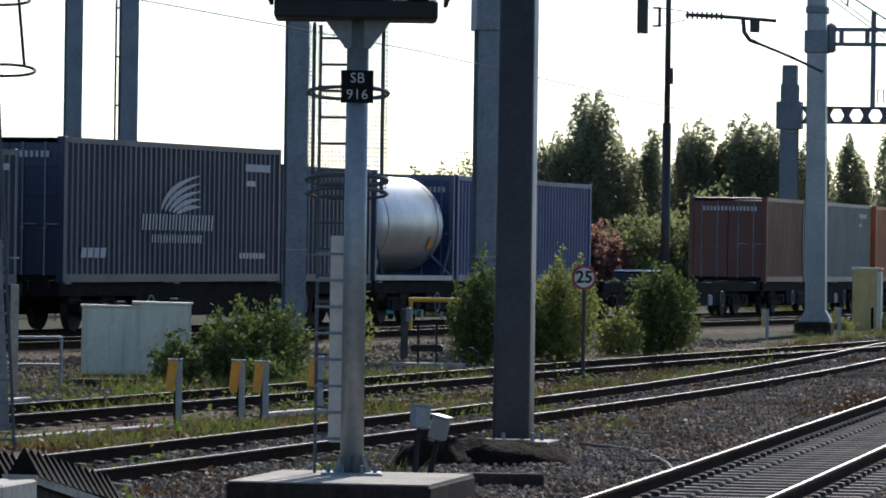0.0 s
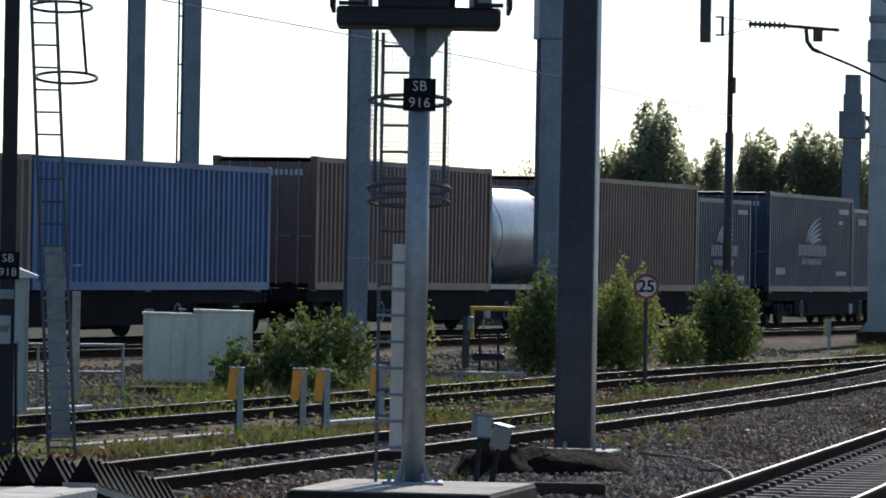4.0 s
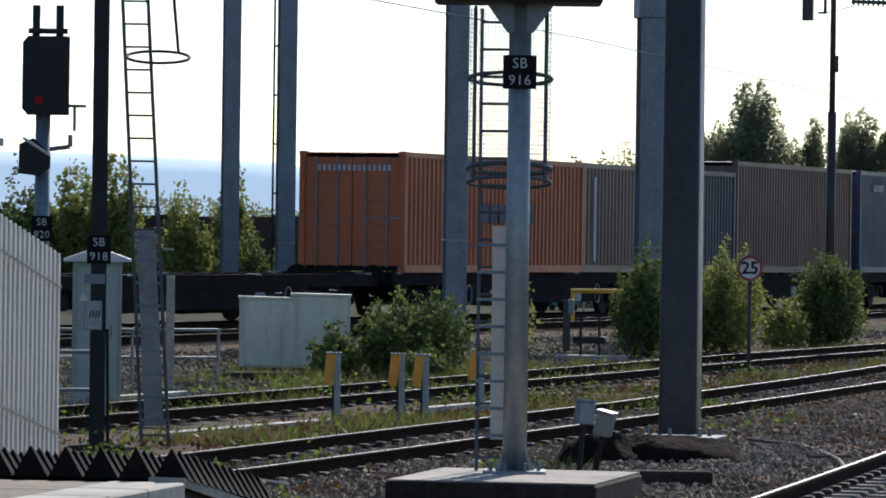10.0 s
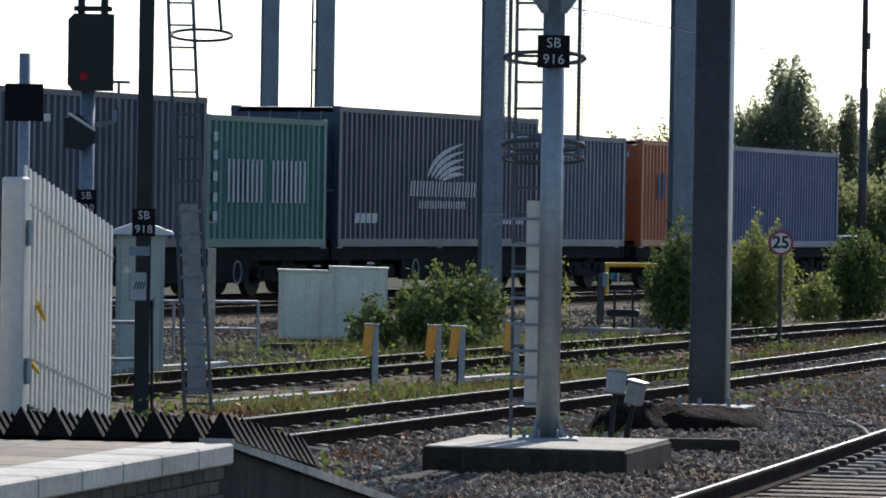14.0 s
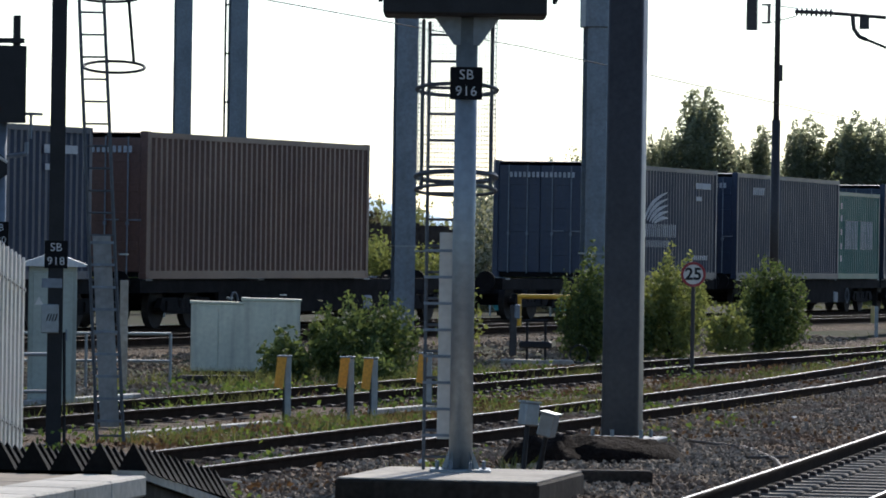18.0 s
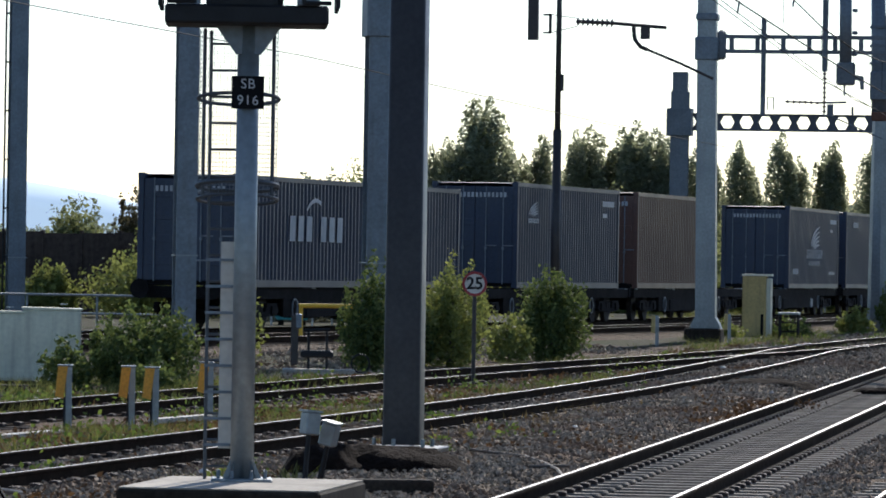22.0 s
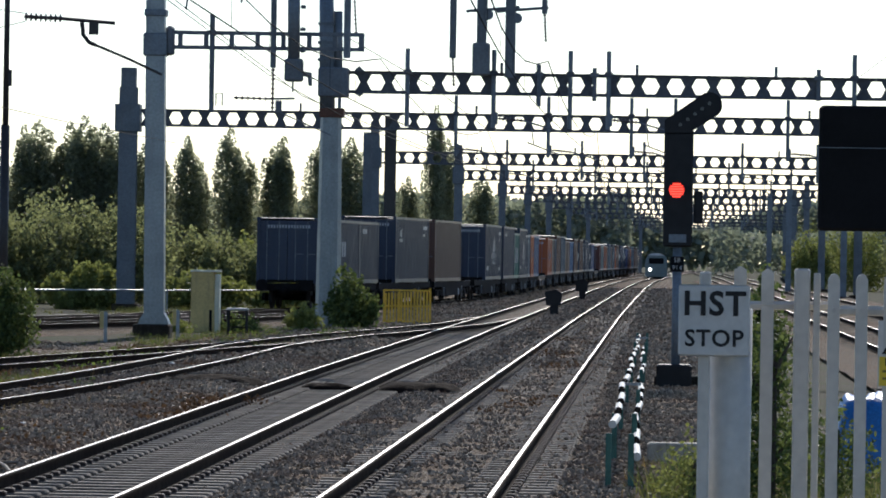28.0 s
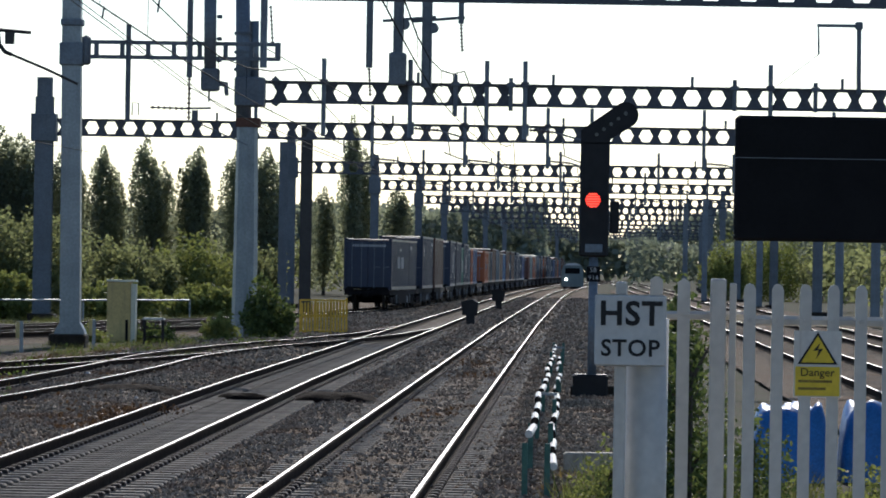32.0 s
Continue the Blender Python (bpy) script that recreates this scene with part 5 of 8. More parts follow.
# ---------- handrails ----------
def handrail(pts, z0, h, label, mid=True, r=0.024, material=GALV, every=None):
    """A tube rail on posts through plan points."""
    ob = thing("handrail", label, "handrail", group="trackside handrails")
    for (x, y) in pts:
        part("post", Geo().tube((x, y, z0 - 0.1), (x, y, z0 + h), r, n=8), material, ob)
    for (a, b), (c, d) in zip(pts, pts[1:]):
        part("top_rail", Geo().tube((a, b, z0 + h), (c, d, z0 + h), r, n=8), material, ob)
        if mid:
            part("mid_rail", Geo().tube((a, b, z0 + h * 0.5), (c, d, z0 + h * 0.5), r * 0.9, n=8), material, ob)
    return ob


handrail([(-21.6, 76.6), (-20.4, 77.4), (-19.25, 78.15)], -0.2, 0.84, "galvanised tube handrail in front of the gravel")
solo("concrete_post", Geo().box(-0.06, 0.06, -0.06, 0.06, 0, 1.73, bevel=0.012), CONCRETE, "square weathered concrete post beside the ladder", "post", m=faced(-18.48, 72.2, -0.22))
handrail([(-17.2, 60.6), (-16.4, 61.0)], -0.2, 0.9, "short galvanised tube handrail beside the cabin")
handrail([(-33.2, 134.0), (-31.2, 135.0), (-29.3, 135.0), (-27.3, 135.0)], -0.1, 0.97, "pale grey-green tube handrail beyond the freight line", r=0.032)
ob = thing("yellow_barrier", "yellow tube hoop beside the loop line", "barrier")
for x in (-20.16, -18.83):
    part("post", Geo().tube((x, 114.3, -0.2), (x, 114.3, 0.9), 0.045, n=10), YELLOW, ob)
part("top_rail", Geo().tube((-20.2, 114.3, 0.92), (-18.79, 114.3, 0.93), 0.05, n=10), YELLOW, ob)
ob = thing("point_lever", "dark steel point lever frame with a grey box", "lever frame", faced(-17.4, 98.4, -0.2))
part("box", Geo().box(-0.14, 0.0, -0.05, 0.1, 0.15, 1.12, bevel=0.02), DARK_POLE, ob)
part("lid", Geo().box(-0.05, 0.06, -0.08, 0.12, 0.86, 1.14, bevel=0.02), GALV_D, ob)
for x in (0.2, 0.55):
    part("post", Geo().tube((x, 0, 0), (x, 0, 0.82), 0.025, n=6), BLACK, ob)
part("top_rail", Geo().tube((0.12, 0, 0.82), (0.6, 0, 0.84), 0.03, n=6), BLACK, ob)
part("weight", Geo().box(0.05, 0.68, -0.12, 0.12, 0.3, 0.44, bevel=0.03), BLACK, ob)
part("base", Geo().box(-0.3, 1.1, -0.3, 0.5, -0.04, 0.08, bevel=0.02), CONCRETE, ob, "pale concrete base")
k = 18
part("wheel", Geo().add([(1.2 + 0.19 * math.cos(2 * math.pi * i / k) * q, y, 0.2 + 0.19 * math.sin(2 * math.pi * i / k) * q) for i in range(k) for q, y in ((1, 0), (1, 0.04), (0.85, 0.04), (0.85, 0))],
                        [(i * 4 + j, ((i + 1) % k) * 4 + j, ((i + 1) % k) * 4 + (j + 1) % 4, i * 4 + (j + 1) % 4) for i in range(k) for j in range(4)]), BLACK, ob)
for x, y, w, turn, lb in ((-8.55, 41.9, 0.42, 12, "weathered plank lying on the stones"), (-9.2, 42.4, 0.3, -20, "broken weathered plank beside the slab")):
    solo("plank", Geo().box(-w / 2, w / 2, -0.9, 0.7, 0, 0.05, bevel=0.012), SLEEPER_OLD, lb, "plank", group="loose planks", m=pose(x, y, -0.155, 3, 0, turn))
solo("timber_beam", Geo().box(-0.42, 0.42, -0.12, 0.12, 0, 0.2, bevel=0.015), SLEEPER_OLD, "dark timber beam lying behind the slab", "beam", m=faced(-7.7, 48.6, -0.19, 3))
for x0, y0, x1, y1 in ((-7.72, 40.7, -7.9, 43.5), (-8.0, 42.2, -7.75, 42.9), (-7.82, 47.3, -7.3, 46.6), (-11.4, 47.8, -10.9, 47.2)):
    solo("white_stick", Geo().tube((x0, y0, -0.12), (x1, y1, -0.135), 0.022, n=6), CONCRETE, "pale broken stick lying on the stones", "stick", group="pale sticks")

# ---------- yard beyond the freight line ----------
TEAL = mat("teal_paint", (0.06, 0.30, 0.27), 0.5, 0, 2, 0.15, streak=0.2)
CAR_WHITE = mat("white_car_paint", (0.72, 0.73, 0.74), 0.25, 0, 2, 0.05, coat=0.6)
CAR_GLASS = mat("dark_car_glass", (0.01, 0.012, 0.014), 0.08, 0, 3, 0.1)


def skip(x, y, w, label):
    ob = thing("skip_trailer", label, "trailer", faced(x, y, -0.2), group="teal trailers")
    part("tub", Geo().extrude([(-w / 2 + 0.2, 0.3), (w / 2 - 0.2, 0.3), (w / 2, 0.8), (-w / 2, 0.8)], -0.7, 0.7), TEAL, ob, "teal steel tub")
    part("rim", Geo().box(-w / 2 - 0.04, w / 2 + 0.04, -0.74, 0.74, 0.8, 0.86, bevel=0.015), WHITE_PAINT, ob)
    for sx in (-1, 1):
        part("post", Geo().tube((sx * (w / 2 - 0.05), -0.7, 0.0), (sx * (w / 2 - 0.05), -0.7, 1.12), 0.03, n=6), WHITE_PAINT, ob)
        part("wheel", Geo().tube((sx * w * 0.25 - 0.08, 0.75, 0.25), (sx * w * 0.25 + 0.08, 0.75, 0.25), 0.25, n=14), BLACK, ob)
    part("top_bar", Geo().box(-w / 2 - 0.1, w / 2 + 0.1, -0.76, -0.66, 1.1, 1.18), WHITE_PAINT, ob)


skip(-26.9, 151.0, 1.3, "low teal trailer with a white rim and bar")
skip(-25.3, 151.6, 1.1, "smaller teal trailer with a white rim and bar")


def parked_car(x, y, turn, label):
    """A hatchback: lower body, glazed cabin, roof, wheels, lamps."""
    ob = thing("parked_car", label, "car", pose(x, y, -0.24, 0, 0, turn), group="white parked cars")
    bd = Geo().extrude([(-2.0, 0.3), (2.0, 0.3), (2.05, 0.6), (1.95, 0.85), (1.1, 0.98), (-1.95, 1.0), (-2.05, 0.7)], -0.82, 0.82)
    part("body", bd, CAR_WHITE, ob)
    part("cabin_glass", Geo().extrude([(1.15, 0.98), (0.45, 1.44), (-1.5, 1.46), (-1.95, 1.0)], -0.72, 0.72), CAR_GLASS, ob)
    part("roof", Geo().box(-1.6, 0.5, -0.7, 0.7, 1.44, 1.5, bevel=0.025), CAR_WHITE, ob)
    for sx in (-1.25, 1.3):
        for sy in (-1, 1):
            part("wheel", Geo().tube((sx, sy * 0.66, 0.31), (sx, sy * 0.84, 0.31), 0.31, n=18), BLACK, ob)
    for sy in (-0.6, 0.6):
        part("tail_lamp", Geo().box(-2.06, -1.98, sy - 0.12, sy + 0.12, 0.72, 0.92), RED, ob)


parked_car(-29.1, 199.0, 70, "white hatchback parked behind the bushes")
parked_car(-26.6, 203.5, 80, "white hatchback parked behind the bushes")

# ---------- far platform with fence and trespass guards ----------
PX = -6.95
g = Geo()
g.box(-16, PX - 0.36, -30, 27.5, -0.3, 0.848)
solo("platform_1", g, PAVING, "tarred platform surface across the tracks", "platform", "structure")
flags = thing("platform_paving", "tan and grey paving slabs behind the platform edge", "paving", kind="structure")
SLAB = mat("tan_paving", (0.25, 0.20, 0.14), 0.9, 0, 2.5, 0.25, bump=0.003, random_hue=0.28)
flag_mesh = Geo().box(-0.295, 0.295, -0.443, 0.443, -0.03, 0.0, bevel=0.006).mesh("slab", SLAB)
for i in range(5):
    for j in range(9):
        o = part("slab", flag_mesh, None, flags)
        o.matrix_basis = Matrix.Translation((PX - 0.36 - 0.3 - i * 0.6, 27.05 - j * 0.9 - 0.45 * (i % 2), 0.853))
cop = thing("platform_edge", "white painted edge stones on a dark brick face", "platform edge", kind="structure")
for i in range(20):
    y1 = 27.55 - i * 0.76
    part("edge_stone", Geo().box(PX - 0.36, PX + 0.04, y1 - 0.75, y1, 0.74, 0.856, bevel=0.012), COPING, cop)
part("face", Geo().box(PX - 0.3, PX, -30, 27.5, -0.3, 0.74), CONCRETE_D, cop)
BRICK = mat("dark_brick", (0.085, 0.058, 0.036), 0.9, 0, 5, 0.3, bump=0.006, random_hue=0.35, streak=0.4)
g = Geo()
g.add([(PX - 9, 27.5, -0.3), (PX, 27.5, -0.3), (PX, 35.5, -0.3), (PX - 9, 35.5, -0.3), (PX - 9, 27.5, 0.84), (PX, 27.5, 0.84), (PX, 35.5, -0.16), (PX - 9, 35.5, -0.16)],
      [(0, 1, 5, 4), (1, 2, 6, 5), (2, 3, 7, 6), (3, 0, 4, 7), (4, 5, 6, 7)])
solo("platform_ramp", g, CONCRETE_D, "stained concrete ramp at the platform's end", "ramp", "structure")
g = Geo()
g.add([(PX - 0.16, 27.56, 0.83), (PX + 0.03, 27.56, 0.83), (PX + 0.03, 35.4, -0.17), (PX - 0.16, 35.4, -0.17), (PX - 0.16, 27.56, 0.88), (PX + 0.03, 27.56, 0.88), (PX + 0.03, 35.4, -0.12), (PX - 0.16, 35.4, -0.12)],
      [(0, 1, 5, 4), (1, 2, 6, 5), (2, 3, 7, 6), (3, 0, 4, 7), (4, 5, 6, 7)])
solo("ramp_kerb", g, CONCRETE, "pale concrete kerb down the ramp", "kerb", "structure")
brick_mesh = Geo().box(0.0, 0.012, -0.108, 0.108, 0.0, 0.066, bevel=0.003).mesh("brick", BRICK)
for i in range(6):
    for j in range(25):
        o = part("brick", brick_mesh, None, cop)
        o.matrix_basis = Matrix.Translation((PX - 0.004, 27.36 - j * 0.226 - 0.113 * (i % 2), 0.668 - i * 0.076))
# guards: rows of black three-edged boards
gd = thing("trespass_guard", "rows of black ridged boards that bar the ramp", "trespass guard")
for i in range(9):
    x0 = -8.62 + i * 0.19
    for j in range(13):
        y = 27.62 + j * 0.16
        z = 0.9 - (y - 27.5) * 0.115
        if x0 > PX - 0.1:
            continue
        part("ridge", Geo().add([(x0, y, z - 0.02), (x0 + 0.19, y, z - 0.02), (x0 + 0.095, y, z + 0.145), (x0, y + 0.12, z - 0.04), (x0 + 0.19, y + 0.12, z - 0.04), (x0 + 0.095, y + 0.12, z + 0.105)],
                                [(0, 1, 2), (5, 4, 3), (0, 3, 4, 1), (1, 4, 5, 2), (2, 5, 3, 0)]), RUBBER, gd)


def palisade(name, pts, base, h, label, step=0.15, w=0.07, rails=(0.2, 0.85)):
    """Upright rounded-top steel pales on two rails."""
    ob = thing(name, label, "fence")
    p0, p1 = Vector(pts[0]), Vector(pts[1])
    d = p1 - p0
    n = int(d.length / step)
    ang = math.atan2(d.y, d.x)
    outline = [(-w / 2, 0), (w / 2, 0), (w / 2, h - 0.03), (w * 0.3, h - 0.006), (0, h), (-w * 0.3, h - 0.006), (-w / 2, h - 0.03)]
    me = Geo().extrude(outline, -0.006, 0.006).mesh("pale", FENCE_WHITE)
    for i in range(n + 1):
        q = p0 + d * (i / n)
        o = part("pale", me, None, ob)
        o.matrix_basis = Matrix.Translation((q.x, q.y, base(q.x, q.y))) @ Matrix.Rotation(ang, 4, "Z")
    for f in rails:
        a = Vector((p0.x, p0.y, base(p0.x, p0.y) + h * f))
        b = Vector((p1.x, p1.y, base(p1.x, p1.y) + h * f))
        nrm = Vector((-d.y, d.x)).normalized() * 0.03
        part("rail", Geo().tube((a.x + nrm.x, a.y + nrm.y, a.z), (b.x + nrm.x, b.y + nrm.y, b.z), 0.025, n=6), FENCE_WHITE, ob)
        bl = Geo()
        for i in range(n + 1):
            q = p0 + d * (i / n)
            z = base(q.x, q.y) + h * f
            bl.tube((q.x - nrm.x * 0.15, q.y - nrm.y * 0.15, z), (q.x - nrm.x * 0.6, q.y - nrm.y * 0.6, z), 0.012, n=6)
        tagged(part("bolts", bl, FENCE_WHITE, ob), kind="stuff")
    return ob


def ramp_z(x, y):
    return 0.848 if y < 27.6 else 0.848 - (y - 27.6) * 0.125


fl = palisade("palisade_fence", ((-8.72, 29.6), (-9.02, 32.6)), lambda x, y: 0.97 - (y - 29.6) * 0.12, 1.4, "white steel palisade fence falling with the ramp")
for q, s in (((-8.74, 29.95, 1.55), 0.1), ((-8.7, 29.7, 1.2), 0.06)):
    part("tape", Geo().tube(q, (q[0] + 0.02, q[1] + 0.1, q[2] - s), 0.02, 0.012, n=5), YELLOW, fl, "torn yellow tape")
ob = thing("gate_post", "white painted square steel gate post", "gate post", pose(-8.6, 29.0, 0.8))
part("post", Geo().box(-0.07, 0.07, -0.06, 0.06, 0, 1.5, bevel=0.012), FENCE_WHITE, ob)
part("hinge", Geo().tube((0.09, 0, 0.3), (0.09, 0, 0.45), 0.02, n=8), GALV, ob)
part("hinge", Geo().tube((0.09, 0, 1.1), (0.09, 0, 1.25), 0.02, n=8), GALV, ob)
gt = palisade("palisade_gate", ((-9.5, 28.6), (-8.72, 28.85)), lambda x, y: 0.85, 1.4, "white steel palisade gate beside its post", step=0.14)
part("lock_box", Geo().box(-9.35, -9.1, 28.62, 28.7, 1.72, 1.86, bevel=0.01), GALV, gt)

# ---------- overhead line structures ----------
def hex_web(g, x0, x1, z0, z1, pitch=0.79, y=0.0, t=0.02):
    """A beam's web with a row of six-sided holes, and its two flanges."""
    n = max(1, int(round((x1 - x0) / pitch)))
    p = (x1 - x0) / n
    h = (z1 - z0) / 2
    zc = (z0 + z1) / 2
    a, b, c = 0.36 * p, 0.19 * p, h * 0.74
    hexa = [(a, 0), (b, c), (-b, c), (-a, 0), (-b, -c), (b, -c)]
    for i in range(n):
        xc = x0 + (i + 0.5) * p
        out = [(-p / 2, -h), (p / 2, -h), (p / 2, h), (-p / 2, h)]
        v = []
        for yy in (y - t / 2, y + t / 2):
            v += [(xc + u, yy, zc + w) for u, w in out + hexa]
        f = []
        for k in (0, 10):
            q = [(k + 3, k + 2, k + 5, k + 6), (k + 1, k + 0, k + 8, k + 9), (k + 2, k + 1, k + 9, k + 4, k + 5), (k + 0, k + 3, k + 6, k + 7, k + 8)]
            f += q if k else [s[::-1] for s in q]
        f += [(4 + j, 4 + (j + 1) % 6, 14 + (j + 1) % 6, 14 + j) for j in range(6)]
        g.add(v, f)
    for z in (z0, z1):
        g.box(x0, x1, y - 0.11, y + 0.11, z - 0.02, z + 0.02)
    return g


def insulator(g, p0, p1, r=0.07, n=7):
    p0, p1 = Vector(p0), Vector(p1)
    g.tube(p0, p1, r * 0.4, n=6)
    for i in range(n):
        a = p0.lerp(p1, (i + 0.3) / n)
        b = p0.lerp(p1, (i + 0.6) / n)
        g.tube(a, b, r, r * 0.7, n=8)


def drop_set(ob, x, y, z_beam, side, low=6.2, arm=True):
    """A drop tube from the beam, with a registration arm held by an insulator."""
    part("drop_tube", Geo().tube((x, y - 0.16, low), (x, y - 0.16, z_beam + 0.75), 0.075, n=8), GALV_D, ob)
    part("clamp", Geo().box(x - 0.13, x + 0.13, y - 0.28, y - 0.05, z_beam - 0.08, z_beam + 0.08), BOOM, ob)
    if arm:
        g = Geo()
        insulator(g, (x + side * 0.15, y - 0.16, low + 0.3), (x + side * 0.95, y - 0.16, low + 0.24), 0.075)
        part("insulator", g, INSUL, ob)
        g = Geo().tube((x + side * 0.95, y - 0.16, low + 0.24), (x + side * 2.2, y - 0.16, low - 0.1), 0.03, n=6)
        part("registration_arm", g, GALV_D, ob)
        g = Geo().tube((x + side * 1.2, y - 0.16, low + 0.2), (x + side * 1.3, y - 0.16, low - 0.5), 0.02, n=5)
        g.tube((x + side * 1.1, y - 0.16, low - 0.45), (x + side * 2.2, y - 0.16, low - 0.85), 0.022, n=5)
        part("steady_arm", g, GALV_D, ob)
        g = Geo()
        g.box(x + side * 0.02, x + side * 0.14 if side > 0 else x - 0.02, y - 0.2, y - 0.12, low + 0.1, low + 0.5) if side > 0 else g.box(x - 0.14, x - 0.02, y - 0.2, y - 0.12, low + 0.1, low + 0.5)
        part("arm_clamp", g, GALV_D, ob)


def gantry(y, xl, xr, label, drops, z0=7.36, z1=8.04, left=True, right=True, wl=0.5, col_h=9.2, simple=False):
    ob = thing("overhead_gantry", label, "gantry", group="overhead line gantries")
    part("beam", hex_web(Geo(), xl, xr, z0, z1, y=y), BOOM, ob, "deep steel beam with six-sided holes")
    for on, x in ((left, xl), (right, xr)):
        if on:
            c = part("column", h_column(wl, wl * 0.9, col_h), MAST_D, ob)
            c.matrix_basis = Matrix.Translation((x, y, -0.25))
            part("base_block", Geo().box(x - 0.55, x + 0.55, y - 0.55, y + 0.55, -0.4, 0.02, bevel=0.03), CONCRETE_D, ob)
            part("sleeve", Geo().box(x - wl * 0.72, x + wl * 0.72, y - wl * 0.66, y + wl * 0.66, z0 - 0.25, z1 + 0.2, bevel=0.02), MAST_D, ob)
            part("cap", Geo().box(x - wl * 0.42, x + wl * 0.42, y - wl * 0.4, y + wl * 0.4, z1 + 0.2, z1 + 1.7), MAST_D, ob)
    for x, side, arm in drops:
        drop_set(ob, x, y, z1, side, arm=arm, low=6.3 if not simple else 6.6)
    for k in range(4):
        x = xl + (xr - xl) * (0.2 + 0.19 * k) + 0.4 * math.sin(y + k)
        part("wire_post", Geo().tube((x, y + 0.05, z1), (x, y + 0.05, z1 + 0.35), 0.05, n=6), MAST_D, ob)
    return ob


gantry(109.0, -17.38, 14.2, "overhead gantry with a deep beam across the tracks", [(-6.6, 1, False)], z0=7.76, z1=8.46, left=False)
gantry(165.8, -10.3, 14.4, "wide overhead gantry with six-sided holes in its beam", [(-8.1, 1, False), (-5.34, 1, True), (-2.9, -1, False), (-1.68, 1, True), (6.13, 1, False), (10.2, -1, True)], left=False)
gantry(213.3, -21.9, 14.2, "overhead gantry with a stepped blue-grey column", [(-13.2, 1, False), (-8.4, 1, True), (-4.6, 1, True), (-1.2, 1, True), (0.6, -1, False), (5.2, 1, True), (10.5, 1, False)], wl=0.72)
for i, (y, xl, xr) in enumerate([(292, -16.05, 13.6), (351, -13.6, 13.4), (423, -12.8, 13.2), (482, -12.2, 13.6), (541, -11.5, 14.0), (600, -10.4, 14.8), (660, -9.0, 16.0), (722, -7.4, 17.4), (785, -5.4, 19.4), (850, -3.0, 21.6)]):
    d0 = 0.0009 * max(0, y - 300) * (y - 300) / 60
    gantry(y, xl, xr, "distant overhead gantry of the same pattern", [(-8.6 + d0, 1, True), (-4.4 + d0, 1, True), (-0.9 + d0, 1, True), (4.6 + d0, 1, True), (8.8 + d0, 1, True)], simple=True, wl=0.55)


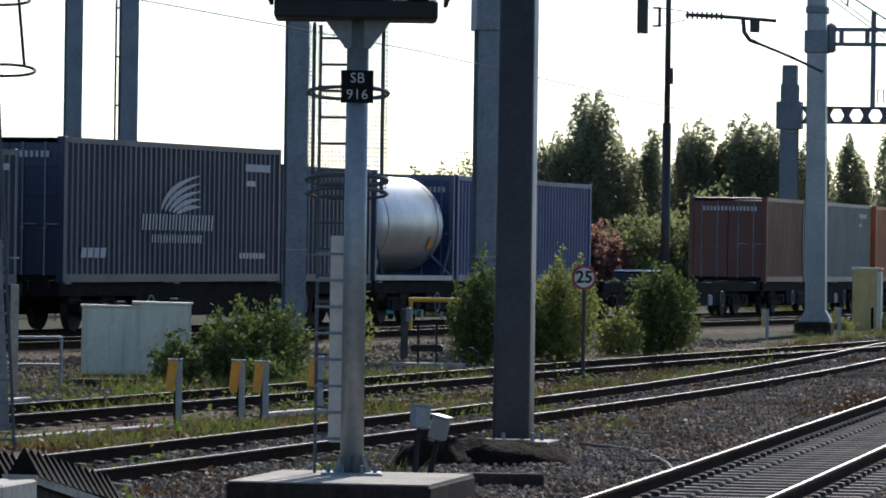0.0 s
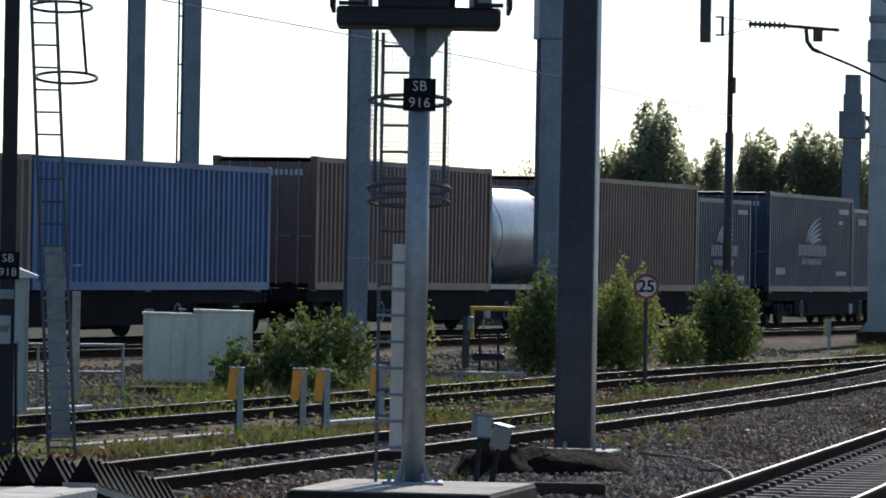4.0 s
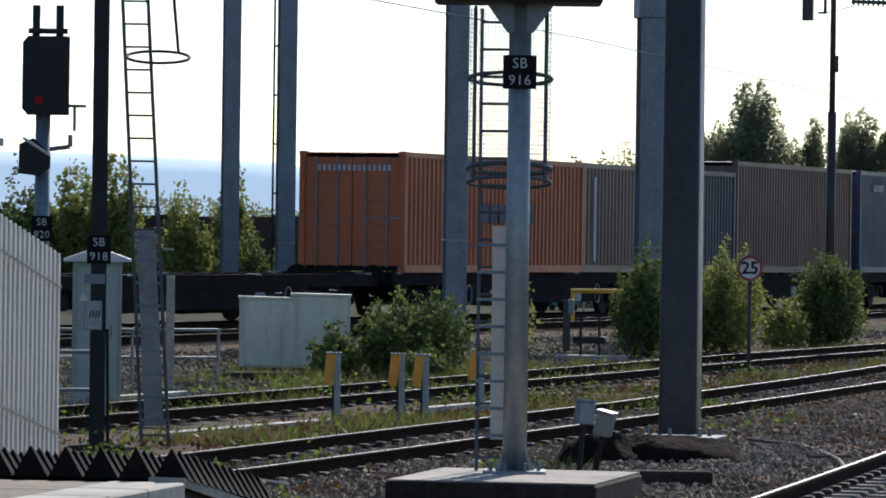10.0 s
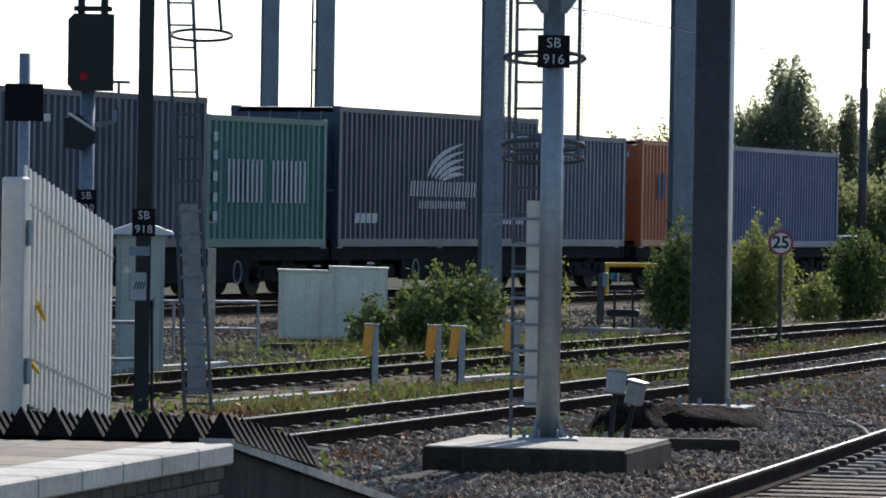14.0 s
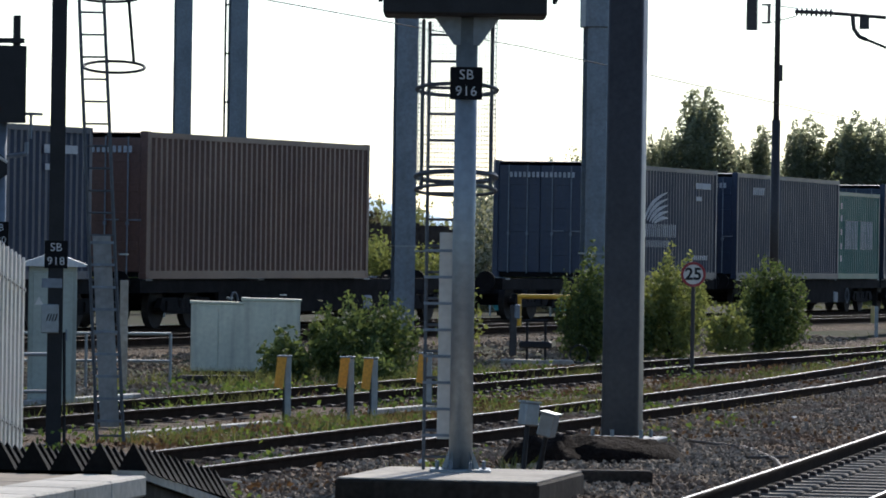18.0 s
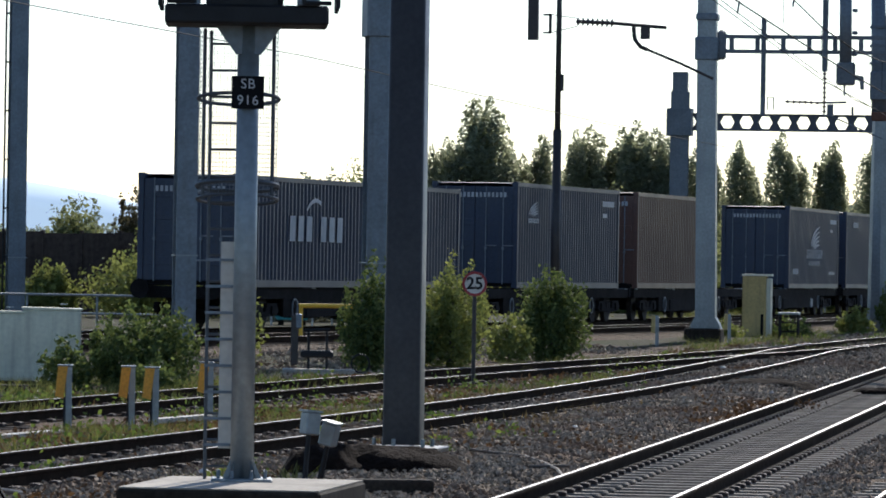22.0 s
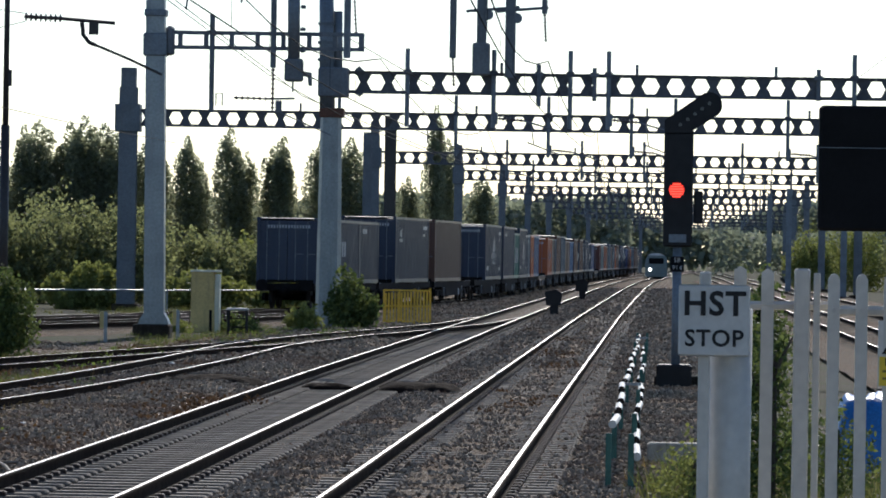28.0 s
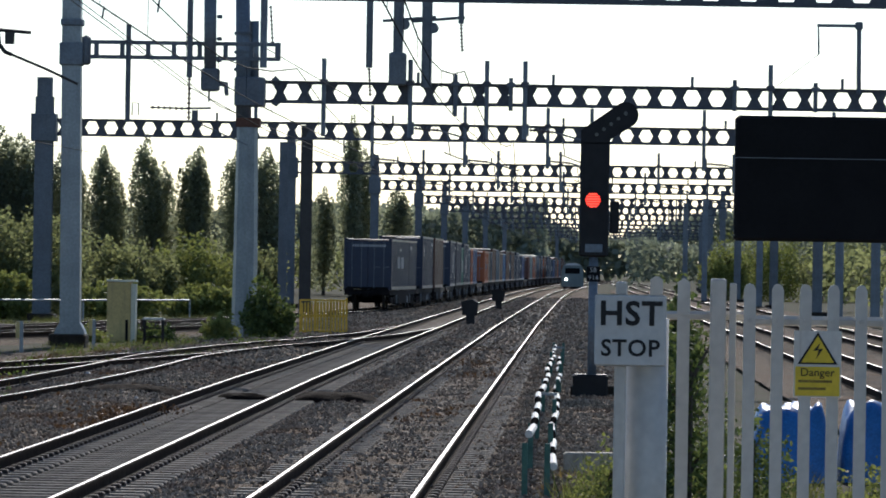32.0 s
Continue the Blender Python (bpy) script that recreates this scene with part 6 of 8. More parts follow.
def mast_on_plinth():
    ob = thing("overhead_mast", "pale galvanised mast on a dark concrete plinth with a ladder arm", "mast")
    x, y = -13.62, 140.4
    part("plinth", Geo().box(x - 0.55, x + 0.45, y - 0.5, y + 0.5, -0.3, 0.22, bevel=0.04), CONCRETE_D, ob)
    part("foot", Geo().extrude([(x - 0.42, 0.22), (x + 0.42, 0.22), (x + 0.38, 0.34), (x + 0.25, 0.55), (x - 0.25, 0.55), (x - 0.38, 0.34)], y - 0.3, y + 0.3), GALV, ob)
    v = []
    for z, h in ((0.5, 0.27), (9.8, 0.25)):
        v += [(x - h - 0.1 * z / 9.8, y - h, z), (x + h - 0.1 * z / 9.8, y - h, z), (x + h - 0.1 * z / 9.8, y + h, z), (x - h - 0.1 * z / 9.8, y + h, z)]
    part("shaft", Geo().add(v, [(0, 1, 5, 4), (1, 2, 6, 5), (2, 3, 7, 6), (3, 0, 4, 7), (4, 5, 6, 7)]), GALV, ob)
    part("sleeve", Geo().box(x - 0.4, x + 0.24, y - 0.31, y + 0.31, 7.48, 8.1, bevel=0.03), GALV_D, ob)
    part("sleeve_band", Geo().box(x - 0.38, x + 0.22, y - 0.3, y + 0.3, 8.55, 8.75, bevel=0.03), GALV_D, ob)
    part("clamp", Geo().box(x + 0.2, x + 0.42, y - 0.2, y + 0.2, 7.5, 8.3, bevel=0.06), MAST_D, ob)
    arm = Geo()
    arm.box(-13.3, -8.05, y - 0.1, y + 0.1, 8.08, 8.18)
    arm.box(-13.3, -8.05, y - 0.1, y + 0.1, 7.68, 7.78)
    for i in range(8):
        xx = -13.1 + i * 0.7
        arm.box(xx, xx + 0.12, y - 0.08, y + 0.08, 7.78, 8.08)
    arm.box(-8.17, -8.05, y - 0.1, y + 0.1, 7.78, 8.08)
    part("ladder_arm", arm, MAST_D, ob, "arm of two chords joined by short posts")
    for px, z0, z1, r in ((-12.16, 5.98, 8.62, 0.07), (-10.5, 7.2, 9.9, 0.08)):
        part("drop_tube", Geo().tube((px, y - 0.15, z0), (px, y - 0.15, z1), r, n=8), MAST_D, ob)
    part("clip_frame", Geo().box(-12.05, -12.02, y - 0.17, y - 0.13, 6.15, 6.5).box(-11.88, -11.85, y - 0.17, y - 0.13, 6.15, 6.5).box(-12.05, -11.85, y - 0.17, y - 0.13, 6.48, 6.5), MAST_D, ob)
    g = Geo()
    insulator(g, (-10.5, y - 0.15, 7.2), (-10.5, y - 0.15, 6.05), 0.07, 9)
    insulator(g, (-11.55, y - 0.15, 6.38), (-10.6, y - 0.15, 6.36), 0.06, 6)
    part("insulator", g, INSUL, ob)
    part("registration_arm", Geo().tube((-10.6, y - 0.15, 6.36), (-9.9, y - 0.15, 6.38), 0.03, n=6).box(-10.42, -10.25, y - 0.18, y - 0.12, 6.0, 6.32).tube((-10.3, y - 0.15, 6.0), (-8.9, y - 0.15, 5.4), 0.02, n=5), MAST_D, ob)
    sp = Geo()
    part("tension_tube", Geo().tube((-9.93, y - 0.3, 7.4), (-9.96, y - 0.3, 9.9), 0.17, n=12), GALV_D, ob, smooth=True)
    for z in (7.62, 8.2, 8.8, 9.35):
        part("tube_clip", Geo().box(-9.76, -9.62, y - 0.38, y - 0.22, z, z + 0.1, bevel=0.02), TENSION, ob)
    sp.box(-10.17, -9.67, y - 0.5, y - 0.1, 6.83, 7.45, bevel=0.05)
    part("weight_box", sp, TENSION, ob, "grey weight box")
    part("weight_lug", Geo().extrude([(-9.67, 7.12), (-9.44, 7.08), (-9.42, 6.72), (-9.52, 6.72), (-9.55, 6.95), (-9.67, 6.98)], y - 0.38, y - 0.22), TENSION, ob)
    part("weight_pin", Geo().tube((-9.95, y - 0.3, 6.83), (-9.95, y - 0.3, 6.55), 0.03, n=6), TENSION, ob)
    for x2, z2 in ((-12.9, 9.0), (-11.4, 9.2)):
        part("wire_clip", Geo().tube((x2, y, z2 - 0.25), (x2 + 0.05, y, z2 + 0.1), 0.03, n=5), MAST_D, ob)


mast_on_plinth()
ob = thing("overhead_mast", "pale tapered mast with a rust-stained collar", "mast")
x, y = -10.52, 165.7
part("lower_shaft", Geo().tube((x, y, -0.3), (x + 0.0, y, 6.6), 0.42, 0.34, n=8), GALV, ob)
part("collar", Geo().box(x - 0.36, x + 0.42, y - 0.36, y + 0.36, 6.55, 6.85, bevel=0.03), mat("rust_stained_collar", (0.14, 0.065, 0.04), 0.8, 0, 3, 0.3), ob)
part("upper_shaft", Geo().tube((x - 0.13, y, 6.85), (x - 0.22, y, 11), 0.25, 0.23, n=10), GALV_D, ob, smooth=True)
for z in (8.35, 8.9, 9.5):
    part("shaft_band", Geo().tube((x - 0.18, y, z), (x - 0.18, y, z + 0.09), 0.29, n=10), MAST_D, ob)
part("side_shaft", Geo().tube((x + 0.18, y + 0.1, 8.1), (x + 0.16, y + 0.1, 9.95), 0.15, n=10), GALV_D, ob, smooth=True)
g = Geo()
insulator(g, (x + 0.68, y, 10.45), (x + 0.76, y, 9.2), 0.06, 9)
part("hanging_insulator", g, INSUL, ob)
part("beam_seat", Geo().box(x - 0.42, x + 0.55, y - 0.4, y + 0.4, 7.2, 8.15, bevel=0.05), MAST_D, ob)
part("bracket", Geo().extrude([(x + 0.72, 8.05), (x + 1.04, 8.05), (x + 0.87, 8.22)], y - 0.03, y + 0.03).extrude([(x + 0.72, 7.345), (x + 1.04, 7.345), (x + 0.9, 7.22)], y - 0.03, y + 0.03), MAST_D, ob)
ob = thing("overhead_mast", "dark twin-tube mast beside the freight line", "mast")
part("shaft", h_column(0.55, 0.5, 9.2), DARK_POLE, ob).matrix_basis = pose(-12.97, 249.7, -0.3)
part("side_shaft", h_column(0.4, 0.4, 8.4), MAST_D, ob).matrix_basis = pose(-14.1, 250.2, -0.3)
part("stay", Geo().tube((-14.1, 250, 8.0), (-12.97, 249.7, 8.3), 0.04, n=6).tube((-12.97, 249.7, 8.3), (-11.2, 249.7, 8.3), 0.04, n=6).tube((-11.2, 249.7, 8.3), (-11.2, 249.7, 7.6), 0.04, n=6), MAST_D, ob)

# arm of the nearest gantry, over the sidings
ob = thing("registration_assembly", "dark drop post with insulator and bowed arm", "registration arm")
y = 108.95
part("drop_post", Geo().box(-14.44, -14.22, y - 0.08, y + 0.08, 6.68, 7.76), DARK_POLE, ob)
part("clip_frame", Geo().box(-14.0, -13.94, y - 0.03, y + 0.03, 6.82, 7.24).box(-14.12, -13.94, y - 0.03, y + 0.03, 7.2, 7.24).box(-14.12, -13.94, y - 0.03, y + 0.03, 6.82, 6.86), DARK_POLE, ob)
g = Geo()
insulator(g, (-13.42, y, 7.08), (-12.6, y, 7.05), 0.1, 8)
part("insulator", g, INSUL, ob)
part("stay_wires", Geo().tube((-13.95, y, 7.22), (-13.4, y, 7.15), 0.012, n=4).tube((-13.95, y, 6.84), (-13.4, y, 6.98), 0.012, n=4), DARK_POLE, ob)
part("arm", Geo().tube((-12.6, y, 7.05), (-11.5, y, 6.97), 0.04, n=8), DARK_POLE, ob)
hook = Geo()
pts = [(-12.2, 6.98), (-12.17, 6.72), (-12.05, 6.56), (-11.9, 6.5)]
hook.pipe([(a, y, b) for a, b in pts], 0.05)
hook.box(-12.05, -11.85, y - 0.03, y + 0.03, 6.72, 6.98)
part("hook", hook, DARK_POLE, ob)
part("bowed_arm", Geo().tube((-11.9, y, 6.5), (-11.2, y, 6.22), 0.03, n=6).tube((-11.2, y, 6.22), (-10.5, y, 5.9), 0.03, n=6), DARK_POLE, ob)


# tensioning tubes on the second gantry
for x, z0, z1, r, w in ((-6.66, 8.5, 10.9, 0.11, 0), (-5.75, 8.0, 10.9, 0.16, 0.28), (-4.83, 7.9, 10.9, 0.17, 0), (-3.75, 9.95, 10.9, 0.09, 0)):
    ob = thing("tensioner", "grey tensioning tube standing over the gantry beam", "tensioner", pose(x, 165.5, 0), group="tensioning tubes")
    part("tube", Geo().tube((0, 0, z0), (0.0, 0, z1), r, n=10), TENSION, ob)
    if w:
        part("housing", Geo().box(-w, w, -0.25, 0.25, z0 - 0.05, z0 + 1.0, bevel=0.05), TENSION, ob)
    if r < 0.12:
        g = Geo()
        insulator(g, (0, 0, z0), (0.05, 0, z0 - 0.9), 0.07, 8)
        part("insulator", g, INSUL, ob)
    else:
        part("pulley", Geo().tube((0.2, 0.1, z0 + 1.9), (0.2, -0.1, z0 + 1.9), 0.17, n=14), TENSION, ob)
        part("cross_bar", Geo().tube((-0.5, 0, z1 - 0.9), (1.2, 0, z1 - 0.75), 0.05, n=6), TENSION, ob)

# bracket standing on the second gantry's far end
ob = thing("wire_bracket", "slim dark post with a side arm on the gantry beam", "bracket", pose(0, 165.6, 0))
part("post", Geo().tube((8.93, 0, 7.9), (8.91, 0, 10.15), 0.075, n=8), MAST_D, ob)
part("post_cap", Geo().box(8.79, 9.03, -0.1, 0.1, 9.95, 10.2, bevel=0.03), MAST_D, ob)
part("arm", Geo().box(7.58, 8.85, -0.04, 0.04, 10.02, 10.12), MAST_D, ob)
part("hanger", Geo().tube((7.62, 0, 10.02), (7.64, 0, 9.15), 0.03, n=6), MAST_D, ob)
part("stay_wire", Geo().tube((7.64, 0, 9.15), (6.3, 0, 8.1), 0.012, n=4), WIRE, ob)
for x, z0, z1 in ((-3.9, 7.0, 8.34), (4.99, 7.3, 8.3), (7.56, 7.3, 8.24), (-2.13, 7.2, 8.25)):
    ob = thing("beam_clamp", "short dark tube clamped across the gantry beam", "clamp", pose(x, 165.6, 0), group="clamps on the gantry beam")
    part("tube", Geo().tube((0, -0.02, z0), (0, -0.02, z1), 0.07, n=8), MAST_D, ob)
    part("strap", Geo().box(-0.14, 0.14, -0.1, 0.04, 7.95, 8.1, bevel=0.02), MAST_D, ob)

# ---------- wires ----------
def wire(name, pts, r, label):
    return solo(name, Geo().pipe(pts, r, 4), WIRE, label, "wire", group="overhead wires")


GANTRY_Y = [52, 109, 166, 213, 292, 351, 423, 482, 541, 600, 660]
for nm, line in (("contact_wire", A_LINE), ("contact_wire", B_LINE)):
    pts, top = [], []
    dr = Geo()
    for y0, y1 in zip(GANTRY_Y, GANTRY_Y[1:]):
        m = max(3, int((y1 - y0) / 8))
        for i in range(m):
            k = i / m
            y = y0 + (y1 - y0) * k
            x = float(np.interp(y, line[:, 1], line[:, 0])) + 0.2 * math.sin(y * 0.05)
            zt = 5.15 + 1.15 - 0.75 * 4 * k * (1 - k)
            pts.append((x, y, 5.15))
            top.append((x, y, zt))
            if i:
                dr.tube((x, y, 5.15), (x, y, zt), 0.006, n=3, caps=False)
    wire("contact_wire", pts, 0.012, "thin dark contact wire over a main line")
    wire("catenary_wire", top, 0.013, "sagging carrier wire over a main line")
    solo("dropper_wires", dr, WIRE, "short upright wires between two overhead wires", "wire", "stuff")
wire("feeder_wire", [(-19.5, 30, 5.75), (-15.3, 87, 5.45), (-14.0, 120, 5.2), (-13.2, 141, 5.15)], 0.008, "thin feeder wire over the sidings")
wire("feeder_wire", [(-13.0, 60, 9.6), (-12.2, 109, 8.9), (-11.4, 165, 7.2), (-9.6, 213, 6.6), (-7.5, 292, 6.3)], 0.016, "feeder wire descending along the masts")
wire("feeder_wire", [(-11.5, 60, 8.6), (-11.0, 109, 7.9), (-10.6, 140, 7.0), (-9.6, 166, 6.3), (-8.0, 213, 5.9)], 0.014, "feeder wire descending along the masts")
wire("feeder_wire", [(-8.4, 140, 8.0), (-6.5, 150, 7.0), (-5.6, 166, 6.3)], 0.014, "slack wire between mast and gantry")

# ---------- colour light signal with a bent top ----------
ob = thing("railway_signal", "black signal with a bent route arm and a lit red lamp", "signal", pose(0.34, 96.0, -0.2))
part("post", Geo().tube((0, 0, 0), (0, 0, 2.7), 0.085, n=12), GALV_D, ob, smooth=True)
part("base_box", Geo().box(-0.35, 0.3, -0.3, 0.3, 0, 0.45, bevel=0.03), BLACK, ob)
hd = part("signal_head", Geo().box(-0.27, 0.27, -0.16, 0.12, 2.62, 4.75, bevel=0.03), BLACK, ob)
part("tail_panel", Geo().box(-0.16, 0.16, -0.172, -0.163, 2.7, 2.85), GALV_D, hd)
part("side_box", Geo().box(0.29, 0.46, -0.05, 0.2, 3.05, 3.65, bevel=0.02), BLACK, ob)
rt = Geo()
cx, cz, r = 0.55, 5.24, 0.24
arc = [(cx + r * math.cos(radians(a)), cz + r * math.sin(radians(a))) for a in range(-45, 136, 20)]
rt.extrude([(-0.27, 4.7), (0.27, 4.7), (0.27, 4.78)] + arc + [(-0.27, 4.95)], -0.16, 0.12)
arm = part("route_arm", rt, BLACK, ob, "bent arm with a row of unlit lamps")
for i in range(5):
    q = Vector((0.02, 0, 4.87)).lerp(Vector((0.55, 0, 5.27)), i / 4)
    part("lamp", Geo().tube((q.x, -0.175, q.z), (q.x, -0.16, q.z), 0.035, n=10), mat("dull_lens", (0.1, 0.1, 0.09), 0.3) if i == 0 else bpy.data.materials["dull_lens"], arm)
lens = part("lens_bowl", Geo().tube((-0.03, -0.175, 3.66), (-0.03, -0.162, 3.66), 0.14, n=22), LENS_DARK, hd)
for i in range(6):
    z = 3.66 + (i - 2.5) * 0.045
    w = math.sqrt(max(0.0, 0.135 ** 2 - (z - 3.66) ** 2))
    part("lamp_row", Geo().box(-0.03 - w, -0.03 + w, -0.19, -0.175, z - 0.013, z + 0.013), RED_LAMP, lens, "lit red lamp row")
hood = Geo()
k = 14
v = []
for i in range(k + 1):
    a = radians(-15 + 210 * i / k)
    for rr, y0, y1 in ((0.15, -0.16, -0.42), (0.16, -0.16, -0.42)):
        v += [(-0.03 + math.cos(a) * rr, y0, 3.66 + math.sin(a) * rr), (-0.03 + math.cos(a) * rr, y1, 3.66 + math.sin(a) * rr)]
f = []
for i in range(k):
    a, b = i * 4, (i + 1) * 4
    f += [(a, a + 1, b + 1, b), (a + 3, a + 2, b + 2, b + 3), (a + 1, a + 3, b + 3, b + 1)]
part("hood", hood.add(v, f), BLACK, hd)
plate_sign(ob, ["SB", "914"], 0.12, 0.25, 0.28, 2.3, -0.1)

# ---------- stop board on its white post ----------
ob = thing("stop_board", "grey-white stop board with black words on a white post", "stop board", pose(0.26, 24.0, 0.0))
part("post", Geo().tube((0.08, 0.16, 0.2), (0.08, 0.16, 1.95), 0.1, n=24), FENCE_WHITE, ob, smooth=True)
part("side_post", Geo().box(-0.07, -0.015, 0.004, 0.06, 0.2, 2.12, bevel=0.008), FENCE_WHITE, ob)
bd = part("board", Geo().box(-0.165, 0.165, -0.02, 0.0, 1.73, 2.06, bevel=0.008), mat("grey_white_board", (0.58, 0.57, 0.53), 0.5, 0, 3, 0.08), ob)
up = Euler((radians(90), 0, 0)).to_matrix().to_4x4()
lettering("word", "HST", 0.155, bd, Matrix.Translation((0.0, -0.023, 1.968)) @ up, BLACK, 0.001, 1.08, 0.004)
lettering("word", "STOP", 0.108, bd, Matrix.Translation((0.0, -0.023, 1.81)) @ up, BLACK, 0.001, 1.08, 0.0022)

# ---------- near palisade with warning board ----------
fr = palisade("palisade_fence", ((0.83, 24.63), (3.6125, 24.9)), lambda x, y: 0.72, 1.4, "white palisade fence at the end of the platform", step=0.1325, w=0.056, rails=(0.12, 0.875))
for x, z in ((0.39, 2.15), (0.52, 2.14)):
    part("pale", Geo().extrude([(x - 0.03, 0.72), (x + 0.03, 0.72), (x + 0.03, z - 0.02), (x, z), (x - 0.03, z - 0.02)], 24.75, 24.762), FENCE_WHITE, fr)
part("rail", Geo().tube((0.3, 24.78, 1.96), (0.85, 24.75, 1.965), 0.022, n=6), FENCE_WHITE, fr)
part("slim_pale", Geo().box(0.735, 0.768, 24.66, 24.675, 0.72, 2.12, bevel=0.004), FENCE_WHITE, fr)
part("post", Geo().box(0.645, 0.72, 24.66, 24.74, 0.3, 2.14, bevel=0.008), FENCE_WHITE, fr)
ws = thing("warning_board", "yellow danger board with a black bolt on the fence", "warning board", pose(1.155, 24.652, 0.0))
part("backing", Geo().box(-0.112, 0.112, -0.004, 0.0, 1.585, 1.9), WHITE_PAINT, ws)
tri = part("triangle", Geo().add([(-0.095, -0.007, 1.742), (0.095, -0.007, 1.742), (0.0, -0.007, 1.895)], [(0, 1, 2)]), BLACK, ws)
YB = mat("bright_yellow", (0.72, 0.52, 0.02), 0.5, 0, 4, 0.08)
part("triangle_face", Geo().add([(-0.078, -0.01, 1.75), (0.078, -0.01, 1.75), (0.0, -0.01, 1.877)], [(0, 1, 2)]), YB, tri)
part("bolt_mark", Geo().add([(0.012, -0.013, 1.845), (-0.022, -0.013, 1.805), (0.004, -0.013, 1.808), (-0.008, -0.013, 1.765), (0.024, -0.013, 1.815), (0.0, -0.013, 1.813)], [(0, 1, 2, 5), (2, 3, 4, 5)]), BLACK, tri)
tx = part("text_panel", Geo().box(-0.105, 0.105, -0.008, -0.004, 1.592, 1.73), YB, ws)
lettering("word", "Danger", 0.055, tx, Matrix.Translation((0, -0.01, 1.702)) @ up, BLACK, 0.0008)
g = Geo()
for z, w in ((1.655, 0.16), (1.62, 0.13)):
    g.box(-0.09, -0.09 + w, -0.0095, -0.008, z, z + 0.012)
part("text_bar", g, mat("brown_bar", (0.25, 0.17, 0.02), 0.6), tx)

# ---------- black screen seen from its back ----------
ob = thing("platform_screen", "large matt black screen on a steel post", "screen", pose(1.32, 22.0, 0.0))
part("case", Geo().box(-0.65, 0.65, 0, 0.14, 2.305, 2.835, bevel=0.012), MATT_BLACK, ob)
part("seam", Geo().box(-0.65, 0.65, -0.003, 0.0, 2.655, 2.658), TENSION, ob)
part("post", Geo().tube((0.5, 0.1, 0.8), (0.5, 0.1, 2.305), 0.05, n=10), GALV_D, ob)

# ---------- striped hose barrier beside the line ----------
ob = thing("striped_barrier", "black and white striped tubes on short green stakes", "barrier")
for k, (x0, x1, z0, z1, ya, yb, s) in enumerate([(-0.46, -0.44, 0.42, 0.28, 55, 128, 0.0), (-0.22, -0.30, 0.16, 0.2, 53, 118, 2.0)]):
    y = ya
    i = 0
    while y < yb:
        q0, q1 = (y - ya) / (yb - ya), (min(yb, y + 2.7) - ya) / (yb - ya)
        wob = lambda q: 0.022 * math.sin(q * 19 + k) + 0.014 * math.sin(q * 43 + k * 2)
        a = (x0 + (x1 - x0) * q0 + wob(q0), y, z0 + (z1 - z0) * q0 + 0.6 * wob(q0 + 0.1))
        b = (x0 + (x1 - x0) * q1 + wob(q1), min(yb, y + 2.7), z0 + (z1 - z0) * q1 + 0.6 * wob(q1 + 0.1))
        part("tube", Geo().tube(a, b, 0.044, n=8), WHITE_PAINT if i % 2 == 0 else STRIPE, ob)
        y += 2.7
        i += 1
GREEN_STAKE = mat("green_stake", (0.06, 0.16, 0.12), 0.6)
for y in (53, 60, 71, 84, 98, 112, 126):
    for x in (-0.48, -0.25):
        part("stake", Geo().box(x - 0.03, x + 0.03, y - 0.02, y + 0.02, -0.25, 0.4, bevel=0.006), GREEN_STAKE, ob)
for y in (74, 118):
    part("cross_bar", Geo().box(-0.5, -0.22, y - 0.02, y + 0.02, 0.38, 0.42), GALV, ob)
solo("cable_trough", Geo().box(-0.1, 3.0, 60.0, 60.35, -0.24, 0.06, bevel=0.02), CONCRETE, "grey concrete trough with a dark side", "cable trough")
solo("cable_trough", Geo().box(-0.05, 2.2, 96.5, 96.9, -0.24, 0.02, bevel=0.02), CONCRETE_D, "dark concrete trough across the ballast", "cable trough")


def tarp(x, y, w, d, h, seed):
    """Sacks under a blue sheet: a draped, folded heap."""
    v, f, n, m = [], [], 26, 12
    for j in range(m + 1):
        for i in range(n + 1):
            u, q = i / n * 2 - 1, j / m * 2 - 1
            z = h * (1 - abs(u) ** 12) * (1 - abs(q) ** 8) * (0.92 + 0.16 * noise.noise((u * 2 + seed, q * 2, 1))) + 0.03 * noise.noise((u * 9, q * 7, seed))
            v.append((x + u * w / 2, y + q * d / 2, z - 0.25))
    f = [(j * (n + 1) + i, j * (n + 1) + i + 1, (j + 1) * (n + 1) + i + 1, (j + 1) * (n + 1) + i) for j in range(m) for i in range(n)]
    return solo("covered_heap", Geo().add(v, f), BLUE_TARP, "heap under a crumpled blue plastic sheet", "covered heap", smooth=True)


tarp(2.52, 60.5, 0.92, 1.4, 0.95, 1)
tarp(3.6, 60.8, 1.0, 1.3, 0.98, 5)

# ---------- yellow cage, cream box, stools, ground signals ----------
ob = thing("yellow_enclosure", "yellow slatted guard rail enclosure", "enclosure", pose(-8.5, 176.0, -0.15, 0, 0, 3))
for x in (-0.78, -0.26, 0.26, 0.78):
    part("post", Geo().box(x - 0.03, x + 0.03, -0.03, 0.03, 0, 1.2 + 0.05 * x), YELLOW, ob)
for i in range(15):
    x = -0.76 + i * 0.108
    part("slat", Geo().box(x, x + 0.07, -0.012, 0.012, 0.06, 1.1 + 0.05 * x), YELLOW, ob)
for z in (0.1, 0.62, 1.15):
    part("rail", Geo().box(-0.8, 0.8, -0.035, 0.03, z - 0.03, z + 0.03), YELLOW, ob)
part("side_panel", Geo().box(0.76, 0.8, 0.0, 1.8, 0.1, 1.15), YELLOW, ob)
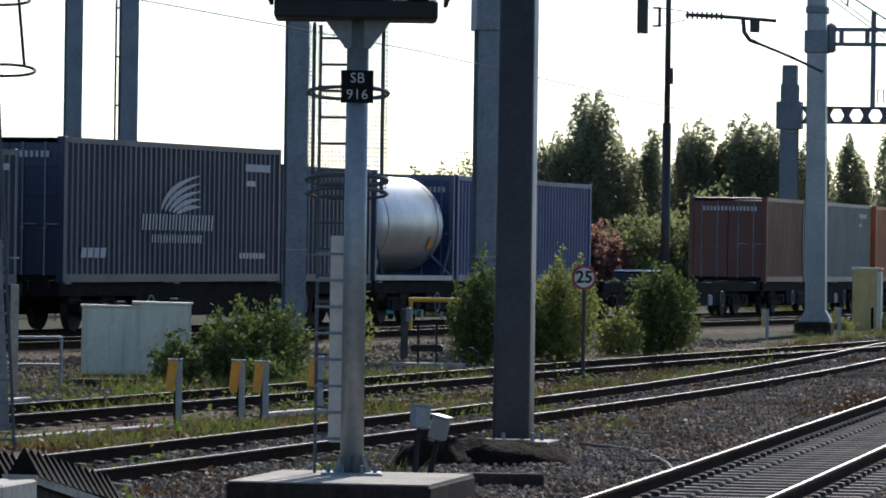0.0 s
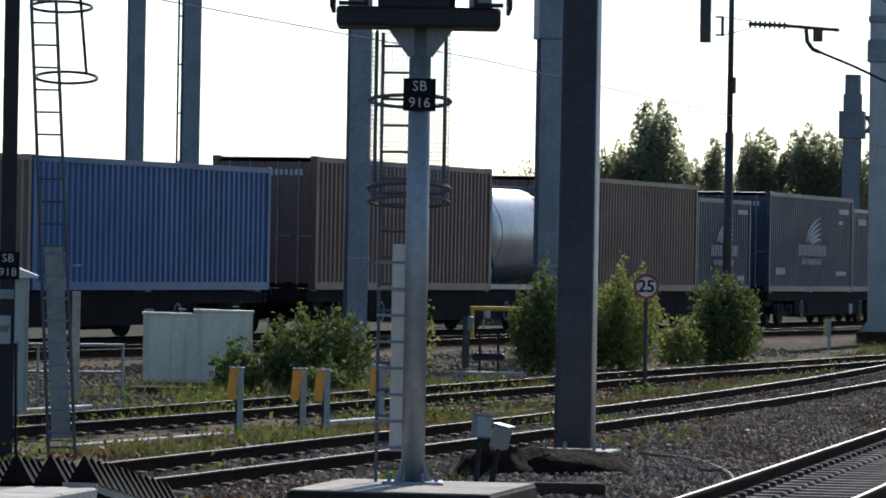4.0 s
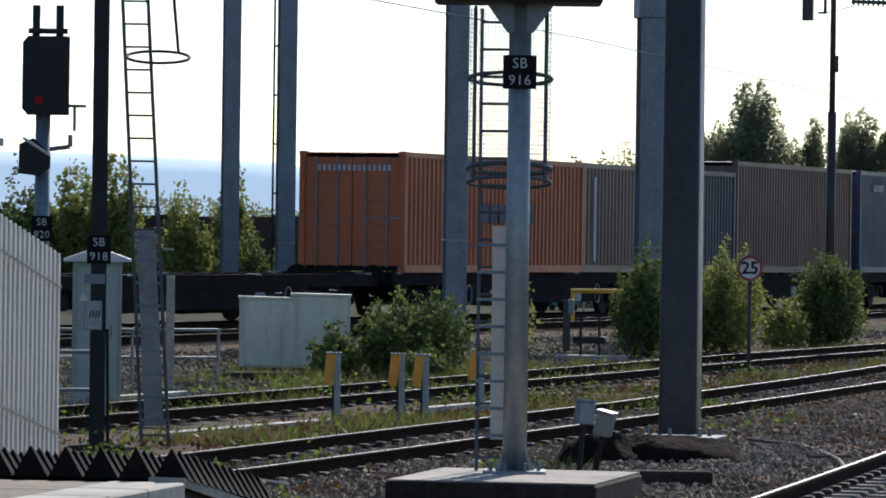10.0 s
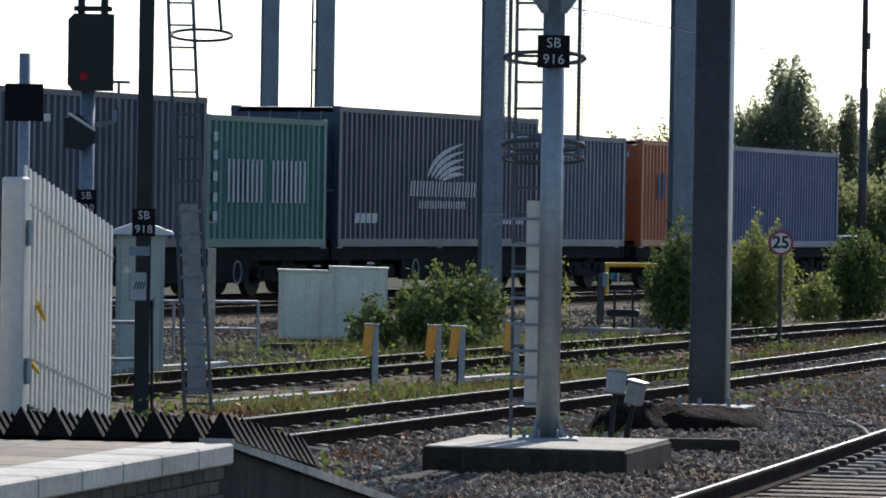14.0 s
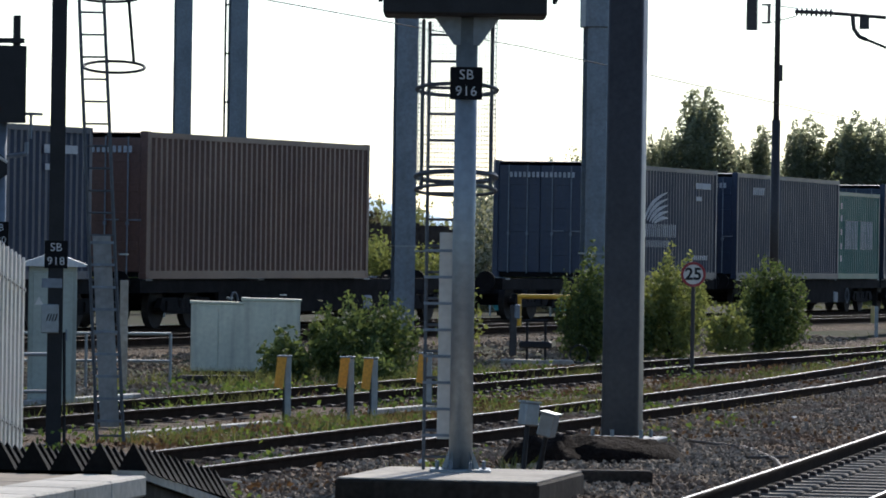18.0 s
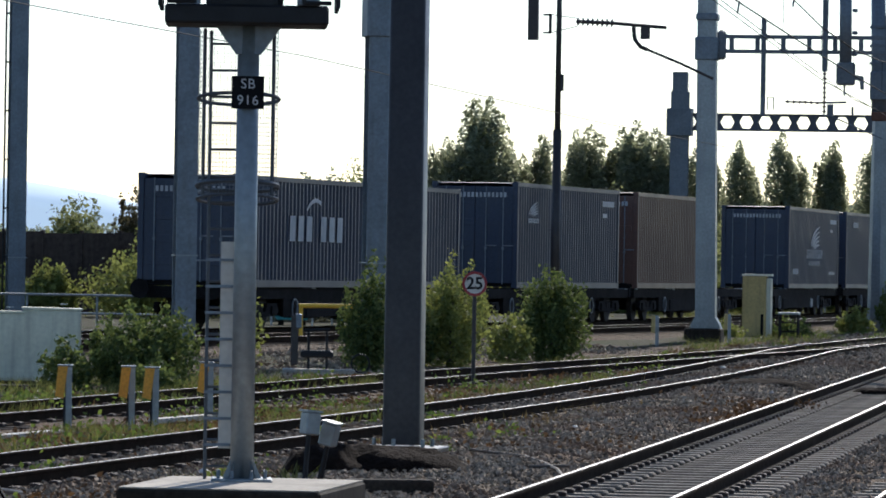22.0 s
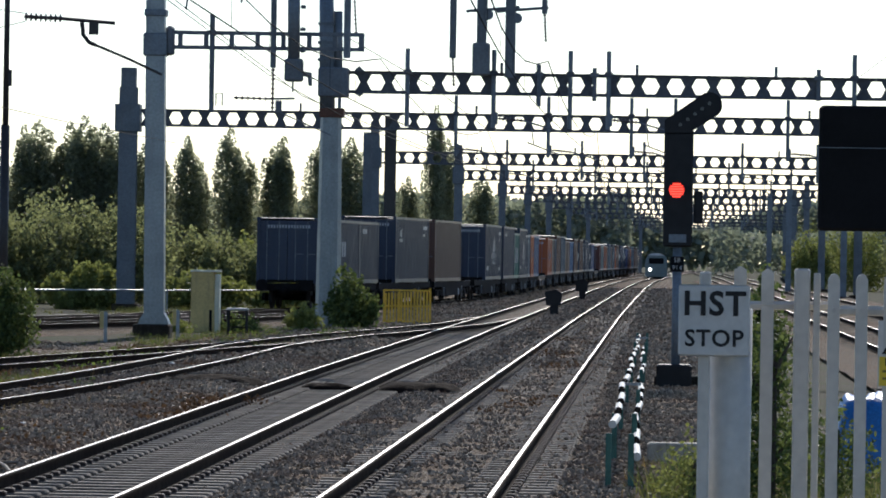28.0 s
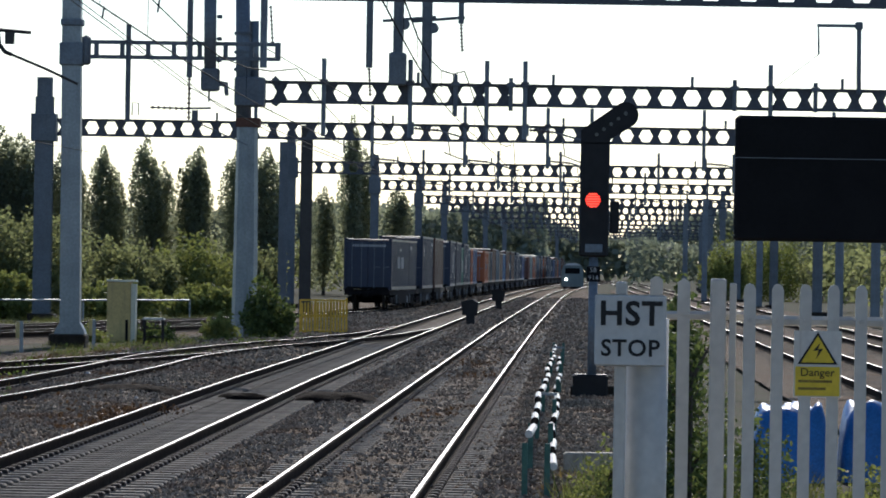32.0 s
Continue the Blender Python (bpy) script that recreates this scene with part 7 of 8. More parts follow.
ob = thing("cream_kiosk", "faded cream box with a dark slot beside the mast", "equipment box", pose(-13.05, 149.4, -0.22))
part("body", Geo().box(-0.38, 0.3, -0.3, 0.3, 0, 1.84, bevel=0.02), YELLOW_DULL, ob)
part("side", Geo().box(0.3, 0.44, -0.25, 0.3, 0, 1.78, bevel=0.02), CREAM, ob)
part("cap", Geo().box(-0.4, 0.46, -0.32, 0.32, 1.84, 1.9), CREAM, ob)
part("slot", Geo().box(0.16, 0.24, -0.312, -0.3, 0.1, 0.75), MATT_BLACK, ob)
ob = thing("steel_stool", "small dark steel stand with a pale top", "stand", pose(-11.9, 147.0, -0.22))
part("top", Geo().box(-0.3, 0.3, -0.25, 0.25, 0.78, 0.84), GALV, ob)
for sx in (-1, 1):
    for sy in (-1, 1):
        part("leg", Geo().tube((sx * 0.26, sy * 0.2, 0), (sx * 0.26, sy * 0.2, 0.78), 0.03, n=6), BLACK, ob)
for z in (0.3, 0.55):
    part("brace", Geo().tube((-0.26, -0.2, z), (0.26, -0.2, z), 0.02, n=6), BLACK, ob)
for x, y, s in ((-4.28, 213.0, 1.0), (-4.4, 300.0, 1.1)):
    ob = thing("ground_signal", "squat black ground signal between the tracks", "ground signal", pose(x, y, -0.2), group="ground signals")
    part("case", Geo().extrude([(-0.3 * s, 0.45 * s), (0.3 * s, 0.45 * s), (0.36 * s, 0.95 * s), (0.1 * s, 1.1 * s), (-0.36 * s, 1.0 * s)], -0.15, 0.15), BLACK, ob)
    part("leg", Geo().box(-0.14 * s, 0.2 * s, -0.1, 0.1, 0, 0.45 * s), BLACK, ob)
for x, y in ((-14.1, 132.0), (-12.9, 139.0)):
    ob = thing("marker_post", "short pale post with an orange face", "marker post", faced(x, y, -0.22), group="yellow marker posts")
    part("stem", Geo().box(0, 0.09, -0.03, 0.05, 0, 0.85), GALV, ob)
    part("face", Geo().box(-0.1, 0.0, -0.04, 0.04, 0.42, 0.86, bevel=0.01), YELLOW_DULL, ob)
for x, y in ((13.85, 240.0), (13.7, 270.0), (12.4, 350.0), (10.2, 410.0), (9.3, 440.0)):
    ob = thing("overhead_mast", "slim blue-grey mast beyond the side lines", "mast", pose(x, y, -0.25), group="masts beyond the fence")
    part("shaft", h_column(0.42, 0.4, 8.2), GALV_D, ob)
    part("foot", Geo().box(-0.45, 0.45, -0.45, 0.45, -0.1, 0.15, bevel=0.03), CONCRETE_D, ob)
# long pale tube rail behind the freight line
handrail([(-30.0, 190.0), (-24.0, 198.0), (-19.5, 206.0), (-16.0, 216.0)], -0.1, 0.75, "long pale tube rail in the grass", mid=False, r=0.035)

# ---------- distant train ----------
ob = thing("distant_train", "distant train front with one lit headlamp", "train", pose(-0.3, 640.0, -0.9))
# engine body coloured pale grey-green to carry the distance haze
part("body", Geo().extrude([(-1.35, 1.0), (1.35, 1.0), (1.35, 3.0), (1.1, 3.6), (0.5, 3.85), (-0.5, 3.85), (-1.1, 3.6), (-1.35, 3.0)], 0, 60), mat("haze_paled_engine", (0.22, 0.27, 0.26), 0.5), ob)
part("roof", Geo().extrude([(-1.1, 3.62), (1.1, 3.62), (0.5, 3.9), (-0.5, 3.9)], -0.05, 60), PALE_ROOF, ob)
part("window", Geo().box(-0.9, 0.9, -0.02, 0.0, 2.6, 3.3), MATT_BLACK, ob)
part("head_lamp", Geo().tube((-0.75, -0.06, 1.9), (-0.75, 0.0, 1.9), 0.16, n=14), HEAD_LAMP, ob)
part("underframe", Geo().box(-1.1, 1.1, 0.3, 60, 0.15, 1.0), UNDER, ob)

# ---------- near platform under the camera ----------
g = Geo()
g.add([(-0.72, -30, -0.3), (4.6, -30, -0.3), (4.6, 24.0, -0.3), (-0.72, 24.0, -0.3), (-0.72, -30, 0.86), (4.6, -30, 0.86), (4.6, 24.0, 0.86), (-0.72, 24.0, 0.86)],
      [(0, 1, 5, 4), (1, 2, 6, 5), (2, 3, 7, 6), (3, 0, 4, 7), (4, 5, 6, 7)])
g.add([(-0.72, 24.002, -0.3), (4.6, 24.002, -0.3), (4.6, 31.5, -0.28), (-0.72, 31.5, -0.28), (-0.72, 24.002, 0.855), (4.6, 24.002, 0.855)], [(4, 5, 2, 3), (0, 4, 3), (1, 2, 5)])
solo("platform_2", g, PAVING, "tarred platform with a ramp at its end", "platform", "structure")

# ---------- trees and bushes ----------
def poplar_mesh(h, w, seed, columns=3):
    """A narrow column of leaves with upright lobes and a rounded top."""
    r = np.random.default_rng(seed)
    pts = []
    for c in range(13):
        a = c * 2.4 + r.uniform(-0.4, 0.4)
        off = w * (0.0 if c == 0 else r.uniform(0.14, 0.31))
        top = (1.0 if c == 0 else r.uniform(0.8, 0.99) - 0.5 * (off / w) ** 2) * h
        low = h * r.uniform(0.03, 0.3) if c else 0.2 * h
        half = w * r.uniform(0.18, 0.27)
        n = int(900 * (top - low) / h)
        u = r.uniform(0, 1, n)
        rad = half * np.sqrt(np.maximum(0, 1 - np.abs(2 * u ** 0.85 - 0.86) ** 2.3 / 1.42)) * r.uniform(0.3, 1, n) ** 0.5
        b = r.uniform(0, 2 * np.pi, n)
        lean = off * (0.55 + 0.45 * np.sin(u * 2.6))
        pts.append(np.stack([np.cos(a) * lean + np.cos(b) * rad, np.sin(a) * lean + np.sin(b) * rad, low + (top - low) * u + r.normal(0, 0.12, n)], 1))
    return leaf_cloud(np.concatenate(pts), 0.3, seed + 9)


def tree(name, label, category, x, y, z, crown, material, trunk_h, trunk_r, group=""):
    ob = thing(name, label, category, pose(x, y, z), group)
    part("trunk", Geo().tube((0, 0, -0.3), (0.05, 0, trunk_h), trunk_r, trunk_r * 0.35, n=8), BARK, ob)
    for i in range(6 if group != "row of poplars" else 0):
        a = i * 2.4
        z0 = trunk_h * (0.3 + 0.1 * i)
        part("limb", Geo().tube((0, 0, z0), (math.cos(a) * trunk_h * 0.16, math.sin(a) * trunk_h * 0.16, z0 + trunk_h * 0.28), trunk_r * 0.35, trunk_r * 0.08, n=5), BARK, ob)
    me = crown if isinstance(crown, bpy.types.Mesh) else cloud_mesh("crown", *crown, material)
    part("crown", me, None, ob)
    return ob


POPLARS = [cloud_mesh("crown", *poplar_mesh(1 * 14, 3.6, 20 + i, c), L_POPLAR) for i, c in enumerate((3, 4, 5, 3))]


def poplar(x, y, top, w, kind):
    ob = tree("poplar", "tall narrow poplar behind the railway, its green paled for haze", "tree", x, y, -0.3, POPLARS[kind % 4], None, 8, 0.24, "row of poplars")
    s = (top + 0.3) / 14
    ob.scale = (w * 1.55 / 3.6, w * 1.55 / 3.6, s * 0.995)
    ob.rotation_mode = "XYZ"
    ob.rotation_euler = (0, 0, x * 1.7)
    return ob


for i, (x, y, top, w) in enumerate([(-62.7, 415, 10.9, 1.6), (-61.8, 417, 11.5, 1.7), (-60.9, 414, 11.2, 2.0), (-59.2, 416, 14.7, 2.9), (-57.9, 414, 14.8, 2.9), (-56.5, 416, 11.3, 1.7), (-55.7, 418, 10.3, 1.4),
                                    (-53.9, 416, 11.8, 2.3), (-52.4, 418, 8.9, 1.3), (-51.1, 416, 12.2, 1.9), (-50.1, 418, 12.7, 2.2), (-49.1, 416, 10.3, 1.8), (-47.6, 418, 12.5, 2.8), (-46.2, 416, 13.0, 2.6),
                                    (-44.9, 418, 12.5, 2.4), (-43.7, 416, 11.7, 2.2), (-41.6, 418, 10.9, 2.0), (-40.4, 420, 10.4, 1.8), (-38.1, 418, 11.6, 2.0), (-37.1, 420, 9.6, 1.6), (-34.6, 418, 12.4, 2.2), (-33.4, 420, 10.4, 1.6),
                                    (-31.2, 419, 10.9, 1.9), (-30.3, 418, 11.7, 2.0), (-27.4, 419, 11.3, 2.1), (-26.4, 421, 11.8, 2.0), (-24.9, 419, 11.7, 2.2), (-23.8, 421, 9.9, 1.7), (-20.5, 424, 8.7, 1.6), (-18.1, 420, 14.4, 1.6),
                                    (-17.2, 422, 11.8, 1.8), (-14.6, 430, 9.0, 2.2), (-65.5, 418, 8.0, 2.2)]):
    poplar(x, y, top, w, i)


def round_crown(w, d, h, count, leaf, seed, lift=0.1, clumps=9):
    """Leaves along many stems that fan out from the foot, so that the outline is uneven and has gaps."""
    r = np.random.default_rng(seed)
    pts = []
    stems = clumps * 6
    for c in range(stems):
        a = r.uniform(0, 2 * np.pi)
        q = np.sqrt(r.uniform(0, 1))
        top = (1.05 - 0.5 * q ** 2) * r.uniform(0.6, 1.08)
        n = int(count / stems * r.uniform(0.6, 1.4))
        u = r.uniform(0.05, 1, n) ** 0.75
        side = 0.62 + 0.38 * np.sin(u * 1.5)
        x, y, z = np.cos(a) * q * side * 0.5, np.sin(a) * q * side * 0.5, lift * 0.3 + top * u
        s = 0.055 * (1.25 - 0.75 * u)
        pts.append(np.stack([(x + r.normal(0, 1, n) * s) * w, (y + r.normal(0, 1, n) * s) * d, np.maximum(0.02, (z + r.normal(0, 1, n) * s * 0.8) * h)], 1))
    m = int(count * 0.45)
    a, t = r.uniform(0, 2 * np.pi, m), r.uniform(0, 1, m)
    lump = 0.76 + 0.24 * np.sin(a * 3 + seed) * np.sin(t * 7 + seed) + 0.14 * np.sin(a * 7 + t * 11)
    q = r.uniform(0.05, 1, m) ** 0.42 * lump
    flat = np.sqrt(np.maximum(0.0, 1 - (t * 0.98) ** 2.4)) * np.minimum(1, 0.7 + t)
    pts.append(np.stack([np.cos(a) * q * flat * w * 0.46, np.sin(a) * q * flat * d * 0.46, np.maximum(0.02, t * (0.55 + 0.45 * q) * h * 0.92)], 1))
    return leaf_cloud(np.concatenate(pts), leaf, seed + 3)


def bush(x, y, z, w, h, material, label, count=2600, leaf=0.12, d=None, seed=1, category="bush", group="trackside bushes", clumps=9):
    return tree("bush", label, category, x, y, z, round_crown(w, d or w, h, count, leaf * 0.85, seed, clumps=clumps), material, h * 0.7, 0.04 * h, group)


bush(-17.35, 83.5, -0.24, 2.05, 1.5, L_BUSH, "rounded bright green bush beside the siding", 6500, 0.095, seed=11)
bush(1.68, 88.6, -0.2, 1.3, 2.15, L_BUSH, "dark green upright bush beside the platform line", 5000, 0.1, seed=31)
bush(-16.6, 80.9, -0.24, 0.9, 0.65, L_BUSH, "low green bush in front of a larger one", 900, 0.1, seed=12)
bush(-18.4, 82.6, -0.24, 1.0, 0.9, L_BUSH, "low dark green bush beside the cabinets", 1000, 0.11, seed=13)
bush(-16.4, 101.0, -0.24, 1.25, 2.2, L_BUSH, "upright green bush beside the column", 5000, 0.1, seed=14)
bush(-15.35, 104.5, -0.24, 1.9, 2.3, L_YELLOW, "leafy yellow-green sapling bush", 5500, 0.105, seed=15)
bush(-16.1, 104.0, -0.24, 1.2, 1.5, L_BUSH, "low green bush beside the column", 3000, 0.1, seed=16)
bush(-14.25, 112.3, -0.24, 1.7, 2.25, L_BUSH, "dark green upright bush behind the speed sign", 6000, 0.105, seed=17)
bush(-14.9, 110.0, -0.24, 1.2, 1.2, L_YELLOW, "low yellow-green bush beside the siding", 1200, 0.12, seed=18)
bush(-19.0, 101.0, -0.2, 1.0, 1.8, L_YELLOW, "thin young shrub beside the steel column", 500, 0.12, seed=19)
bush(-9.75, 164.0, -0.24, 1.75, 1.95, L_BUSH, "dark bush at the mast's foot", 2400, 0.18, seed=20)
bush(-10.9, 160.0, -0.24, 1.2, 0.9, L_YELLOW, "low weedy shrub beside the mast", 900, 0.16, seed=21)
bush(-12.1, 150.0, -0.24, 1.5, 0.7, L_BUSH, "low weedy shrub beside the box", 900, 0.14, seed=22)
bush(-13.6, 146.0, -0.24, 1.2, 0.6, L_YELLOW, "low yellow-green shrub beside the mast", 700, 0.13, seed=23)
bush(1.0, 47.0, -0.24, 1.0, 2.3, L_BUSH, "leafy shrub behind the stop board", 2600, 0.07, seed=24)
bush(0.3, 46.0, -0.24, 0.8, 0.9, L_YELLOW, "weeds beside the striped tubes", 1200, 0.06, seed=25)
bush(1.7, 50.0, -0.24, 1.2, 1.1, L_BUSH, "weedy shrub beside the blue heaps", 1400, 0.07, seed=26)
bush(3.0, 47.0, -0.24, 1.4, 0.9, L_YELLOW, "yellow-green weeds below the fence", 1300, 0.07, seed=27)
# thickets behind the freight line
for i, (x, y, w, h, m, lb) in enumerate([
        (-30.5, 234, 5.0, 4.2, L_WOOD, "wide willow thicket behind the line"), (-27.6, 236, 6.0, 5.1, L_WOOD, "wide willow thicket behind the line"), (-24.6, 238, 5.0, 4.6, L_WOOD, "wide willow thicket behind the line"),
        (-32.9, 231, 3.6, 3.9, L_RED, "copper-leaved bush behind the line"), (-35.4, 234, 3.4, 5.0, L_YELLOW, "yellow-green tree behind the line"), (-38.5, 236, 4.2, 5.6, L_WOOD, "dark green tree behind the line"),
        (-26.5, 262, 5.5, 4.6, L_WOOD, "green thicket behind the masts"), (-22.6, 262, 5.0, 3.6, L_WOOD, "green thicket behind the masts"), (-19.6, 266, 5.0, 3.9, L_YELLOW, "yellow-green thicket behind the masts"),
        (-17.2, 275, 4.5, 3.4, L_WOOD, "green thicket behind the masts"), (-30.5, 258, 5.5, 5.0, L_WOOD, "green thicket behind the masts"), (-23.6, 214, 3.2, 1.9, L_YELLOW, "weedy shrubs beside the pale rail"),
        (-19.5, 222, 3.6, 1.7, L_YELLOW, "weedy shrubs beside the pale rail"), (-16.5, 232, 3.4, 1.6, L_YELLOW, "weedy shrubs beside the pale rail"),
        (-40.5, 166, 1.3, 4.2, L_YELLOW, "slender yellow-green sapling beside the wall"), (-39.4, 163, 2.6, 2.2, L_BUSH, "low leafy shrub before the wall"), (-36.8, 162, 1.8, 1.9, L_YELLOW, "low leafy shrub before the wall"),
        (-33.6, 163, 4.2, 2.9, L_YELLOW, "rounded yellow-green bush before the brown wall"), (-30.6, 166, 3.4, 2.8, L_YELLOW, "rounded yellow-green bush before the brown wall"),
        (-55.9, 252, 3.6, 4.6, L_WOOD, "grey-green rounded tree behind the wall"), (-54.1, 258, 2.6, 5.1, L_BROWN, "brownish pointed tree behind the wall"), (-52.5, 262, 5.0, 4.6, L_WOOD, "grey-green tree behind the wall"),
        (-62.5, 258, 6.0, 3.8, L_WOOD, "grey-green tree behind the wall"), (-48.0, 262, 5.0, 4.4, L_WOOD, "grey-green tree behind the wall"),
        (-29.5, 190, 4.6, 3.6, L_YELLOW, "round yellow-green bush beyond the freight line"), (-44.0, 160, 3.0, 3.4, L_YELLOW, "yellow-green sapling beside the wall"),
        (-46.8, 145, 2.6, 3.7, L_YELLOW, "leafy young saplings beside the freight line"), (-45.2, 145, 2.4, 3.9, L_YELLOW, "leafy young saplings beside the freight line"), (-43.6, 146, 2.4, 3.9, L_YELLOW, "leafy young saplings beside the freight line"),
        (-42.0, 146, 2.2, 3.8, L_BUSH, "leafy young saplings beside the freight line"), (-40.6, 147, 2.0, 4.3, L_YELLOW, "tall leafy sapling beside the freight line"), (-39.3, 147, 1.8, 4.2, L_YELLOW, "tall leafy sapling beside the freight line"),
        (-37.6, 148, 1.5, 3.6, L_YELLOW, "leafy young sapling beside the freight line"), (-29.2, 162, 3.0, 4.1, L_BLOSSOM, "spring tree full of pale blossom"), (-27.4, 163, 2.8, 4.3, L_BLOSSOM, "spring tree full of pale blossom"),
        (-28.4, 195, 3.4, 1.3, L_YELLOW, "low shrubs before the parked cars"), (-25.8, 197, 3.6, 1.25, L_YELLOW, "low shrubs before the parked cars"),
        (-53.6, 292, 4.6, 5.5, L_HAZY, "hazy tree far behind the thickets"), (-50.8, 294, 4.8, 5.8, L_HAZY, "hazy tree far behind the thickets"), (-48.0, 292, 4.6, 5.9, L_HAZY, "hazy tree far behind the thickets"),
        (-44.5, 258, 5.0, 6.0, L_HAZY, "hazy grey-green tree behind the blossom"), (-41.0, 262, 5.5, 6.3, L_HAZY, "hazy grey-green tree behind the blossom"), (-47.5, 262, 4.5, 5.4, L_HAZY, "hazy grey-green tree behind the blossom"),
        (12.5, 430, 4.4, 5.2, L_YELLOW, "yellow-green bush beyond the side lines"), (17.0, 440, 5.8, 6.4, L_YELLOW, "yellow-green bush beyond the side lines"), (22.5, 435, 7.0, 5.8, L_WOOD, "green bush beyond the side lines"),
        (29.0, 440, 8.0, 5.2, L_WOOD, "green bush beyond the side lines"), (-68.8, 414, 3.6, 9.8, L_YELLOW, "pale yellow-green tree beside the poplars")]):
    bush(x, y, -0.3, w * 1.12, h, m, lb, 6200, 0.26 if y > 200 else 0.17, seed=60 + i, category="tree" if h > 3.5 else "bush", group="thickets behind the line", clumps=12)


def far_wood(name, y, x0, x1, h0, h1, n, material, seed, leaf):
    r = np.random.default_rng(seed)
    x = r.uniform(x0, x1, n)
    top = h0 + (h1 - h0) * (0.5 + 0.5 * np.sin(x * 0.11 + seed) * np.sin(x * 0.037 + 1)) + r.normal(0, 0.35, n)
    z = top * r.uniform(0, 1, n) ** 0.6
    v, f = leaf_cloud(np.stack([x, y + r.uniform(-8, 8, n), z], 1), leaf, seed)
    ob = new(name, cloud_mesh(name, v, f, material))
    return tagged(ob, "distant wood of mixed green trees", "wood", "", "stuff")


# woods in L_HAZY carry the haze in their leaf colour
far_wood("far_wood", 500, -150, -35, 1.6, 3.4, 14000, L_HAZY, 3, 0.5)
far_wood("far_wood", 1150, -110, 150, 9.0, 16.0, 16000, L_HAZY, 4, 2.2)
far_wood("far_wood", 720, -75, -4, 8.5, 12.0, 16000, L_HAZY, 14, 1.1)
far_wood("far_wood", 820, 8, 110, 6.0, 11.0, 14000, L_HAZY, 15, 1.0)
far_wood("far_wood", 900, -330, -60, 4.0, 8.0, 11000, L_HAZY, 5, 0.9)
far_wood("far_wood", 440, -75, -14, 2.6, 5.6, 16000, L_WOOD, 6, 0.42)
far_wood("far_wood", 330, 15, 60, 3.0, 6.0, 6000, L_WOOD, 8, 0.5)
WALL = mat("dark_brown_boards", (0.075, 0.055, 0.045), 0.9, 0, 0.8, 0.3, streak=0.4, spec=0.1)
ob = thing("boundary_wall", "long dark brown board wall beyond the freight line", "wall")
for i in range(14):
    x = -46.0 + i * 1.35
    part("panel", Geo().box(x, x + 1.32, 172.0, 172.12, -0.4, 2.62 + 0.03 * math.sin(i * 2.1)), WALL, ob)
    part("post", Geo().box(x - 0.06, x + 0.04, 171.95, 172.16, -0.4, 2.7), WALL, ob)
# the hills' pale blue and their emission are painted haze
HILL = mat("hazed_glowing_hillside", (0.40, 0.46, 0.52), 1.0, 0, 0.004, 0.15, fine=0.03, emit=(0.62, 0.74, 0.83), power=0.7)
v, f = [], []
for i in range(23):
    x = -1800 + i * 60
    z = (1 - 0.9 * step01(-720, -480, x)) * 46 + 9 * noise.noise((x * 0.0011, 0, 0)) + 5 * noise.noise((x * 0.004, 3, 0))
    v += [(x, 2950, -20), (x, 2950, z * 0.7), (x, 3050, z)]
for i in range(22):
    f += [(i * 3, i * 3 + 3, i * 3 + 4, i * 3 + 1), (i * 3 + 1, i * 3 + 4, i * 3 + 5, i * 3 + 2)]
solo("backdrop", Geo().add(v, f), HILL, "low hills on the horizon, coloured pale blue for haze", "hills", "structure", smooth=True)


# ---------- grass and weeds ----------
def grass(name, boxes, material, label, seed, hmin=0.06, hmax=0.28):
    """Blades in tufts over plan patches (x0, x1, y0, y1, tufts)."""
    r = np.random.default_rng(seed)
    vs, fs = [], []
    for x0, x1, y0, y1, n, skew in boxes:
        cy = r.uniform(y0, y1, n)
        cx = r.uniform(x0, x1, n) + skew * (cy - y0)
        for a, b in zip(cx, cy):
            if noise.noise((a * 0.9, b * 0.35, seed)) < -0.05:
                continue
            k = int(r.integers(7, 16))
            px = a + r.normal(0, 0.07, k)
            py = b + r.normal(0, 0.1, k)
            h = r.uniform(hmin, hmax, k)
            ang = r.uniform(0, np.pi, k)
            w = r.uniform(0.006, 0.014, k)
            lx, ly = r.normal(0, 0.5, k) * h, r.normal(0, 0.5, k) * h
            z0 = -0.2
            for j in range(k):
                q = len(vs)
                dx, dy = np.cos(ang[j]) * w[j], np.sin(ang[j]) * w[j]
                vs += [(px[j] - dx, py[j] - dy, z0), (px[j] + dx, py[j] + dy, z0), (px[j] + lx[j], py[j] + ly[j], z0 + h[j])]
                fs.append((q, q + 1, q + 2))
    me = bpy.data.meshes.new(name)
    me.from_pydata(vs, [], fs)
    me.materials.append(material)
    ob = new(name, me)
    return tagged(ob, label, "grass", "", "stuff")


grass("grass", [(-14.9, -13.0, 56, 72, 420, 0.14), (-18.4, -17.0, 62, 90, 420, 0.11), (-12.6, -11.4, 74, 95, 160, 0.05), (-20.5, -16.6, 78, 92, 520, 0.06), (-14.6, -13.6, 100, 125, 240, 0.12),
                (-9.9, -9.0, 48, 56, 60, 0.0), (-14.6, -11.2, 128, 165, 460, 0.03), (-10.4, -9.6, 120, 150, 60, 0.05), (-24, -17, 190, 235, 400, 0.1)], L_GRASS, "tufts of green grass and weeds between the tracks", 31)
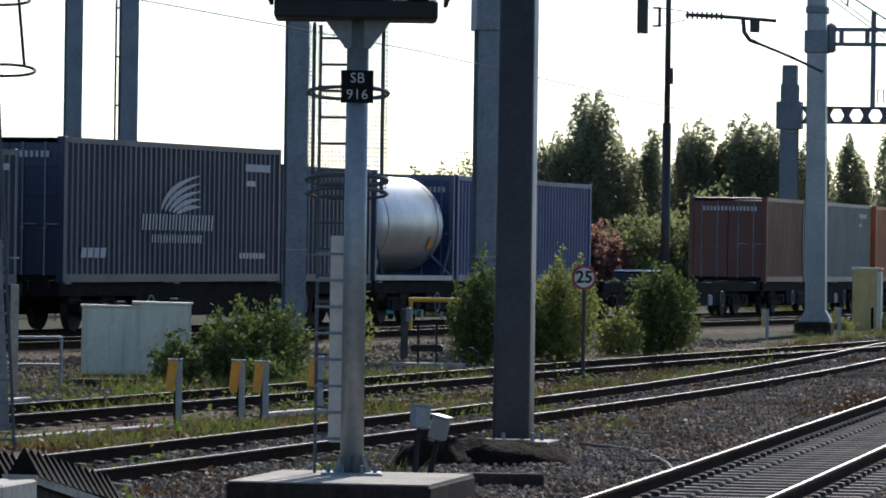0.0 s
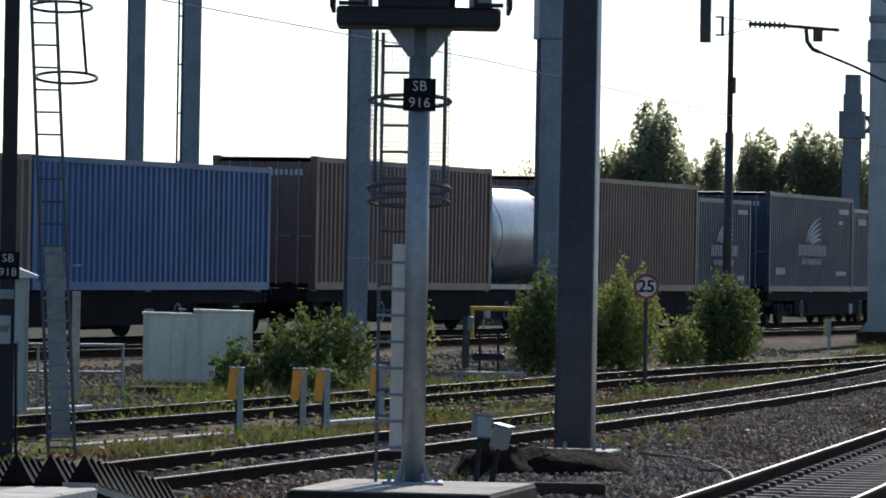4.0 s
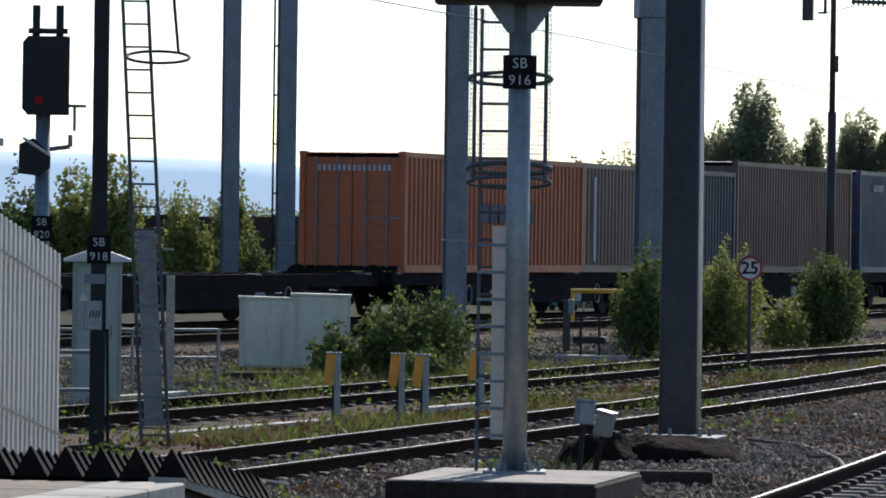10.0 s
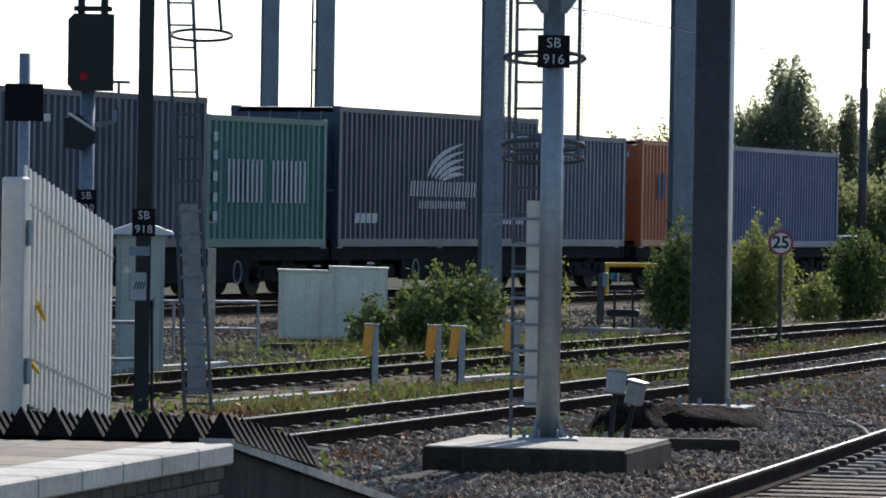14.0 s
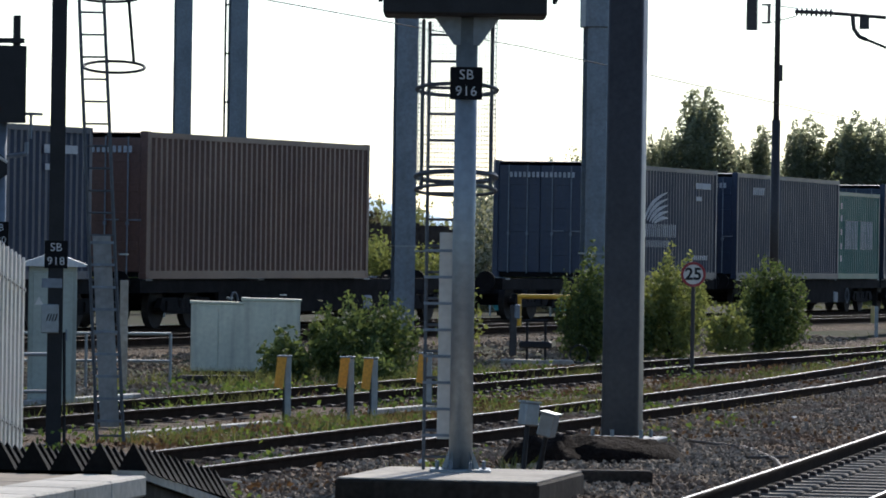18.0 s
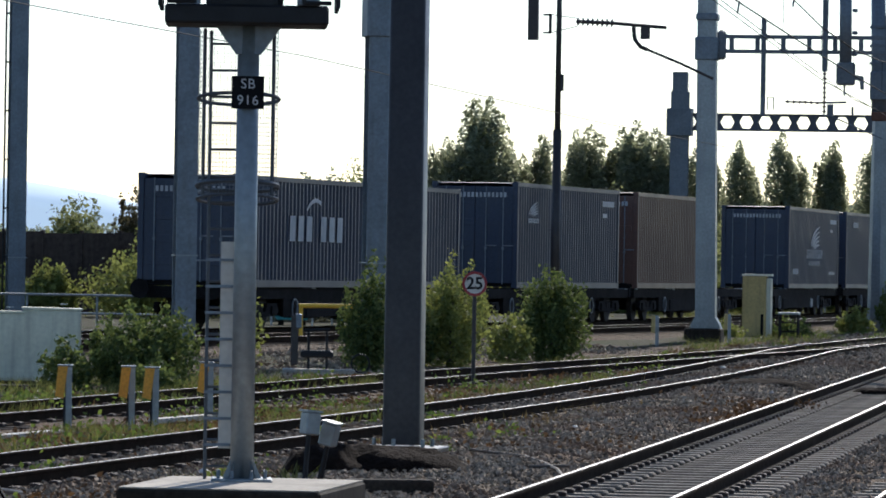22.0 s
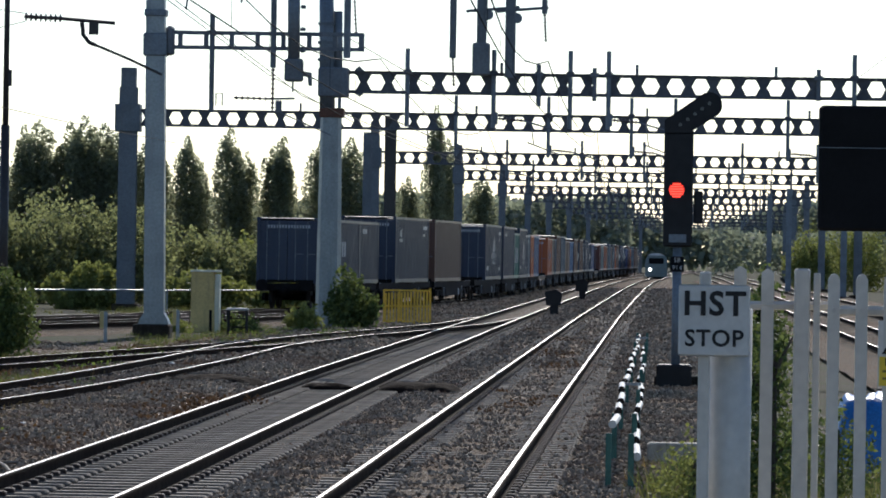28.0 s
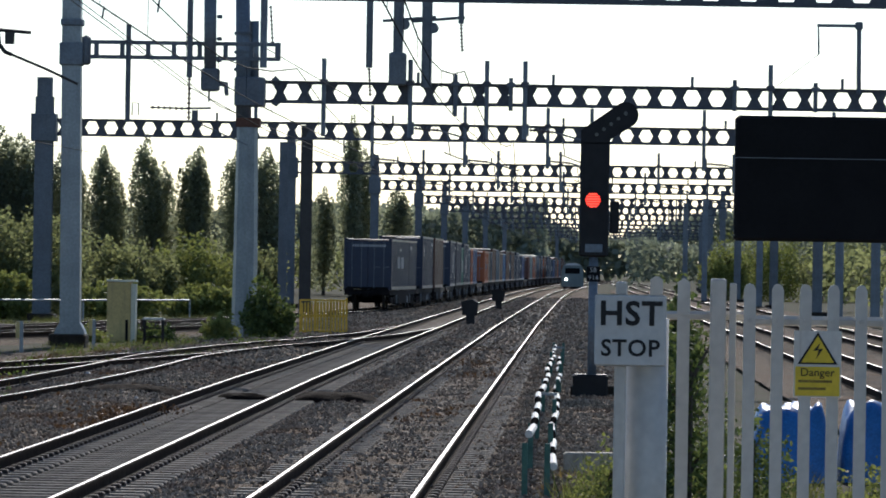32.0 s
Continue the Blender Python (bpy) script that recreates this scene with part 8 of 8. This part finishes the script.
grass("dry_grass", [(-14.7, -13.3, 56, 72, 330, 0.14), (-12.4, -11.2, 78, 100, 160, 0.05), (-10.5, -8.5, 60, 80, 160, 0.02), (-18.0, -16.9, 64, 85, 120, 0.11), (-0.4, 1.6, 42, 60, 120, 0.0)],
      L_DRY, "dry straw-coloured weeds between the tracks", 32, 0.04, 0.2)
grass("weeds", [(-0.1, 1.6, 40, 58, 260, 0.0), (1.2, 3.8, 42, 56, 260, 0.0)], L_GRASS, "green weeds beside the striped tubes", 33, 0.1, 0.45)

L_WEED = leaf_mat("weed_leaf", (0.05, 0.085, 0.025), (0.19, 0.25, 0.06), 0.4)
L_LITTER = leaf_mat("dead_leaf", (0.055, 0.035, 0.022), (0.22, 0.13, 0.07), 0.15)


def strip_x(line, y, off):
    return float(np.interp(y, line[:, 1], line[:, 0])) + off


def weed_clumps(name, spots, material, label, seed, leaf=0.075, rise=0.3, spread=0.16, leaves=34):
    """Low broad-leaved clumps, one at each (x, y, height) spot."""
    r = np.random.default_rng(seed)
    pts = []
    for x, y, z, k in spots:
        n = int(leaves * k)
        q = np.abs(r.normal(0, 1, n))
        pts.append(np.stack([x + r.normal(0, spread * k, n), y + r.normal(0, spread * 1.4 * k, n), z + rise * k * r.uniform(0, 1, n) / (1 + q)], 1))
    v, f = leaf_cloud(np.concatenate(pts), leaf, seed)
    return tagged(new(name, cloud_mesh(name, v, f, material)), label, "weeds", "", "stuff")


wr = np.random.default_rng(77)
spots, dead = [], []
for line, o0, o1, y0, y1, n in ((C_LINE, -3.6, -1.4, 46, 78, 150), (C_LINE, -2.9, -1.4, 78, 122, 70), (D_LINE, -0.6, 0.6, 54, 96, 60), (D_LINE, -3.2, -1.4, 58, 96, 120), (C_LINE, -0.6, 0.6, 46, 90, 40), (C_LINE, 1.2, 2.6, 40, 66, 50), (C_LINE, -4.2, -1.6, 122, 168, 80)):
    for i in range(n):
        y = y0 + (y1 - y0) * wr.uniform()
        x = strip_x(line, y, wr.uniform(o0, o1))
        if noise.noise((x * 0.6, y * 0.25, 4)) > -0.1:
            spots.append((x, y, -0.19, wr.uniform(0.35, 1.15)))
        else:
            dead.append((x, y, -0.19, wr.uniform(0.5, 1.3)))
weed_clumps("weed_clumps", spots, L_WEED, "low broad-leaved green weeds between the tracks", 51)
for line, o0, o1, y0, y1, n in ((C_LINE, -3.4, -1.3, 46, 80, 150), (C_LINE, 1.2, 3.6, 52, 84, 110), (C_LINE, -3.0, -1.3, 80, 105, 60), (B_LINE, -3.6, -1.6, 58, 120, 70), (A_LINE, -0.5, 0.6, 60, 150, 40)):
    for i in range(n):
        y = y0 + (y1 - y0) * wr.uniform()
        x = strip_x(line, y, wr.uniform(o0, o1))
        if noise.noise((x * 0.5, y * 0.22, 9)) > 0.0:
            dead.append((x, y, -0.17, wr.uniform(0.5, 1.5)))
weed_clumps("dead_leaves", dead, L_LITTER, "brown dead leaves and dry stalks on the stones", 52, 0.07, 0.12, 0.22, 44)

# ---------- loose stones ----------
def stones(name, n, region, size, seed, label, bed=None):
    """Many small sharp stones, each an uneven eight-sided lump."""
    r = np.random.default_rng(seed)
    x0, x1, y0, y1 = region
    y = y0 * (y1 / y0) ** r.uniform(0, 1, n)
    x = r.uniform(x0, x1, n)
    b = np.interp(y, B_LINE[:, 1], B_LINE[:, 0])
    a = np.interp(y, A_LINE[:, 1], A_LINE[:, 0])
    keep = (np.abs(x - b) > 0.95) & ((np.abs(x - a) > 1.28) | (r.uniform(0, 1, n) < 0.35))
    x, y = x[keep], y[keep]
    n = len(x)
    s = size * r.uniform(0.6, 1.5, n)
    z = np.array([bed(*p) for p in zip(x.tolist(), y.tolist())]) + size * r.uniform(-0.2, 0.9, n) if bed else np.array([ballast_z(*p) for p in zip(x.tolist(), y.tolist(), a[keep].tolist(), b[keep].tolist())]) + size * r.uniform(-0.2, 0.9, n)
    base = np.array([(1, 0, 0), (-1, 0, 0), (0, 1, 0), (0, -1, 0), (0, 0, 0.75), (0, 0, -0.6)], float)
    v = base[None] * r.uniform(0.5, 1.25, (n, 6, 1))
    a = r.uniform(0, 2 * np.pi, n)
    c, q = np.cos(a)[:, None], np.sin(a)[:, None]
    vx, vy = v[:, :, 0] * c - v[:, :, 1] * q, v[:, :, 0] * q + v[:, :, 1] * c
    tilt = r.uniform(-0.6, 0.6, n)[:, None]
    vz = v[:, :, 2] + vx * tilt
    P = np.stack([vx * s[:, None] + x[:, None], vy * s[:, None] + y[:, None], vz * s[:, None] + z[:, None]], 2).reshape(-1, 3)
    tri = np.array([(0, 2, 4), (2, 1, 4), (1, 3, 4), (3, 0, 4), (3, 1, 5), (0, 3, 5)])
    F = (tri[None] + 6 * np.arange(n)[:, None, None]).reshape(-1, 3)
    ob = new(name, cloud_mesh(name, P, F, STONES))
    return tagged(ob, label, "stones", "", "stuff")


stones("loose_stones", 135000, (-12.5, 1.2, 36.5, 120), 0.032, 41, "loose crushed stones over the track bed")
stones("loose_stones", 26000, (-12.0, 1.0, 110, 210), 0.055, 42, "loose crushed stones farther along the track bed")
stones("loose_stones", 34000, (-25.0, -13.2, 66, 128), 0.042, 44, "loose crushed stones between the sidings and the freight line", lambda x, y: ground_z(x, y) + 0.015)
stones("loose_stones", 20000, (-11.0, 1.2, 205, 420), 0.085, 43, "loose crushed stones far along the track bed")
# dark soil ridges added for the shadow in a dip across the stones
for i, (x, y, rx, ry) in enumerate(((-7.95, 92.9, 1.2, 0.8), (-4.15, 90.2, 1.0, 0.75), (-5.75, 90.9, 0.64, 0.3))):
    mound("soil_patch_%d" % (i + 1), x, y, rx, ry, 0.13 if rx > 0.8 else 0.07, SOIL, "low dark soil ridge in place of a shaded dip")
for i, (x, y, rx, ry) in enumerate(((-8.6, 64.2, 0.55, 2.6), (-8.1, 70.5, 0.5, 3.0), (-11.1, 80.4, 0.5, 5.0), (-7.6, 58.2, 0.35, 1.4), (-8.9, 57.6, 0.4, 1.8))):
    mound("litter_patch_%d" % (i + 1), x, y, rx, ry, 0.026, LITTER, "dry brown leaf litter on the crushed stone")
PALE_STONE = mat("pale_stone", (0.6, 0.58, 0.54), 0.8, 0, 6, 0.2)
for x, y, s in ((-8.2, 110.5, 0.12), (-10.0, 107.0, 0.07), (-8.3, 68.0, 0.09), (-8.6, 63.0, 0.05), (-10.2, 52.3, 0.09), (-8.5, 49.0, 0.05), (-8.0, 41.5, 0.06), (-9.8, 44.2, 0.05), (-3.2, 73.0, 0.05), (-7.4, 88.0, 0.05)):
    r = np.random.default_rng(int(y * 10))
    g = Geo()
    vs = [(s * r.uniform(0.7, 1.3) * a, s * r.uniform(0.7, 1.3) * b, s * 0.6 * c * r.uniform(0.7, 1.2)) for a, b, c in ((1, 0, 0), (0.5, 0.8, 0.1), (-0.5, 0.8, 0), (-1, 0, 0.1), (-0.5, -0.8, 0), (0.5, -0.8, 0.1), (0.3, 0.2, 1), (-0.3, -0.2, 0.9))]
    g.add(vs, [(0, 1, 6), (1, 2, 6), (2, 7, 6), (2, 3, 7), (3, 4, 7), (4, 5, 7), (5, 6, 7), (5, 0, 6), (5, 4, 3, 2, 1, 0)])
    solo("pale_stone", g, PALE_STONE, "pale stone lying on the ballast", "stone", group="pale stones", m=pose(x, y, -0.13))
CABLE = mat("grey_cable", (0.16, 0.13, 0.10), 0.8)
for pts in ([(-8.3, 58.2, -0.06), (-7.6, 57.6, -0.1), (-7.2, 56.4, -0.13), (-6.9, 55.0, -0.13), (-6.6, 53.2, -0.14)], [(-8.4, 55.2, -0.1), (-7.9, 55.0, -0.12), (-7.4, 55.3, -0.12), (-6.9, 56.0, -0.13)],
            [(-8.3, 42.8, -0.14), (-7.9, 42.0, -0.13), (-7.3, 41.6, -0.14)], [(-14.2, 60.5, -0.12), (-13.8, 61.6, -0.1), (-13.2, 62.6, -0.12)]):
    solo("loose_cable", Geo().pipe(pts, 0.02), CABLE, "grey-brown cable lying on the stones", "cable", group="loose cables")
WHITE_PIPE = mat("white_pipe", (0.5, 0.49, 0.46), 0.6, 0, 1.6, 0.3, second=(0.16, 0.13, 0.1), mix=0.9)
for pts in ([(-14.6, 57.0, -0.14), (-13.9, 62.0, -0.13)], [(-13.35, 64.9, -0.08), (-12.95, 67.9, -0.08)], [(-18.2, 66.0, -0.1), (-17.7, 70.0, -0.08)]):
    solo("white_trunking", Geo().box(-0.05, 0.05, 0, (Vector(pts[1]) - Vector(pts[0])).length, 0, 0.07, bevel=0.01), WHITE_PIPE, "white cable trunking lying in the weeds", "cable trunking", group="white trunking",
         m=Matrix.Translation(pts[0]) @ Euler((0, 0, -math.atan2(pts[1][0] - pts[0][0], pts[1][1] - pts[0][1]))).to_matrix().to_4x4())

# ---------- sleepers and fastenings ----------
clip = Geo()
for sx in (-1, 1):
    for q in (-1, 1):
        x = sx * 0.7525 + q * 0.1
        clip.box(x - 0.05, x + 0.05, -0.07, 0.07, -0.165, -0.115, bevel=0.012)
clip_mesh = clip.mesh("fastening", CLIP)
for track, line, kind, single, step, zf in SLEEPERS:
    seg = np.hypot(*np.diff(line, axis=0).T)
    s = np.concatenate([[0], np.cumsum(seg)])
    tang = np.gradient(line, axis=0)
    joined, count = Geo(), 0
    base_v = [tuple(v.co) for v in sleeper_mesh[kind].vertices]
    far_v = [(-1.25, -0.12, -0.165), (1.25, -0.12, -0.165), (1.25, 0.12, -0.165), (-1.25, 0.12, -0.165)]
    q = 0.0
    while q < s[-1]:
        x, y = np.interp(q, s, line[:, 0]), np.interp(q, s, line[:, 1])
        q += step
        if y < 30 or y > 420:
            continue
        tx, ty = np.interp(q, s, tang[:, 0]), np.interp(q, s, tang[:, 1])
        ang = -math.atan2(tx, ty)
        z = zf(y) if zf else 0.0
        m = Matrix.Translation((x, y, z)) @ Matrix.Rotation(ang, 4, "Z")
        if single and single[0] <= y <= single[1] and count < 300:
            o = part("sleeper", sleeper_mesh[kind], None, track)
            o.matrix_basis = m
            part("fastening", clip_mesh, None, o)
            count += 1
        else:
            joined.add([m @ Vector(v) for v in far_v], [(0, 1, 2, 3)])
    if joined.v:
        tagged(part("far_sleepers", joined, SLEEPER if kind == "new" else SLEEPER_OLD, track), kind="stuff")


motions()
